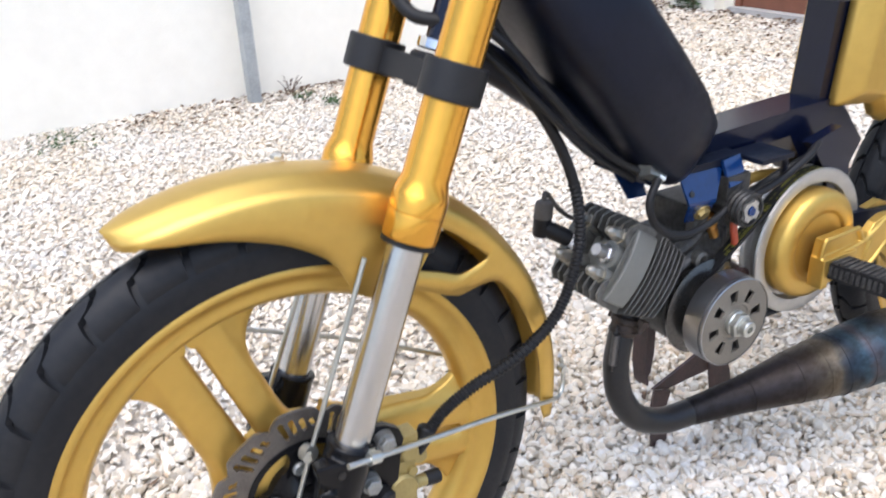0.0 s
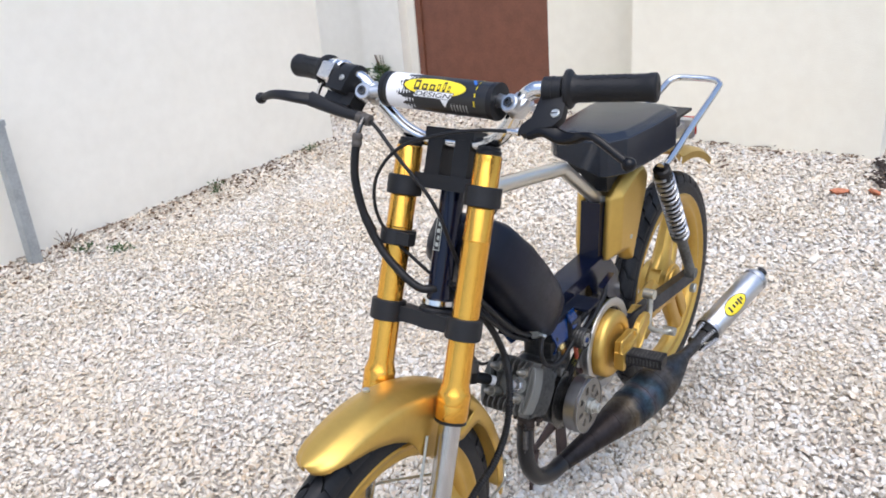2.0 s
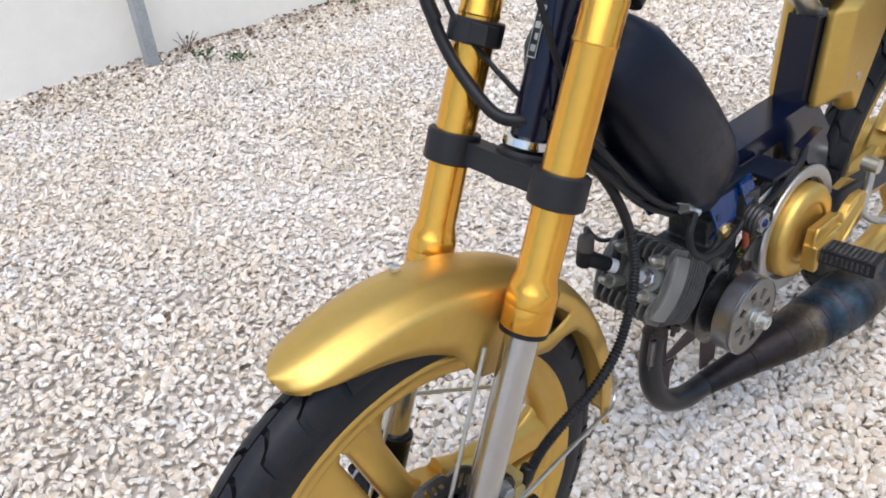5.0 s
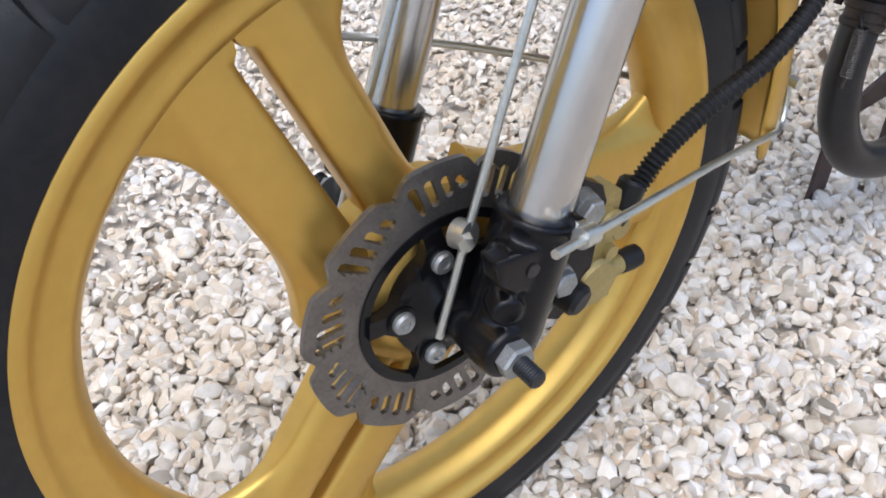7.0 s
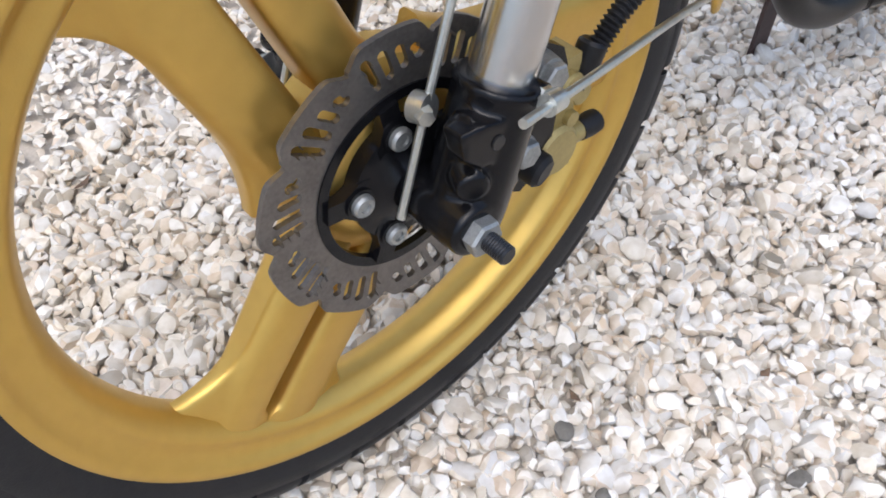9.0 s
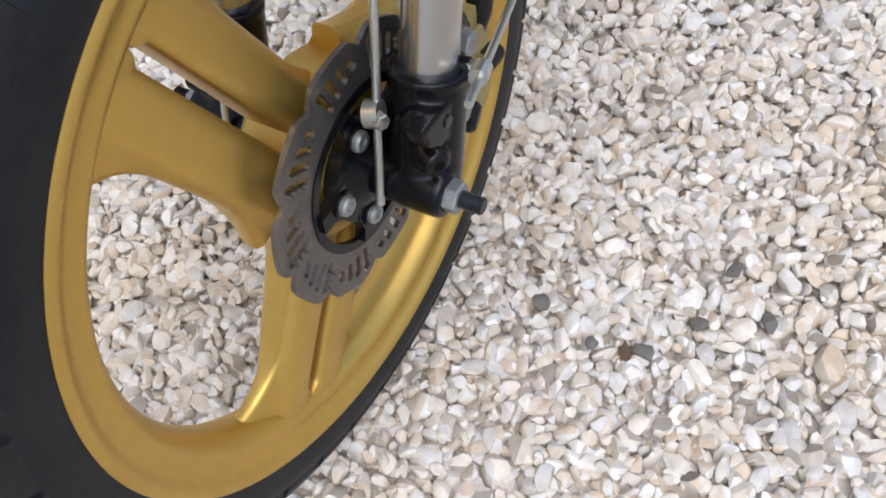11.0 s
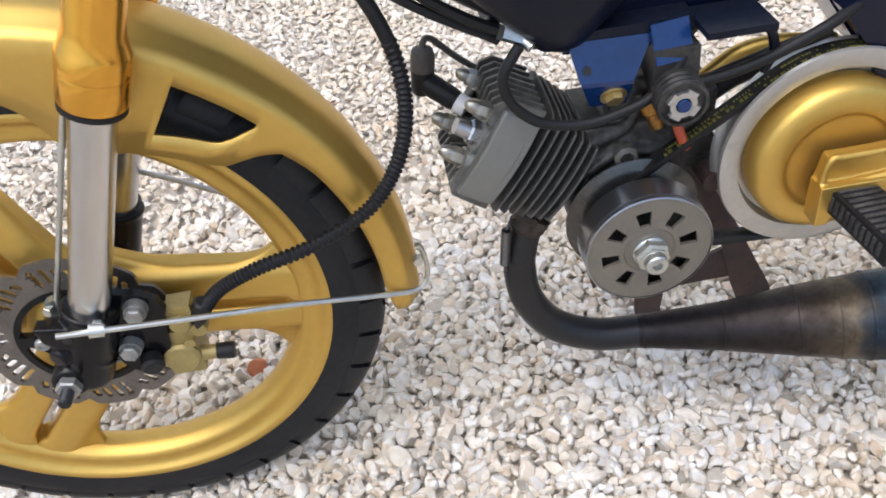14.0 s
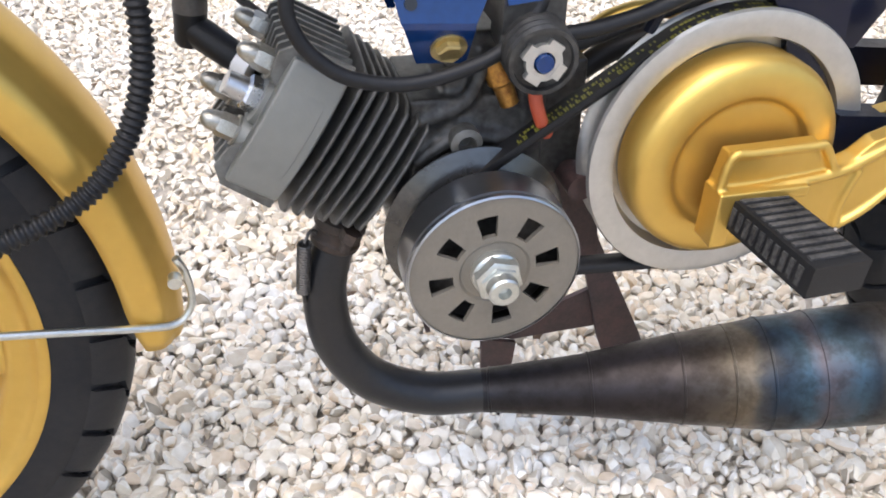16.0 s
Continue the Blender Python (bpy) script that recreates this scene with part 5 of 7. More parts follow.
def tank_and_frame():
    a, b = Vector((0.256, 0, 0.762)), Vector((0.487, 0, 0.514))
    d = (b - a).normalized()
    n = Vector((-d.z, 0, d.x))
    L = (b - a).length
    bm = bmesh.new()
    rings = []
    for s, h, w, lift in ((0.0, 0.018, 0.030, 0.0), (0.012, 0.036, 0.055, 0.0), (0.045, 0.046, 0.074, 0.0), (0.12, 0.053, 0.082, -0.002), (0.20, 0.054, 0.078, -0.003), (0.27, 0.054, 0.071, -0.004), (0.312, 0.050, 0.064, -0.007), (0.330, 0.040, 0.052, -0.009), (L, 0.022, 0.032, -0.010)):
        ring = []
        for k in range(40):
            t = 2 * math.pi * k / 40
            c, sn = math.cos(t), math.sin(t)
            e = 0.5
            ring.append(bm.verts.new(a + d * s + n * (lift + h * math.copysign(abs(sn) ** e, sn)) + Vector((0, w * math.copysign(abs(c) ** e, c), 0))))
        rings.append(ring)
    ring_faces(bm, rings)
    tank = part("fuel_tank", bm, NAVY, moped, "dark navy fuel tank", smooth=60)
    bm = bmesh.new()
    turned(bm, [(0, 0.020), (0.010, 0.020), (0.013, 0.016)], a + d * 0.05 + n * 0.064, n, 28)
    part("filler_cap", bm, GLOSS, tank)
    bm = bmesh.new()
    tube(bm, [(0.205, 0, 0.672), (0.30, 0, 0.605), (0.40, 0, 0.530), (0.445, 0, 0.520)], 0.017, 18, 6)
    part("down_tube", bm, NAVY, moped)
    bm = bmesh.new()
    tube(bm, [(0.235, 0, 0.775), (0.31, 0, 0.700)], 0.020, 18, 4)
    part("top_tube", bm, NAVY, moped)
    bm = bmesh.new()
    b2 = bmesh.new()
    prism(b2, [(0.392, 0.508), (0.430, 0.522), (0.48, 0.527), (0.66, 0.534), (0.74, 0.536), (0.80, 0.47), (0.77, 0.42), (0.70, 0.44), (0.655, 0.502), (0.52, 0.496), (0.432, 0.488)], -0.026, 0.026)
    bevel(b2, 0.006, 3)
    merge(bm, b2)
    beam = part("frame_beam", bm, NAVYGLOSS, moped, "glossy dark-blue pressed frame beam")
    # engine hanger plates
    for side in (-1, 1):
        bm = bmesh.new()
        rows = (((0.4488, 0.050, 0.502), (0.5147, 0.050, 0.500)), ((0.456, 0.0605, 0.472), (0.498, 0.0605, 0.469)), ((0.458, 0.0600, 0.468), (0.4975, 0.0600, 0.465)), ((0.467, 0.047, 0.443), (0.496, 0.047, 0.441)))
        quads = [[[bm.verts.new((x, side * (y - dy), z)) for x, y, z in row] for row in rows] for dy in (0.0, 0.003)]
        for face in quads:
            for a_, b_ in zip(face, face[1:]):
                bm.faces.new((a_[0], a_[1], b_[1], b_[0]))
        rim = [[f[k][0] for k in range(4)] + [f[k][1] for k in (3, 2, 1, 0)] for f in quads]
        for k in range(8):
            bm.faces.new((rim[0][k], rim[0][(k + 1) % 8], rim[1][(k + 1) % 8], rim[1][k]))
        part("engine_hanger", bm, BLUE, beam, "glossy blue folded engine hanger plate", smooth=20)
    bm = bmesh.new()
    rounded(bm, (0.440, -0.0495, 0.498), (0.546, -0.022, 0.509), 0.003)
    rounded(bm, (0.440, 0.022, 0.498), (0.546, 0.0495, 0.509), 0.003)
    part("hanger_rail", bm, NAVY, beam)
    bm = bmesh.new()
    rounded(bm, (-0.015, -0.002, -0.017), (0.015, 0.002, 0.014), 0.001, frame_of((0.5270, -0.055, 0.495), (0.95, 0.1, 0.05), (-0.10, 0.40, 1)))
    part("hanger_flange", bm, BLUE, beam)
    bm = bmesh.new()
    rounded(bm, (0.546, -0.078, 0.501), (0.598, -0.030, 0.5065), 0.0015)
    tube(bm, [(0.588, -0.066, 0.503), (0.600, -0.064, 0.494), (0.606, -0.060, 0.474), (0.602, -0.056, 0.456)], 0.004, 8, 4)
    part("cable_bracket", bm, NAVY, beam, "navy bracket under the frame beam")
    bm = bmesh.new()
    prism(bm, [(0.655, 0.500), (0.706, 0.512), (0.730, 0.480), (0.742, 0.380), (0.715, 0.372), (0.690, 0.455)], -0.058, -0.044)
    bevel(bm, 0.004, 2)
    part("gusset", bm, NAVYGLOSS, beam, "navy frame gusset")
    bm = bmesh.new()
    hexnut(bm, (0.484, -0.0545, 0.4535), (0, -0.88, -0.48), 0.0076, 0.005)
    turned(bm, [(-0.001, 0.0105), (0.0016, 0.0105)], (0.484, -0.0533, 0.4540), (0, -0.88, -0.48), 20)
    part("bolt", bm, material("yellow_zinc", (0.52, 0.40, 0.17), 0.35, 0.8, 0.2, 60), beam)
    # black disc laid on the plate, its colour is the shade of an open hole
    bm = bmesh.new()
    turned(bm, [(0, 0.0035), (0.001, 0.0035)], (0.462, -0.0574, 0.481), (0, -0.94, 0.33), 14)
    part("bolt_hole_disc", bm, INK, beam)
    bm = bmesh.new()
    rounded(bm, (-0.0085, -0.0075, -0.0075), (0.0085, 0.0075, 0.0075), 0.0018, frame_of((0.409, -0.046, 0.517), (0.9, 0, -0.45), (0.35, 0.5, 0.8)))
    turned(bm, [(0, 0.0045), (0.010, 0.0045)], (0.415, -0.050, 0.512), (0.6, -0.6, -0.5), 14)
    part("fuel_tap", bm, ZINC, moped, "square-headed zinc fuel tap")
    # seat tube
    bm = bmesh.new()
    rounded(bm, (-0.024, -0.021, 0.0), (0.024, 0.021, 0.150), 0.005, frame_of((0.728, 0, 0.50), (1, 0, -0.1), (0.14, 0, 1)))
    part("seat_tube", bm, NAVYGLOSS, moped, "dark navy seat tube")
    # chrome brace
    bm = bmesh.new()
    tube(bm, [(0.262, 0, 0.812), (0.40, 0, 0.791), (0.575, 0, 0.762), (0.606, 0, 0.754), (0.634, 0, 0.733), (0.748, 0, 0.648)], 0.0138, 24, 6)
    part("brace_tube", bm, NICKEL, moped, "polished steel brace tube to the seat")
    bm = bmesh.new()
    prism(bm, [(0.738, 0.634), (0.775, 0.628), (0.780, 0.652), (0.770, 0.690), (0.752, 0.672)], -0.0255, -0.0215)
    prism(bm, [(0.738, 0.634), (0.775, 0.628), (0.780, 0.652), (0.770, 0.690), (0.752, 0.672)], 0.0215, 0.0255)
    rounded(bm, (0.740, -0.0215, 0.634), (0.776, 0.0215, 0.660), 0.002)
    bevel(bm, 0.001, 1)
    part("brace_bracket", bm, NICKEL, moped, "pale steel lug at the end of the brace tube")
    # side boxes
    for s in (-1, 1):
        bm = bmesh.new()
        face_out = [(0.751, 0.545), (0.763, 0.658), (0.782, 0.667), (0.838, 0.687), (0.866, 0.686), (0.884, 0.668), (0.880, 0.645), (0.812, 0.500), (0.802, 0.520), (0.795, 0.535)]
        face_in = [(0.722, 0.527), (0.737, 0.657), (0.765, 0.680), (0.832, 0.703), (0.876, 0.700), (0.896, 0.675), (0.893, 0.642), (0.822, 0.490), (0.803, 0.502), (0.792, 0.520)]
        outer = [bm.verts.new((x, 0.052 * s, z)) for x, z in face_out]
        inner = [bm.verts.new((x, 0.034 * s, z)) for x, z in face_in]
        back = [bm.verts.new((x, 0.0215 * s, z)) for x, z in face_in]
        bm.faces.new(outer)
        bm.faces.new(back)
        for one, two in ((outer, inner), (inner, back)):
            for k in range(10):
                bm.faces.new((one[k], one[(k + 1) % 10], two[(k + 1) % 10], two[k]))
        bmesh.ops.recalc_face_normals(bm, faces=bm.faces)
        bevel(bm, 0.0045, 3, 12)
        cover = part("side_box", bm, GOLD, moped, "gold painted side box")
        bm = bmesh.new()
        turned(bm, [(0, 0.005), (0.002, 0.005), (0.003, 0.003)], (0.800, 0.0515 * s, 0.556), (0, s, 0), 14)
        part("screw", bm, ZINC, cover)
    # saddle
    bm = bmesh.new()
    plan = ((0.668, 0.046), (0.676, 0.058), (0.712, 0.082), (0.800, 0.093), (0.918, 0.098), (0.936, 0.090), (0.943, 0.070))
    middle = Vector((0.812, 0.0, 0.0))
    rings = []
    for z, grow, lift in ((0.7520, 0.96, 0.0), (0.7545, 1.0, 0.0), (0.7920, 1.0, 0.004), (0.8010, 0.80, 0.004), (0.8050, 0.55, 0.003)):
        half = [Vector((middle.x + (x - middle.x) * (grow * 0.35 + 0.65 if grow < 0.9 and x > 0.8 else grow), y * grow, z + lift * (x - 0.668) / 0.275)) for x, y in plan]
        ring = half + [Vector((p.x, -p.y, p.z)) for p in half[::-1]]
        if z < 0.76:   # the skirt hangs lower on the left
            for p in ring:
                p.z -= 0.030 * min(1.0, max(0.0, (0.03 - p.y) / 0.06))
        rings.append([bm.verts.new(p) for p in ring])
    ring_faces(bm, rings)
    bmesh.ops.recalc_face_normals(bm, faces=bm.faces)
    bevel(bm, 0.0065, 4, 9)
    seat = part("saddle", bm, SEATMAT, moped, "black faceted vinyl saddle", smooth=40)
    bm = bmesh.new()
    rounded(bm, (0.712, -0.040, 0.712), (0.90, 0.045, 0.7500), 0.005)
    rounded(bm, (0.735, -0.028, 0.672), (0.80, 0.028, 0.7185), 0.006)
    part("saddle_base", bm, BLACK, seat)


tank_and_frame()


def rear_end():
    # rear mudguard
    bm = bmesh.new()
    rows = []
    for k in range(33):
        t = radians(51 + 37 * k / 32)
        r = 0.326 + 0.026 * (120 - math.degrees(t)) / 73
        rows.append([bm.verts.new(REAR + Vector((rr * math.cos(t), y, rr * math.sin(t)))) for y, rr in ((-0.040, r - 0.028), (-0.040, r - 0.012), (-0.030, r - 0.003), (0, r), (0.030, r - 0.003), (0.040, r - 0.012), (0.040, r - 0.028))])
    ring_faces(bm, rows, close=False, caps=False)
    bmesh.ops.recalc_face_normals(bm, faces=bm.faces)
    bmesh.ops.solidify(bm, geom=bm.faces[:], thickness=0.0022)
    part("rear_mudguard", bm, GOLD, moped, "gold painted rear mudguard", smooth=45)
    # tail plate and lamp
    bm = bmesh.new()
    rounded(bm, (0.945, -0.046, 0.738), (1.15, 0.046, 0.744), 0.002)
    part("tail_plate", bm, BLACK, moped, "black plate under the grab rail")
    bm = bmesh.new()
    rounded(bm, (1.206, -0.026, 0.652), (1.232, 0.026, 0.698), 0.004)
    rounded(bm, (1.13, -0.010, 0.680), (1.208, 0.010, 0.692), 0.003)
    lamp = part("tail_lamp", bm, ALU, moped, "pale tail lamp with a red lens")
    bm = bmesh.new()
    rounded(bm, (1.231, -0.024, 0.654), (1.252, 0.024, 0.696), 0.005)
    part("lens", bm, RED, lamp, "red lamp lens")
    bm = bmesh.new()
    rounded(bm, (0.945, -0.034, 0.712), (1.110, 0.030, 0.738), 0.006)
    part("tail_box", bm, NAVY, moped, "dark navy box behind the saddle")
    # grab rail
    bm = bmesh.new()
    half = [(0.885, 0.078, 0.685), (0.935, 0.078, 0.685), (1.06, 0.077, 0.722), (1.215, 0.078, 0.770), (1.248, 0.074, 0.781), (1.262, 0.052, 0.786), (1.264, 0.0, 0.787)]
    tube(bm, [(x, -y, z) for x, y, z in half] + [(x, y * (1 - 0.40 * (x - 0.885) / 0.379), z) for x, y, z in half[::-1][1:]], 0.0076, 16, 8)
    part("grab_rail", bm, CHROME, moped, "chrome looped grab rail")
    for s in (-1, 1):
        top, low = Vector((0.884, 0.080 * s, 0.684)), Vector((1.080, 0.084 * s, 0.362))
        w, L = (low - top).normalized(), (low - top).length
        bm = bmesh.new()
        turned(bm, [(0.226, 0.0205), (0.232, 0.0210), (0.238, 0.0190), (0.242, 0.0125), (L - 0.012, 0.0120), (L, 0.014)], top, w, 24)
        turned(bm, [(-0.012, 0.013), (0.012, 0.013)], low, (0, 1, 0), 20)
        shock = part("shock_absorber", bm, ALLOY, moped, "grey rear shock absorber")
        bm = bmesh.new()
        turned(bm, [(0.0, 0.0135), (0.230, 0.0125)], top, w, 20)
        part("damper_body", bm, BLACK, shock)
        bm = bmesh.new()
        u = w.orthogonal().normalized()
        q = w.cross(u)
        pts = [top + w * (0.022 + 0.205 * k / 280) + 0.0188 * (u * math.cos(2 * math.pi * 14 * k / 280) + q * math.sin(2 * math.pi * 14 * k / 280)) for k in range(281)]
        tube(bm, [tuple(p) for p in pts], 0.0034, 8, smooth=False)
        part("spring", bm, STEEL, shock, "dull grey coil spring")
        bm = bmesh.new()
        turned(bm, [(0.0, 0.012), (0.004, 0.018), (0.018, 0.0195), (0.021, 0.015)], top, w, 24)
        part("shock_cap", bm, BLACK, shock)
        bm = bmesh.new()
        rounded(bm, (0, -0.010, -0.016), (0.40, 0.010, 0.016), 0.004, frame_of((0.735, 0.062 * s, 0.380), (0.395, 0.004 * s, -0.045), (0, 0, 1)))
        part("swingarm", bm, NAVY, moped, "dark navy swingarm")
        bm = bmesh.new()
        hexnut(bm, (REAR.x, 0.075 * s, REAR.z), (0, s, 0), 0.012, 0.012)
        part("axle_nut", bm, ZINC, moped)
    # gold belt cover arm and pedal bracket behind the pulley
    bm = bmesh.new()
    prism(bm, [(0.735, 0.384), (0.80, 0.398), (0.86, 0.372), (0.90, 0.300), (0.86, 0.285), (0.81, 0.330), (0.76, 0.346)], -0.066, -0.056)
    bevel(bm, 0.003, 2)
    part("chain_cover", bm, GOLD, moped, "gold painted cover plate")
    bm = bmesh.new()
    tube(bm, [(0.812, -0.092, 0.425), (0.806, -0.094, 0.392), (0.800, -0.096, 0.355), (0.85, -0.10, 0.318), (0.915, -0.100, 0.290)], 0.006, 10, 5)
    turned(bm, [(-0.012, 0.011), (0.012, 0.011)], (0.812, -0.090, 0.425), (0, 1, 0), 16)
    turned(bm, [(-0.012, 0.010), (0.014, 0.010)], (0.912, -0.100, 0.290), (0, 1, 0), 16)
    part("brake_arm", bm, ZINC, moped, "zinc-plated linkage arm")


rear_end()


def engine():
    c = Vector((0.505, 0.0, 0.325))
    w = Vector((-0.835, 0, 0.55)).normalized()
    p = Vector((0.55, 0, 0.835)).normalized()
    # crankcase
    bm = bmesh.new()
    turned(bm, [(-0.042, 0.040), (-0.038, 0.052), (0.038, 0.052), (0.042, 0.040)], c, (0, 1, 0), 36)
    rounded(bm, (0.465, -0.036, 0.335), (0.552, 0.036, 0.414), 0.012, None, 3)
    rounded(bm, (0.488, -0.030, 0.40), (0.534, 0.030, 0.452), 0.010, None, 3)
    rounded(bm, (0.535, -0.020, 0.345), (0.584, 0.030, 0.425), 0.010, None, 3)
    for pts in ([(0.470, -0.034, 0.398), (0.500, -0.036, 0.412), (0.512, -0.034, 0.440)], [(0.535, -0.034, 0.350), (0.538, -0.036, 0.400), (0.528, -0.033, 0.445)], [(0.468, -0.036, 0.372), (0.498, -0.038, 0.389), (0.546, -0.035, 0.378)]):
        tube(bm, pts, 0.0050, 10, 4)
    turned(bm, [(0, 0.0125), (0.007, 0.0115)], (0.498, -0.032, 0.389), (0, -1, 0), 20)
    case = fuse(part("crankcase", bm, OILY, moped, "oily cast-alloy crankcase"), 0.0022, 4)
    bm = bmesh.new()
    turned(bm, [(0, 0.010), (0.010, 0.010), (0.012, 0.006), (0.004, 0.004)], (0.498, -0.0385, 0.389), (0, -1, 0), 18)
    part("case_screw", bm, ALLOY, case)
    bore = c + Vector((-0.006, 0, 0.010))
    base = frame_of(tuple(bore), w, p)   # x along the bore, z across it upwards
    # cylinder: barrel and fins, near-black barrel for the unlit depth of the gaps
    bm = bmesh.new()
    turned(bm, [(0.030, 0.034), (0.112, 0.034)], bore, w, 32)
    cyl = part("cylinder", bm, RAWPIPE, moped, "finned cast-alloy cylinder")
    for k in range(7):
        s = 0.054 + 0.0082 * k
        h = 0.040 + 0.0014 * k
        outline = [(0.0495 - 0.0055 * (j / 6) ** 2, h * j / 6) for j in range(-6, 7)]
        outline += [(0.036, h + 0.0035), (0.020, h + 0.0045), (-0.020, h + 0.0045), (-0.036, h + 0.0035)]
        outline += [(-y, z) for y, z in outline[12::-1]]
        outline += [(-0.036, -h - 0.0035), (-0.020, -h - 0.0045), (0.020, -h - 0.0045), (0.036, -h - 0.0035)]
        bm = bmesh.new()
        near, far = [bm.verts.new((s, y, z)) for y, z in outline], [bm.verts.new((s + 0.0021, y, z)) for y, z in outline]
        bm.faces.new(near)
        bm.faces.new(far[::-1])
        for j in range(len(outline)):
            bm.faces.new((near[j], near[j - 1], far[j - 1], far[j]))
        bmesh.ops.recalc_face_normals(bm, faces=bm.faces)
        bevel(bm, 0.0007, 1, 50)
        bmesh.ops.transform(bm, matrix=base, verts=bm.verts)
        part("fin", bm, FINSHADE, cyl, smooth=30)
    # head: smooth side cheeks over cross fins, with short ribs in front
    bm = bmesh.new()
    rounded(bm, (0.112, -0.040, -0.038), (0.126, 0.040, 0.038), 0.004, base, 2)
    for y, z in ((-0.027, 0.028), (-0.027, -0.019), (0.027, 0.028), (0.027, -0.019)):
        turned(bm, [(0.0, 0.0115), (0.022, 0.0100), (0.024, 0.0085)], base @ Vector((0.126, y, z)), w, 20)
    turned(bm, [(0.0, 0.020), (0.022, 0.016)], base @ Vector((0.126, 0.022, 0.004)), w, 24)
    head = part("cylinder_head", bm, CHEEK, moped, "dusty grey finned cylinder head")
    for k in range(8):
        y = -0.0385 + 0.011 * k
        dip = 0.118 if 2 <= k <= 5 else 0.134
        bm = bmesh.new()
        prism(bm, [(0.112, -0.0515), (0.146, -0.0490), (0.154, -0.040), (0.152, -0.026), (dip + 0.010, -0.018), (dip, 0.0), (dip + 0.010, 0.018), (0.152, 0.026), (0.154, 0.040), (0.146, 0.0490), (0.112, 0.0515)], y - 0.0016, y + 0.0016)
        bmesh.ops.transform(bm, matrix=base, verts=bm.verts)
        part("fin", bm, ALLOY, head)
    for s in (-1, 1):
        bm = bmesh.new()
        for x0, x1, reach, lift in ((0.1125, 0.1465, 0.0430, 0.0), (0.1185, 0.1465, 0.0365, 0.0010)):
            b2 = bmesh.new()
            strip = [(s * (0.0525 + lift - 0.0060 * (j / 8) ** 2), reach * j / 8) for j in range(-8, 9)] + [(s * 0.0400, reach * j / 8) for j in range(8, -9, -1)]
            near, far = [b2.verts.new((x0, y, z)) for y, z in strip], [b2.verts.new((x1, y, z)) for y, z in strip]
            b2.faces.new(near)
            b2.faces.new(far[::-1])
            for j in range(len(strip)):
                b2.faces.new((near[j], near[j - 1], far[j - 1], far[j]))
            bmesh.ops.recalc_face_normals(b2, faces=b2.faces)
            bevel(b2, 0.0030 - 0.0015 * (lift > 0), 3, 40)
            bmesh.ops.transform(b2, matrix=base, verts=b2.verts)
            merge(bm, b2)
        part("head_cheek", bm, CHEEK, head, "arched grey cast cheek with a raised panel")
    for y, z in ((-0.027, 0.028), (-0.027, -0.019), (0.027, 0.028), (0.027, -0.019)):
        bm = bmesh.new()
        b2 = bmesh.new()
        hexnut(b2, (0.150, y, z), (1, 0, 0), 0.0078, 0.012)
        turned(b2, [(0.0, 0.0095), (0.0014, 0.0095)], (0.150, y, z), (1, 0, 0), 18)
        turned(b2, [(0.012, 0.0064), (0.016, 0.0060), (0.020, 0.0046), (0.022, 0.0020)], (0.150, y, z), (1, 0, 0), 16)
        bmesh.ops.transform(b2, matrix=base, verts=b2.verts)
        merge(bm, b2)
        part("head_nut", bm, NUT, head, "pale domed head nut")
    # plug and cap
    bm = bmesh.new()
    b2 = bmesh.new()
    hexnut(b2, (0.146, 0.022, 0.004), (1, 0, 0), 0.011, 0.010)
    turned(b2, [(0.156, 0.008), (0.168, 0.007)], (0, 0.022, 0.004), (1, 0, 0), 16)
    bmesh.ops.transform(b2, matrix=base, verts=b2.verts)
    merge(bm, b2)
    plug = part("spark_plug", bm, STEEL, moped, "steel spark plug")
    bm = bmesh.new()
    turned(bm, [(0.0, 0.0088), (0.004, 0.0098), (0.028, 0.0104), (0.034, 0.0096)], (0.369, 0.033, 0.4205), (-0.74, 0.48, 0.47), 24)
    turned(bm, [(-0.012, 0.0088), (-0.009, 0.0104), (0.014, 0.0104)], (0.3425, 0.0505, 0.4375), (0.12, 0, 1), 24)
    part("plug_cap", bm, HOSE, plug, "black right-angled plug cap")
    bm = bmesh.new()
    turned(bm, [(-0.0105, 0.0080), (-0.0100, 0.0090), (0.0, 0.0092), (0.0005, 0.0080)], (0.369, 0.033, 0.4205), (-0.74, 0.48, 0.47), 24)
    part("cap_band", bm, WHITE, plug, "white ceramic band")
    bm = bmesh.new()
    turned(bm, [(0.010, 0.0108), (0.024, 0.0106), (0.029, 0.0092), (0.031, 0.005)], (0.3425, 0.0505, 0.4375), (0.12, 0, 1), 24)
    part("cap_end", bm, CAPGREY, plug, "weathered grey cap end")
    bm = bmesh.new()
    tube(bm, [(0.3465, 0.0505, 0.465), (0.347, 0.0525, 0.471), (0.354, 0.057, 0.472), (0.376, 0.064, 0.447), (0.400, 0.066, 0.428), (0.44, 0.060, 0.418)], 0.0030, 10, 6)
    part("ignition_lead", bm, CAPGREY, plug)
    # carburettor and intake
    bm = bmesh.new()
    turned(bm, [(0.003, 0.0165), (0, 0.0170), (0, 0.0195), (0.003, 0.0205), (0.006, 0.0195), (0.009, 0.0205), (0.012, 0.0195), (0.015, 0.0205), (0.018, 0.0195), (0.021, 0.0205), (0.028, 0.0185), (0.050, 0.018)], (0.530, -0.082, 0.453), (0.05, 1, 0.05), 36)
    rounded(bm, (0.512, -0.062, 0.462), (0.548, -0.022, 0.490), 0.006, None, 2)
    carb = part("carburettor", bm, OILY, moped, "grey alloy carburettor")
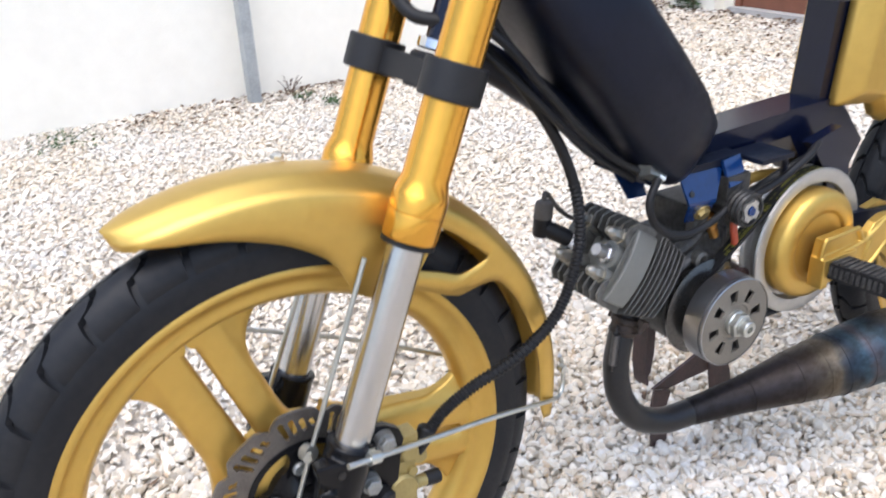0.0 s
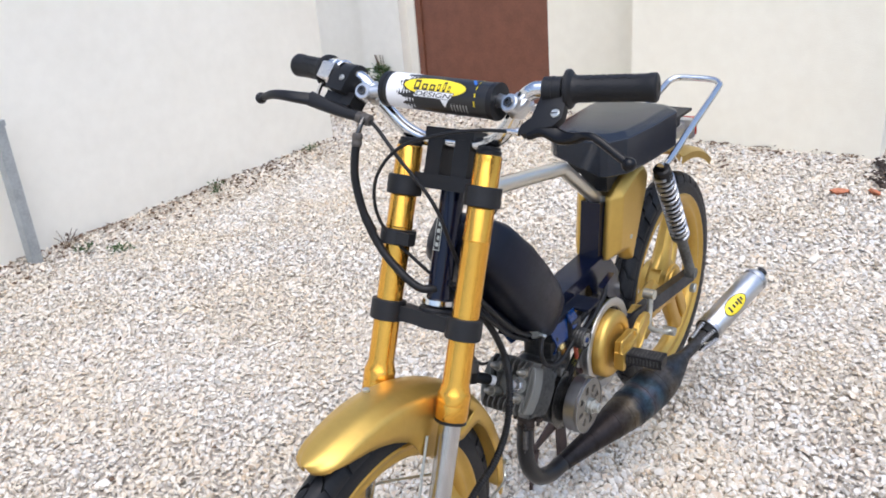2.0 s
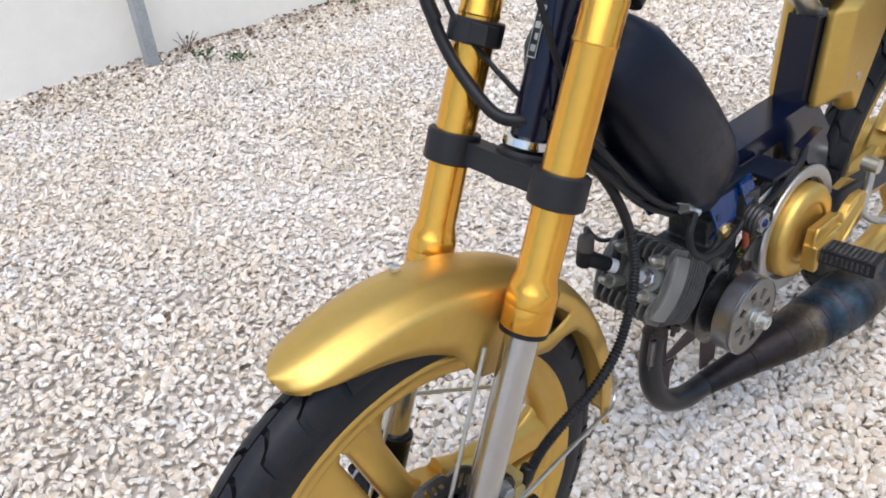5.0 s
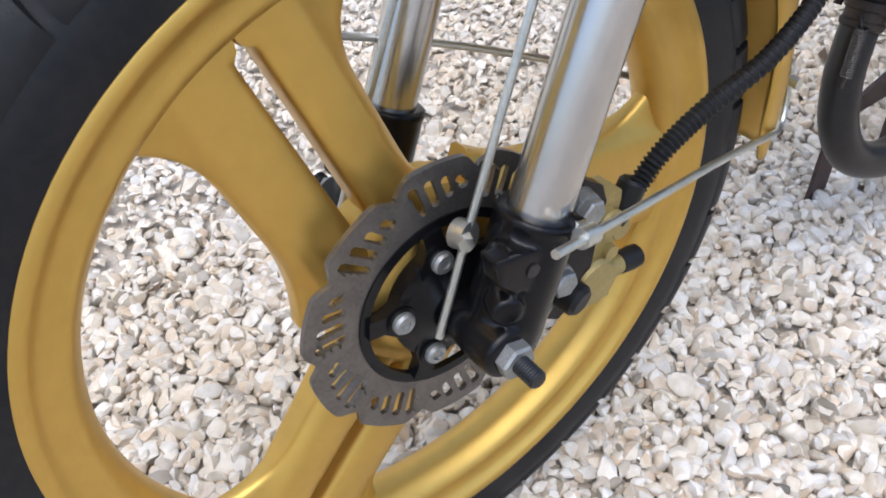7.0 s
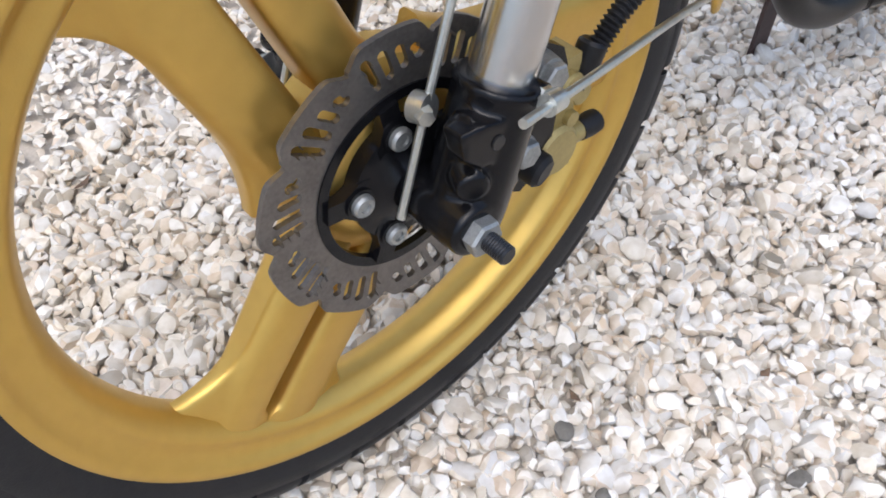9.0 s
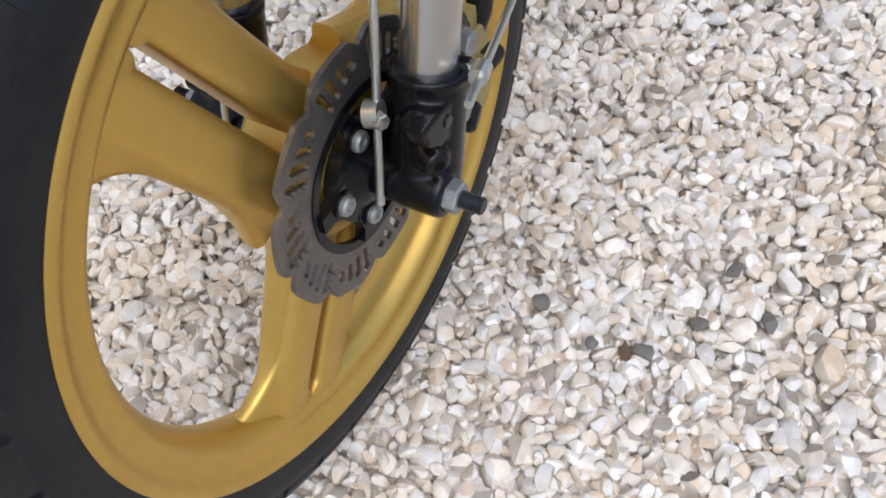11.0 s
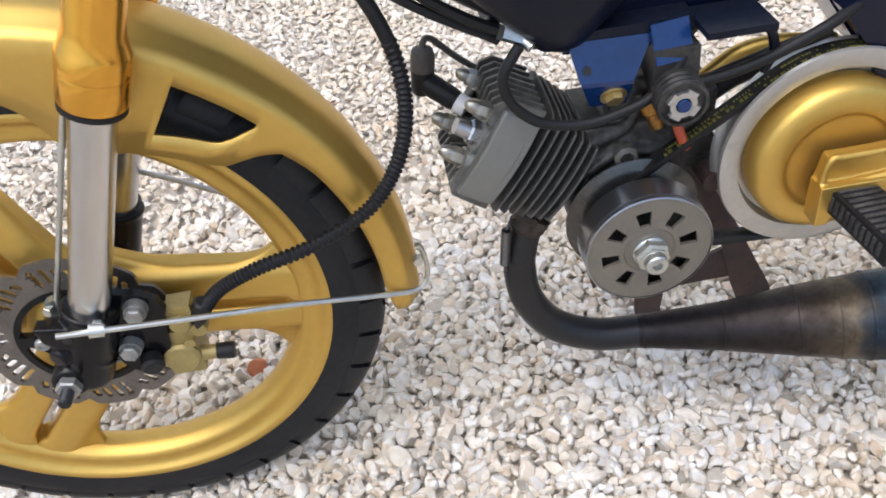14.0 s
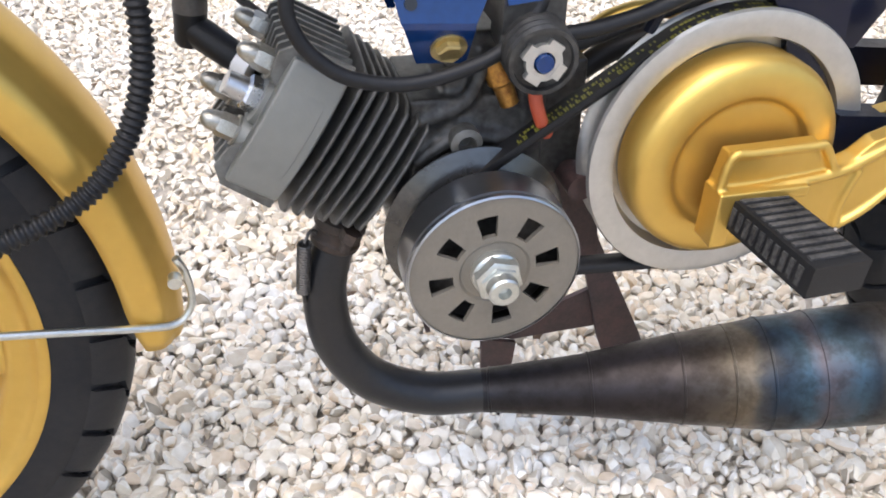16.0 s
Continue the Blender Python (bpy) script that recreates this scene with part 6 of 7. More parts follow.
    bm = bmesh.new()
    for k in range(4):
        a = math.pi / 2 * k + 0.6
        rounded(bm, (-0.0045, -0.002, 0.0075), (0.0045, 0.003, 0.0128), 0.0015, Matrix.Translation((0.530, -0.0815, 0.453)) @ Matrix.Rotation(a, 4, "Y"))
    hoop(bm, [(-0.002, 0.0062), (-0.002, 0.0105), (0.002, 0.0105), (0.002, 0.0062)], (0.530, -0.081, 0.453), 28)
    part("carburettor_cap", bm, PULLEY, carb, "pale notched plastic cap")
    bm = bmesh.new()
    turned(bm, [(0, 0.0060), (0.005, 0.0050)], (0.530, -0.080, 0.453), (0, -1, 0), 16)
    part("idle_screw", bm, BLUE, carb)
    for pts, r, mat, label in (
        ([(0.412, -0.056, 0.510), (0.398, -0.060, 0.490), (0.400, -0.062, 0.472), (0.411, -0.063, 0.456), (0.430, -0.064, 0.444), (0.463, -0.064, 0.439), (0.504, -0.063, 0.449), (0.526, -0.061, 0.466), (0.540, -0.057, 0.487)], 0.0043, HOSE, "black fuel hose"),
        ([(0.540, -0.066, 0.461), (0.567, -0.066, 0.464), (0.601, -0.066, 0.473), (0.6435, -0.064, 0.490), (0.675, -0.052, 0.500)], 0.0046, HOSE, "black rubber hose"),
        ([(0.541, -0.05, 0.45), (0.536, -0.056, 0.425), (0.540, -0.056, 0.408), (0.548, -0.05, 0.392)], 0.0042, material("red_wire", (0.40, 0.07, 0.03), 0.5), "short orange-red wire"),
        ([(0.560, 0.0, 0.412), (0.582, 0.0, 0.427), (0.607, 0.0, 0.443), (0.640, 0.0, 0.447), (0.69, 0.0, 0.44)], 0.0070, GOLD, "gold pipe behind the carburettor"),
        ([(0.545, -0.035, 0.440), (0.567, -0.035, 0.443), (0.612, -0.040, 0.460), (0.656, -0.050, 0.479)], 0.0056, HOSE, "black wiring sleeve"),
    ):
        bm = bmesh.new()
        tube(bm, pts, r, 12, 8)
        part("hose", bm, mat, moped, label)
    bm = bmesh.new()
    turned(bm, [(0, 0.018), (0.05, 0.018)], (0.555, 0.01, 0.475), (0.6, 0.2, 0.5), 20)
    part("intake_pipe", bm, HOSE, moped)
    bm = bmesh.new()
    turned(bm, [(-0.004, 0.0070), (0.004, 0.0085), (0.010, 0.0085), (0.012, 0.0065), (0.026, 0.0060)], (0.518, -0.034, 0.432), (0.35, -0.1, -0.9), 20)
    part("brass_union", bm, BRASS, carb, "tarnished brass fuel union")
    # plain dark tube added in place of the chain below the gold pipe
    bm = bmesh.new()
    tube(bm, [(0.556, -0.004, 0.398), (0.580, -0.004, 0.408), (0.606, -0.004, 0.423), (0.640, -0.004, 0.430), (0.69, -0.004, 0.424)], lambda s: 0.0075 + 0.001 * s, 12, 8)
    part("chain_stand_in", bm, HOSE, moped, "plain black tube in place of the chain under the gold pipe")
    # variator
    o = Vector((0.5045, -0.059, 0.328))
    bm = bmesh.new()
    turned(bm, [(-0.012, 0.020), (-0.0105, 0.0592), (-0.0075, 0.0598), (-0.002, 0.048), (0.006, 0.028), (0.016, 0.026)], o, (0, -1, 0), 64)
    dark = part("drive_cheek", bm, DARKSTEEL, moped, "dark steel pulley cheek")
    bm = bmesh.new()
    turned(bm, [(0.006, 0.026), (0.0115, 0.0528), (0.0125, 0.0545), (0.0350, 0.0545), (0.0354, 0.0525), (0.0368, 0.0525), (0.0372, 0.0542), (0.0398, 0.0542), (0.0405, 0.0530)], o, (0, -1, 0), 64, caps=False)
    vario = part("variator", bm, DRUM, moped, "round steel variator drum")
    bm = bmesh.new()
    n, radii = 96, [0.0140, 0.0208, 0.0224, 0.0260, 0.0408, 0.0530]
    grid = [[bm.verts.new((r * math.cos(2 * math.pi * i / n), 0, r * math.sin(2 * math.pi * i / n))) for r in radii] for i in range(n)]
    for i in range(n):
        j = (i + 1) % n
        for k in range(5):
            if k == 3 and i % 12 < 5:
                continue
            bm.faces.new((grid[i][k], grid[i][k + 1], grid[j][k + 1], grid[j][k]))
    bmesh.ops.recalc_face_normals(bm, faces=bm.faces)
    for q_ in bm.verts:
        if q_.co.length < 0.0215:
            q_.co.y = 0.0016
    bmesh.ops.solidify(bm, geom=bm.faces[:], thickness=0.0034)
    bmesh.ops.translate(bm, vec=o + Vector((0, -0.0395, 0)), verts=bm.verts)
    part("fan_plate", bm, FANPLATE, vario, "grey plate with eight slots", smooth=30)
    bm = bmesh.new()
    turned(bm, [(0.020, 0.050), (0.021, 0.0)], o, (0, -1, 0), 32, caps=False)
    part("drum_inside", bm, OILY, vario)
    bm = bmesh.new()
    turned(bm, [(0.036, 0.0150), (0.0425, 0.0150), (0.0435, 0.0140)], o, (0, -1, 0), 32)
    hexnut(bm, tuple(o + Vector((0, -0.043, 0))), (0, -1, 0), 0.0150, 0.008)
    hexnut(bm, tuple(o + Vector((0, -0.050, 0))), (0, -1, 0), 0.0120, 0.004)
    turned(bm, [(0.052, 0.0100), (0.0600, 0.0096), (0.0612, 0.0085), (0.0612, 0.0042), (0.0560, 0.0036)], o, (0, -1, 0), 24)
    part("variator_nut", bm, ZINC, vario, "bright plated centre nut")
    # big driven pulley and hub
    q = Vector((0.667, -0.049, 0.3725))
    bm = bmesh.new()
    turned(bm, [(-0.012, 0.092), (-0.010, 0.093), (-0.007, 0.090), (-0.005, 0.082), (0.006, 0.082), (0.009, 0.092), (0.012, 0.0945), (0.0145, 0.0935), (0.0155, 0.089), (0.0135, 0.0775), (0.0030, 0.0745), (0.0020, 0.060), (0.002, 0.02)], q, (0, -1, 0), 80)
    pulley = part("driven_pulley", bm, PULLEY, moped, "pale alloy belt pulley")
    bm = bmesh.new()
    turned(bm, [(0.004, 0.070), (0.021, 0.070), (0.026, 0.0685), (0.0295, 0.0650), (0.0313, 0.0600), (0.0318, 0.0530), (0.0315, 0.0475), (0.0307, 0.0455), (0.0292, 0.0440), (0.0284, 0.0425), (0.0284, 0.0400), (0.0288, 0.0300), (0.0284, 0.010)], q, (0, -1, 0), 64)
    part("pulley_hub", bm, GOLD, pulley, "gold painted hub cover")
    # belt
    bm = bmesh.new()
    o2, q2, r1, r2 = Vector((0.5045, 0, 0.328)), Vector((0.667, 0, 0.3725)), 0.036, 0.0900
    dvec = q2 - o2
    dist, base_a = dvec.length, math.atan2(dvec.z, dvec.x)
    off = math.acos((r1 - r2) / dist)
    loop = []
    for k in range(25):
        a = base_a + off + (2 * math.pi - 2 * off) * k / 24
        loop.append((o2, r1, a))
    for k in range(41):
        a = base_a - off + (2 * off) * k / 40
        loop.append((q2, r2, a))
    rings = []
    for cc, r, a in loop:
        rings.append([bm.verts.new((cc.x + rr * math.cos(a), yy, cc.z + rr * math.sin(a))) for yy, rr in ((-0.0600, r), (-0.0592, r + 0.003), (-0.0448, r + 0.003), (-0.0440, r), (-0.0465, r - 0.004), (-0.0575, r - 0.004))])
    nn = len(rings)
    for k in range(nn):
        a, b = rings[k], rings[(k + 1) % nn]
        for i in range(6):
            bm.faces.new((a[i], a[(i + 1) % 6], b[(i + 1) % 6], b[i]))
    belt = part("drive_belt", bm, HOSE, moped, "black drive belt with yellow print", smooth=60)
    a0 = base_a + off
    p0 = Vector((o2.x + (r1 + 0.0031) * math.cos(a0), 0, o2.z + (r1 + 0.0031) * math.sin(a0)))
    p1 = Vector((q2.x + (r2 + 0.0031) * math.cos(a0), 0, q2.z + (r2 + 0.0031) * math.sin(a0)))
    rng = random.Random(77)
    run_up = (p1 - p0).length

    def on_belt(d):
        """The belt's outer face at a distance along it: a point, the way on and the way out."""
        if d < run_up:
            return p0.lerp(p1, d / run_up), p1 - p0, Vector((math.cos(a0), 0, math.sin(a0)))
        g = a0 - (d - run_up) / (r2 + 0.0031)
        out = Vector((math.cos(g), 0, math.sin(g)))
        return Vector((q2.x, 0, q2.z)) + out * (r2 + 0.0031), Vector((math.sin(g), 0, -math.cos(g))), out

    def belt_bar(d, length, y0, y1):
        at, way, out = on_belt(d)
        bm = bmesh.new()
        box(bm, (0, 0, 0), (length, y1 - y0, 0.0003), frame_of(tuple(at + Vector((0, y1, 0))), way, out) @ Matrix.Rotation(math.pi, 4, "X") @ Matrix.Translation((0, 0, -0.0003)))
        part("print_bar", bm, BELTPRINT, belt)

    d = run_up * 0.34
    while d < run_up * 0.86:
        if rng.random() > 0.12:
            belt_bar(d, 0.0013, -0.0580, -0.0538)
            belt_bar(d + 0.0017, 0.0009, -0.0580, -0.0560 if rng.random() < 0.5 else -0.0540)
        d += 0.0042
    for y0 in (-0.0520, -0.0585):
        d = run_up * (0.36 if y0 > -0.055 else 0.92)
        while d < run_up + 0.115:
            if rng.random() > 0.22:
                belt_bar(d, rng.choice((0.0010, 0.0016, 0.0022)), y0, y0 + 0.0022)
            d += 0.0029
    # crank arm, bracket and foot peg
    bm = bmesh.new()
    prism(bm, [(0.641, 0.338), (0.642, 0.366), (0.647, 0.392), (0.708, 0.393), (0.721, 0.374), (0.735, 0.380), (0.746, 0.390), (0.765, 0.396), (0.790, 0.394), (0.803, 0.382), (0.790, 0.366), (0.766, 0.350), (0.744, 0.330), (0.733, 0.327), (0.712, 0.340), (0.700, 0.332), (0.655, 0.328)], -0.098, -0.086)
    tube(bm, [(0.643, -0.100, 0.366), (0.647, -0.100, 0.391), (0.660, -0.100, 0.3925), (0.700, -0.100, 0.393), (0.709, -0.100, 0.392), (0.721, -0.100, 0.373)], 0.0032, 10, 4)
    tube(bm, [(0.642, -0.101, 0.365), (0.680, -0.101, 0.368), (0.722, -0.100, 0.372), (0.746, -0.098, 0.380), (0.768, -0.097, 0.392)], 0.0036, 10, 4)
    tube(bm, [(0.734, -0.099, 0.330), (0.734, -0.099, 0.350), (0.740, -0.099, 0.372)], 0.0028, 10, 4)
    tube(bm, [(0.736, -0.099, 0.330), (0.752, -0.099, 0.339), (0.770, -0.098, 0.354), (0.794, -0.097, 0.371)], 0.0030, 10, 4)
    rounded(bm, (0.640, -0.108, 0.332), (0.652, -0.088, 0.366), 0.003)
    rounded(bm, (0.640, -0.108, 0.362), (0.700, -0.088, 0.370), 0.003)
    fuse(part("peg_bracket", bm, GOLD, moped, "gold painted cast peg bracket with raised ribs"), 0.0011, 3)
    bm = bmesh.new()
    m = frame_of((0.669, -0.103, 0.3545), (0.10, -1, 0.01), (0.06, 0, 1))
    rounded(bm, (-0.004, -0.0200, -0.0102), (0.076, 0.0190, 0.0098), 0.0045, m, 3)
    peg = part("foot_peg", bm, HOSE, moped, "ribbed black rubber foot peg")
    for k in range(10):
        bm = bmesh.new()
        for z0 in (-0.0112, 0.0092):
            rounded(bm, (0.004 + 0.0068 * k, -0.0170, z0), (0.0076 + 0.0068 * k, 0.0165, z0 + 0.002), 0.0008, m, 1)
        for y0 in (-0.0210, 0.0180):
            rounded(bm, (0.004 + 0.0068 * k, y0, -0.0065), (0.0076 + 0.0068 * k, y0 + 0.002, 0.0060), 0.0008, m, 1)
        part("rib", bm, WORNRUBBER, peg)
    # stand: two flat legs splaying out to the far side, with a cross plate between them
    def splayed(outline, name, parent, label=""):
        b3 = bmesh.new()
        prism(b3, outline, -0.0022, 0.0022)
        bevel(b3, 0.0008, 1)
        for q_ in b3.verts:
            q_.co.y += 0.02 + 0.2 * (0.32 - q_.co.z) + (0.005 if name == "cross_plate" else 0.0)
        return part(name, b3, BROWN, parent, label)

    stand = splayed([(0.586, 0.322), (0.607, 0.319), (0.609, 0.294), (0.639, 0.236), (0.656, 0.202), (0.707, 0.102), (0.753, -0.012), (0.711, -0.012), (0.661, 0.112), (0.632, 0.203), (0.604, 0.274)], "stand", moped, "rusty brown pressed-steel stand")
    splayed([(0.547, 0.130), (0.581, 0.119), (0.581, 0.087), (0.611, -0.012), (0.580, -0.012), (0.551, 0.086)], "stand_leg", stand)
    bm = bmesh.new()
    prism(bm, [(0.482, 0.300), (0.518, 0.300), (0.517, 0.215), (0.513, 0.186), (0.505, 0.176), (0.495, 0.176), (0.487, 0.186), (0.482, 0.215)], 0.034, 0.038)
    prism(bm, [(0.482, 0.300), (0.486, 0.300), (0.486, 0.215), (0.491, 0.186), (0.487, 0.186), (0.482, 0.215)], 0.014, 0.034)
    bevel(bm, 0.0012, 1)
    part("engine_bracket", bm, BROWN, stand, "rusty brown channel behind the exhaust header")
    splayed([(0.643, 0.176), (0.621, 0.165), (0.582, 0.146), (0.547, 0.130), (0.581, 0.119), (0.621, 0.121), (0.662, 0.122)], "cross_plate", stand)
    bm = bmesh.new()
    prism(bm, [(0.555, 0.372), (0.588, 0.374), (0.604, 0.345), (0.618, 0.268), (0.620, 0.240), (0.600, 0.243), (0.584, 0.300), (0.560, 0.330)], 0.0, 0.006)
    bevel(bm, 0.001, 1)
    part("stand_bracket", bm, BROWN, stand)
    bm = bmesh.new()
    turned(bm, [(0, 0.009), (0.12, 0.009)], (0.578, -0.045, 0.345), (0, 1, 0), 16)
    part("stand_pivot", bm, BROWN, stand)


engine()


def exhaust():
    bm = bmesh.new()
    tube(bm, [(0.428, -0.008, 0.332), (0.422, -0.008, 0.314), (0.413, -0.010, 0.290), (0.4075, -0.012, 0.258), (0.413, -0.016, 0.216), (0.437, -0.020, 0.179), (0.478, -0.024, 0.158), (0.5245, -0.027, 0.154)], lambda s: 0.0146 + 0.0028 * s, 28, 8)
    pipe = part("exhaust_header", bm, RAWPIPE, moped, "dark steel exhaust header")
    bm = bmesh.new()
    turned(bm, [(-0.012, 0.0150), (-0.010, 0.0178), (-0.004, 0.0180), (-0.002, 0.0160), (0.004, 0.0160), (0.006, 0.0176), (0.010, 0.0170), (0.012, 0.0150)], (0.4205, -0.009, 0.311), (-0.35, -0.05, -1), 28)
    part("header_clamp", bm, RUSTY, pipe, "rusty brown header clamp")
    bm = bmesh.new()
    pts = [Vector((0.3965, -0.022, 0.312)) + Vector((-0.004, 0, -0.040)) * (k / 150) + 0.0042 * Vector((math.cos(k * 0.8), math.sin(k * 0.8), 0)) for k in range(151)]
    tube(bm, [tuple(p_) for p_ in pts], 0.0011, 6, smooth=False)
    tube(bm, [(0.3965, -0.022, 0.312), (0.402, -0.016, 0.318), (0.408, -0.014, 0.312)], 0.0012, 6, 3)
    tube(bm, [(0.3925, -0.022, 0.272), (0.394, -0.020, 0.262), (0.398, -0.018, 0.256)], 0.0012, 6, 3)
    part("spring", bm, DARKWIRE, pipe)
    for y in (-0.034, 0.016):
        bm = bmesh.new()
        hexnut(bm, (0.4275, y, 0.3250), (-0.45, 0, -0.9), 0.0072, 0.008)
        turned(bm, [(0.008, 0.0038), (0.016, 0.0034)], (0.4275, y, 0.3250), (-0.45, 0, -0.9), 12)
        part("header_nut", bm, RUSTY, pipe, "rusty exhaust stud nut")
    a, b = Vector((0.5245, -0.027, 0.154)), Vector((1.062, -0.135, 0.224))
    cone = [(0.0, 0.0176), (0.004, 0.0186), (0.006, 0.0178), (0.08, 0.0245), (0.083, 0.0251), (0.15, 0.0350), (0.210, 0.0425), (0.214, 0.0434), (0.250, 0.0452), (0.253, 0.0458), (0.300, 0.0466), (0.304, 0.0460), (0.330, 0.0440), (0.360, 0.0375), (0.40, 0.0260), (0.432, 0.0165), (0.442, 0.0140), (0.60, 0.0135)]
    spine = smooth_path([a, (0.60, -0.048, 0.164), (0.66, -0.063, 0.172), (0.73, -0.081, 0.181), (0.80, -0.097, 0.191), (0.87, -0.111, 0.201), (0.94, -0.121, 0.210), (1.00, -0.129, 0.217), b], 14)
    run = [0.0]
    for p0, p1 in zip(spine, spine[1:]):
        run.append(run[-1] + (p1 - p0).length)
    bm = bmesh.new()
    tube(bm, spine, lambda s: lerp_list(cone, run[round(s * (len(spine) - 1))]), 56, smooth=False)
    chamber = part("expansion_chamber", bm, HEAT, pipe, "heat-coloured steel expansion chamber")
    for s0 in (0.004, 0.083, 0.150, 0.190, 0.214, 0.253, 0.304):
        k = min(range(len(run)), key=lambda i: abs(run[i] - s0))
        r0 = lerp_list(cone, run[k])
        bm = bmesh.new()
        turned(bm, [(-0.0014, r0 - 0.001), (-0.0008, r0 + 0.0006), (0.0008, r0 + 0.0006), (0.0014, r0 - 0.001)], spine[k], spine[k + 1] - spine[k], 56)
        part("weld_seam", bm, HEAT, pipe)
    sil = Vector((1.262, -0.1905, 0.296)) - b
    u, L = sil.normalized(), sil.length
    bm = bmesh.new()
    turned(bm, [(-0.010, 0.0165), (-0.008, 0.024), (0.0, 0.029), (0.003, 0.0308), (L - 0.012, 0.0308), (L - 0.008, 0.0298), (L, 0.026), (L + 0.001, 0.014)], b, u, 48)
    can = part("silencer", bm, ALU, pipe, "brushed aluminium silencer")
    for s0 in (0.004, L - 0.020):
        bm = bmesh.new()
        turned(bm, [(s0, 0.0305), (s0, 0.0318), (s0 + 0.010, 0.0318), (s0 + 0.010, 0.0305)], b, u, 48)
        part("band", bm, STEEL, can)
    bm = bmesh.new()
    turned(bm, [(0, 0.013), (0.022, 0.013), (0.022, 0.010), (0.004, 0.010)], b + u * L, u, 28)
    part("tailpipe", bm, RAWPIPE, can)
    bm = bmesh.new()
    turned(bm, [(-0.014, 0.0215), (-0.013, 0.0235), (-0.006, 0.0265), (0.0, 0.0312), (0.009, 0.0314), (0.010, 0.0300)], b, u, 40)
    turned(bm, [(-0.050, 0.0172), (-0.049, 0.0205), (-0.040, 0.0205), (-0.039, 0.0172)], b, u, 32)
    part("joint_clamp", bm, BLACK, can, "black clamp at the silencer joint")
    for g in (0.6, 1.7, 2.7, 4.8):
        bm = bmesh.new()
        s1 = u.orthogonal().normalized()
        s2 = u.cross(s1)
        r = s1 * math.cos(g) + s2 * math.sin(g)
        pts = [b - u * 0.052 + u * 0.050 * k / 60 + r * (0.0225 + 0.006 * k / 60) + 0.0046 * (s1 * math.cos(k * 0.9) + s2 * math.sin(k * 0.9)) for k in range(61)]
        tube(bm, [tuple(p_) for p_ in pts], 0.0017, 6, smooth=False)
        part("spring", bm, STEEL, can)
    # oval label on the outer side
    up = Vector((-0.05, -0.70, 0.72))
    up = (up - u * up.dot(u)).normalized()
    side = u.cross(up)

    def patch(s_lo, s_hi, g_lo, g_hi, lift, oval, n=36):
        bm = bmesh.new()
        vs = {}

        def vert(i, k):
            if (i, k) not in vs:
                g = radians(g_lo + (g_hi - g_lo) * k / n)
                vs[(i, k)] = bm.verts.new(b + u * (s_lo + (s_hi - s_lo) * i / n) + (0.0308 + lift) * (up * math.cos(g) + side * math.sin(g)))
            return vs[(i, k)]

        for i in range(n):
            for k in range(n):
                if not oval or ((i + 0.5) / n * 2 - 1) ** 2 + ((k + 0.5) / n * 2 - 1) ** 2 < 1:
                    bm.faces.new((vert(i, k), vert(i + 1, k), vert(i + 1, k + 1), vert(i, k + 1)))
        return bm

    part("label_rim", patch(0.052, 0.132, -37, 37, 0.0004, True), INK, can)
    part("label", patch(0.055, 0.129, -33, 33, 0.0008, True), YELLOW, can, "yellow oval label")
    for s0, g0, g1 in ((0.068, -15, 17), (0.082, -9, 9), (0.094, -9, 9), (0.104, -12, 18), (0.113, -9, 9)):
        part("print_bar", patch(s0, s0 + 0.006, g0, g1, 0.0012, False, 6), INK, can)


exhaust()


# ---- things in the yard ----
def fence_post():
    p = thing("fence_post", (0.80, 2.50, 0), "leaning galvanised steel post at the foot of the wall", "post")
    m = frame_of((0.805, 2.50, -0.02), (1, 0.1, 0), (-0.045, 0.0, 1))
    bm = bmesh.new()
    rounded(bm, (-0.022, -0.020, 0.0), (0.022, 0.020, 0.585), 0.005, m)
    part("post", bm, GALV, p)
    bm = bmesh.new()
    rounded(bm, (-0.026, -0.024, 0.583), (0.026, 0.024, 0.605), 0.004, m)
    rounded(bm, (-0.052, -0.010, 0.572), (-0.024, 0.010, 0.600), 0.004, m)
    part("cap", bm, GALV, p, "bent galvanised cap")


fence_post()


def leaf_mesh(bm, at, size, rng, up=0.6):
    d = Vector((rng.uniform(-1, 1), rng.uniform(-1, 1), rng.uniform(-0.1, up))).normalized()
    s = d.cross(Vector((rng.uniform(-1, 1), rng.uniform(-1, 1), 1))).normalized()
    n = d.cross(s) * size * 0.15
    p = Vector(at)
    v = [bm.verts.new(q) for q in (p, p + d * size * 0.5 + s * size * 0.28 + n, p + d * size, p + d * size * 0.5 - s * size * 0.28 + n, p + d * size * 0.5)]
    for f in ((0, 1, 4), (1, 2, 4), (2, 3, 4), (3, 0, 4)):
        bm.faces.new([v[i] for i in f])


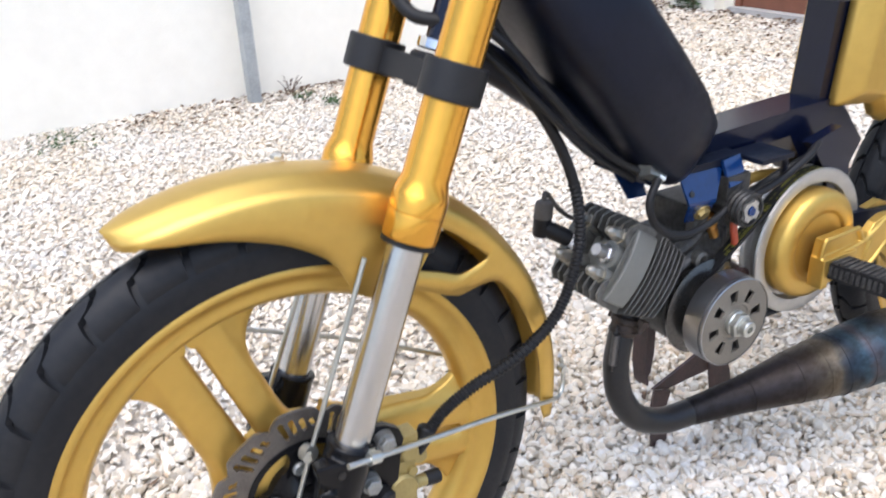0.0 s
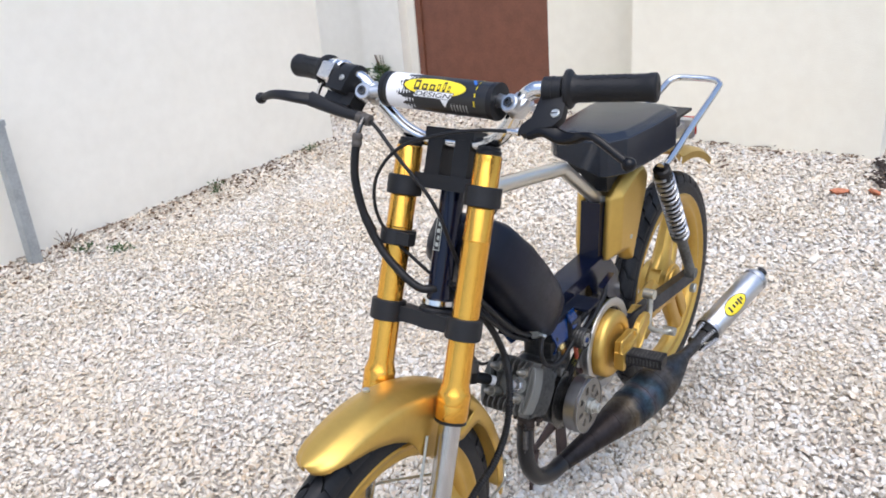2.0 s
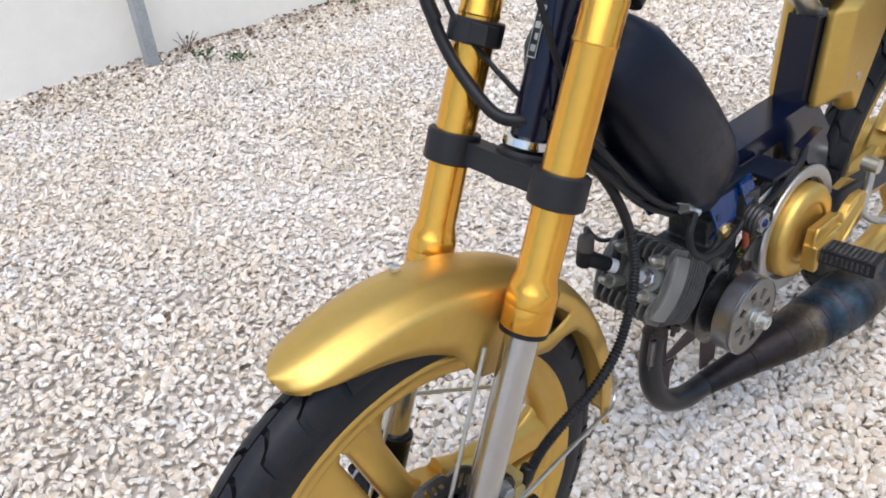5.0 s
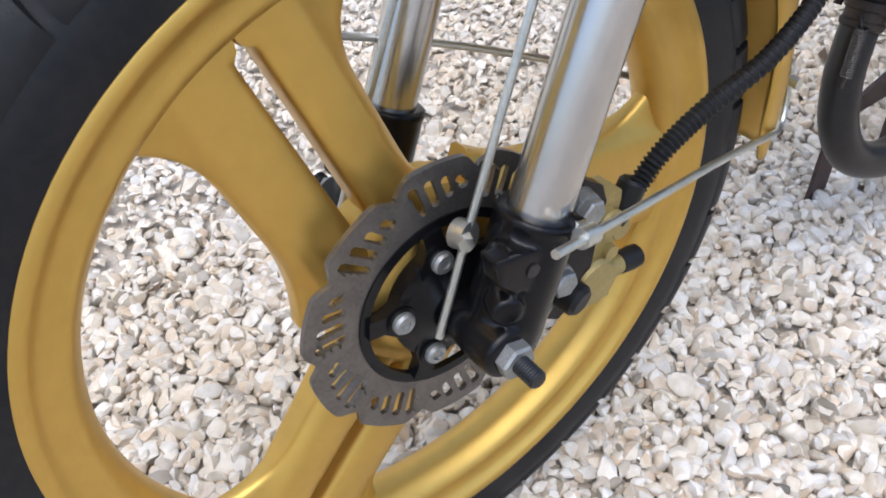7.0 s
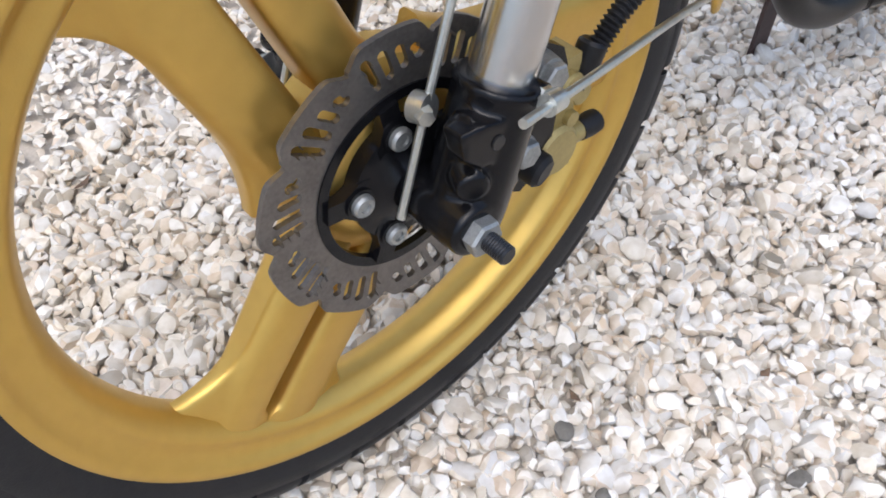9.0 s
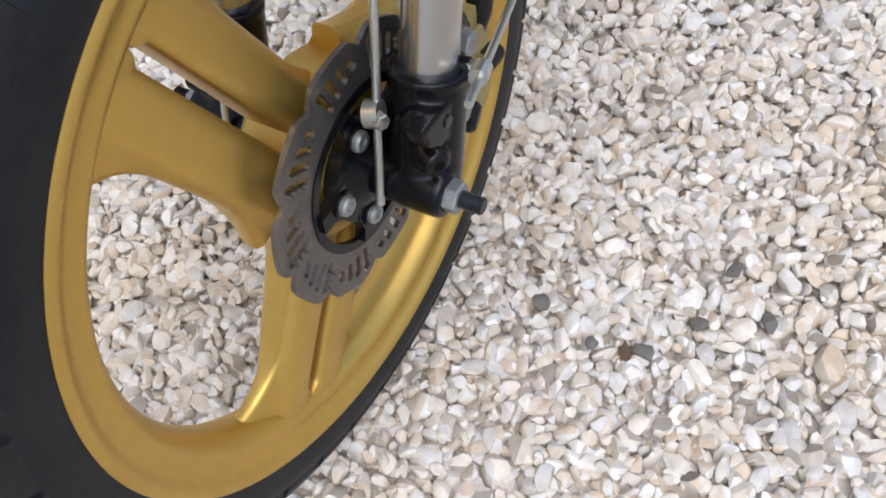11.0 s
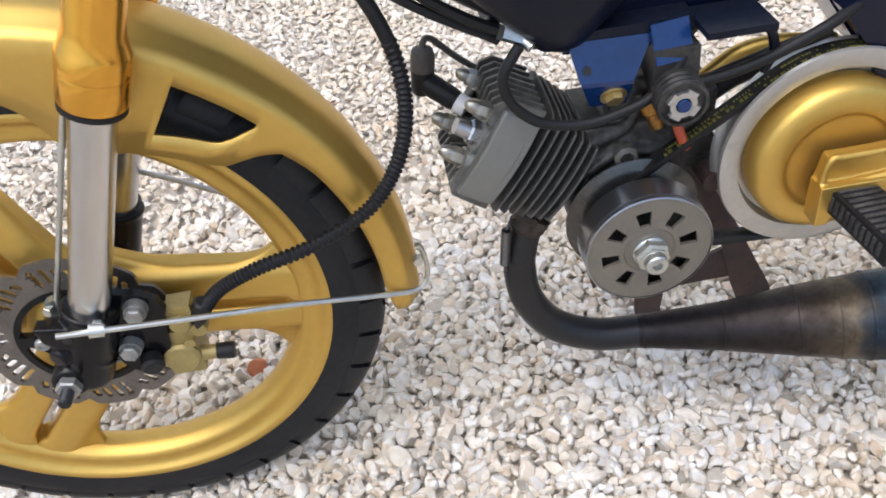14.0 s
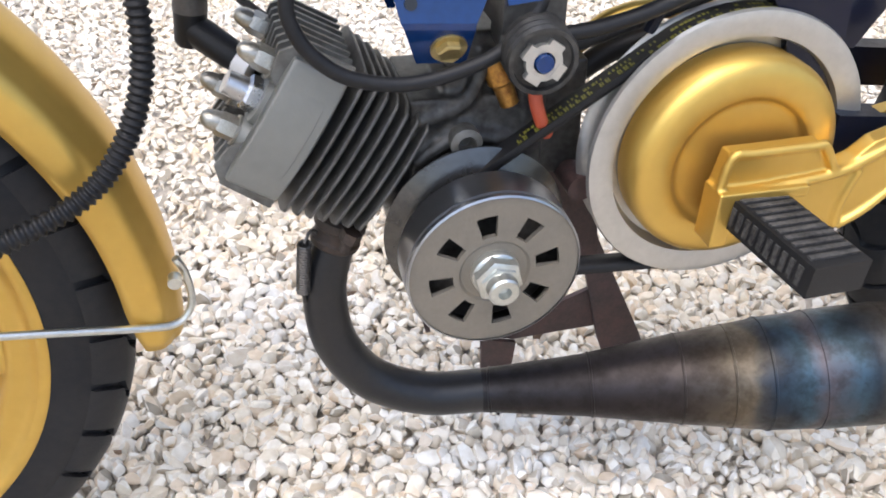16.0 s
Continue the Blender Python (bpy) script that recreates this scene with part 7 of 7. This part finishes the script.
def weed(x, y, spread, height, count, seed, mat=LEAF, label="low green weed growing out of the gravel", name="weed"):
    rng = random.Random(seed)
    w = thing(name, (x, y, 0), label, "plant", "weeds in the gravel")
    bm = bmesh.new()
    for k in range(count):
        a, r = rng.uniform(0, 6.28), spread * rng.random() ** 0.7
        leaf_mesh(bm, (x + r * math.cos(a), y + r * math.sin(a), rng.uniform(0.0, height) * (1 - 0.6 * r / spread)), rng.uniform(0.010, 0.022), rng, 0.9)
    part("leaves", bm, mat, w, smooth=0)
    bm = bmesh.new()
    for k in range(7):
        a = rng.uniform(0, 6.28)
        tube(bm, [(x, y, -0.01), (x + spread * 0.4 * math.cos(a), y + spread * 0.4 * math.sin(a), height * 0.6), (x + spread * 0.8 * math.cos(a), y + spread * 0.8 * math.sin(a), height)], 0.0014, 5, 2)
    part("stems", bm, mat, w, smooth=0)


weed(0.96, 2.52, 0.07, 0.07, 40, 1, DEADLEAF, "dry brown weed beside the post")
weed(1.04, 2.27, 0.05, 0.035, 50, 2)
weed(0.10, 2.42, 0.16, 0.02, 70, 3)
weed(1.75, 2.50, 0.05, 0.05, 30, 4)
weed(0.98, 2.42, 0.05, 0.03, 40, 6)
weed(2.45, 2.54, 0.05, 0.04, 24, 8)


def creeper():
    rng = random.Random(9)
    c = thing("creeper", (3.53, 2.93, 0), "green creeper climbing the white pilaster by the door", "plant")
    bm = bmesh.new()
    for k in range(220):
        z = rng.uniform(0.0, 0.24)
        w = 0.09 * (1.1 - z * 1.6)
        leaf_mesh(bm, (3.535 - 0.03 * rng.random(), 2.90 + rng.uniform(-w, w), z), rng.uniform(0.025, 0.05), rng, 0.5)
    part("leaves", bm, LEAF, c, smooth=0)
    bm = bmesh.new()
    for k in range(5):
        tube(bm, [(3.54, 2.90 + rng.uniform(-0.05, 0.05), -0.01), (3.54, 2.90 + rng.uniform(-0.06, 0.06), 0.14), (3.545, 2.90 + rng.uniform(-0.05, 0.05), 0.30)], 0.003, 6, 3)
    part("stems", bm, DEADLEAF, c)


creeper()


def litter(x0, x1, y0, y1, count, seed, edge):
    """Fallen leaves and bits of bark, thicker towards one edge."""
    rng = random.Random(seed)
    bm = bmesh.new()
    for k in range(count):
        f = rng.random() ** 1.8
        x = rng.uniform(x0, x1)
        y = y1 - (y1 - y0) * f if edge == "y1" else rng.uniform(y0, y1)
        if edge == "x1":
            x = x1 - (x1 - x0) * f
        leaf_mesh(bm, (x, y, rng.uniform(0.002, 0.012)), rng.uniform(0.012, 0.032), rng, 0.25)
    return tagged(part("leaf_litter", bm, DEADLEAF, smooth=0), "dry brown leaf litter lying on the gravel", "leaves", kind="stuff")


litter(0.3, 2.72, 2.30, 2.59, 800, 21, "y1")
litter(2.72, 3.60, 1.5, 3.2, 900, 22, "x1")
litter(2.9, 3.32, -0.1, 1.5, 320, 23, "x1")
litter(2.5, 3.1, -0.9, -0.1, 120, 24, "")
litter(-0.3, 2.6, -0.8, 2.2, 90, 25, "")

# dark planting bed past the house corner
gravel("mulch", 2.2, 4.35, -1.9, -0.13, 0.018, 0.0140, False, 31, [(3.32, 4.2, -0.14, 0.0)], 0.005, MULCH, (0.25, 0.6), "dark brown bark mulch in a planting bed", "mulch", only=BED, ragged=0.06)


def lump(name, at, size, mat, seed, label, category, group=""):
    rng = random.Random(seed)
    bm = bmesh.new()
    bmesh.ops.create_icosphere(bm, subdivisions=2, radius=1)
    for _ in range(9):
        d = Vector((rng.gauss(0, 1), rng.gauss(0, 1), rng.gauss(0, 1))).normalized()
        cut = rng.uniform(0.4, 0.75)
        for q in bm.verts:
            over = q.co.dot(d) - cut
            if over > 0:
                q.co -= d * over * 0.92
    m = Matrix.Translation(at) @ Matrix.Rotation(rng.uniform(0, 6), 4, "Z") @ Matrix.Rotation(rng.uniform(-0.3, 0.3), 4, "X") @ Matrix.Diagonal((*size, 1))
    bmesh.ops.transform(bm, matrix=m, verts=bm.verts)
    tagged(part(name, bm, mat, smooth=30), label, category, group)


for k, (x, y, s) in enumerate(((2.776, -0.085, 0.050), (2.822, -0.205, 0.040))):
    lump("terracotta_shard", (x, y, 0.014), (s, s * 0.7, s * 0.4), TERRA, 40 + k, "broken orange terracotta shard lying on the ground", "shard", "terracotta shards")
lump("terracotta_shard", (0.082, 0.157, 0.013), (0.019, 0.016, 0.014), TERRA, 44, "small orange terracotta chip in the gravel", "shard", "terracotta shards")
lump("terracotta_shard", (1.72, -0.62, 0.004), (0.016, 0.012, 0.008), TERRA, 45, "small orange terracotta chip in the gravel", "shard", "terracotta shards")
for k, (x, y, s) in enumerate(((3.86, -0.205, 0.062), (3.54, -0.195, 0.050), (3.70, -0.215, 0.040), (3.99, -0.42, 0.10), (3.45, -0.62, 0.025), (3.30, -0.40, 0.022))):
    lump("rock", (x, y, s * 0.3), (s, s * 0.7, s * 0.6), ROCK, 50 + k, "rough pale rock edging the planting bed", "rock", "rocks round the bed")
lump("rag", (3.74, -0.585, 0.018), (0.11, 0.05, 0.035), material("pale_cloth", (0.62, 0.63, 0.62), 0.9, 0.0, 0.2, 30, 0.6, 120), 58, "crumpled pale grey rag lying on the mulch", "rag")
for k, (x, y, s) in enumerate(((0.067, -0.205, 0.0125), (0.0715, -0.106, 0.0115), (0.134, -0.294, 0.012), (0.111, -0.238, 0.0105), (0.170, -0.252, 0.011), (0.057, -0.165, 0.009), (0.237, -0.144, 0.009))):
    lump("pebble", (x, y, 0.004), (s, s * 0.85, s * 0.6), material("grey_pebble", (0.17, 0.16, 0.14), 0.7, 0.0, 0.3, 80, 0.3, 300), 60 + k, "smooth grey-brown pebble among white gravel", "pebble", "dark pebbles")


def bollard():
    b = thing("concrete_block", (3.99, -0.20, 0), "short pale concrete block by the house corner", "block")
    bm = bmesh.new()
    rounded(bm, (3.945, -0.245, -0.02), (4.035, -0.155, 0.125), 0.010, None, 2)
    part("block", bm, ROCK, b)
    bm = bmesh.new()
    rounded(bm, (3.955, -0.235, 0.1245), (4.025, -0.165, 0.140), 0.004, None, 2)
    part("cap", bm, CONCRETE, b)


def flower_pots():
    p = thing("flower_pot", (3.95, -0.315, 0), "green plastic flower pot on the gravel", "flower pot", "flower pots")
    bm = bmesh.new()
    turned(bm, [(-0.004, 0.036), (0.050, 0.046), (0.052, 0.050), (0.060, 0.050), (0.060, 0.045), (0.010, 0.036)], (3.95, -0.325, 0.0), (0, 0, 1), 24)
    part("pot", bm, POTGREEN, p)
    p = thing("flower_pot", (3.94, -0.29, 0), "orange terracotta pot lying on a green pot", "flower pot", "flower pots")
    bm = bmesh.new()
    turned(bm, [(0.0, 0.024), (0.062, 0.036), (0.064, 0.040), (0.078, 0.040), (0.078, 0.034), (0.010, 0.022)], (3.945, -0.345, 0.090), (0.1, 1, 0.12), 24)
    part("pot", bm, TERRA, p)


def downpipe():
    d = thing("downpipe", (4.13, -0.19, 0), "pale grey rainwater pipe at the house corner", "pipe")
    bm = bmesh.new()
    turned(bm, [(-0.02, 0.034), (2.5, 0.034)], (4.13, -0.185, 0.0), (0, 0, 1), 24)
    part("pipe", bm, GALV, d)
    for z in (0.35, 1.5):
        bm = bmesh.new()
        turned(bm, [(z, 0.034), (z, 0.039), (z + 0.03, 0.039), (z + 0.03, 0.034)], (4.13, -0.185, 0.0), (0, 0, 1), 24)
        rounded(bm, (4.06, -0.200, z + 0.002), (4.13, -0.138, z + 0.028), 0.002)
        part("bracket", bm, GALV, d)


bollard()
flower_pots()
downpipe()
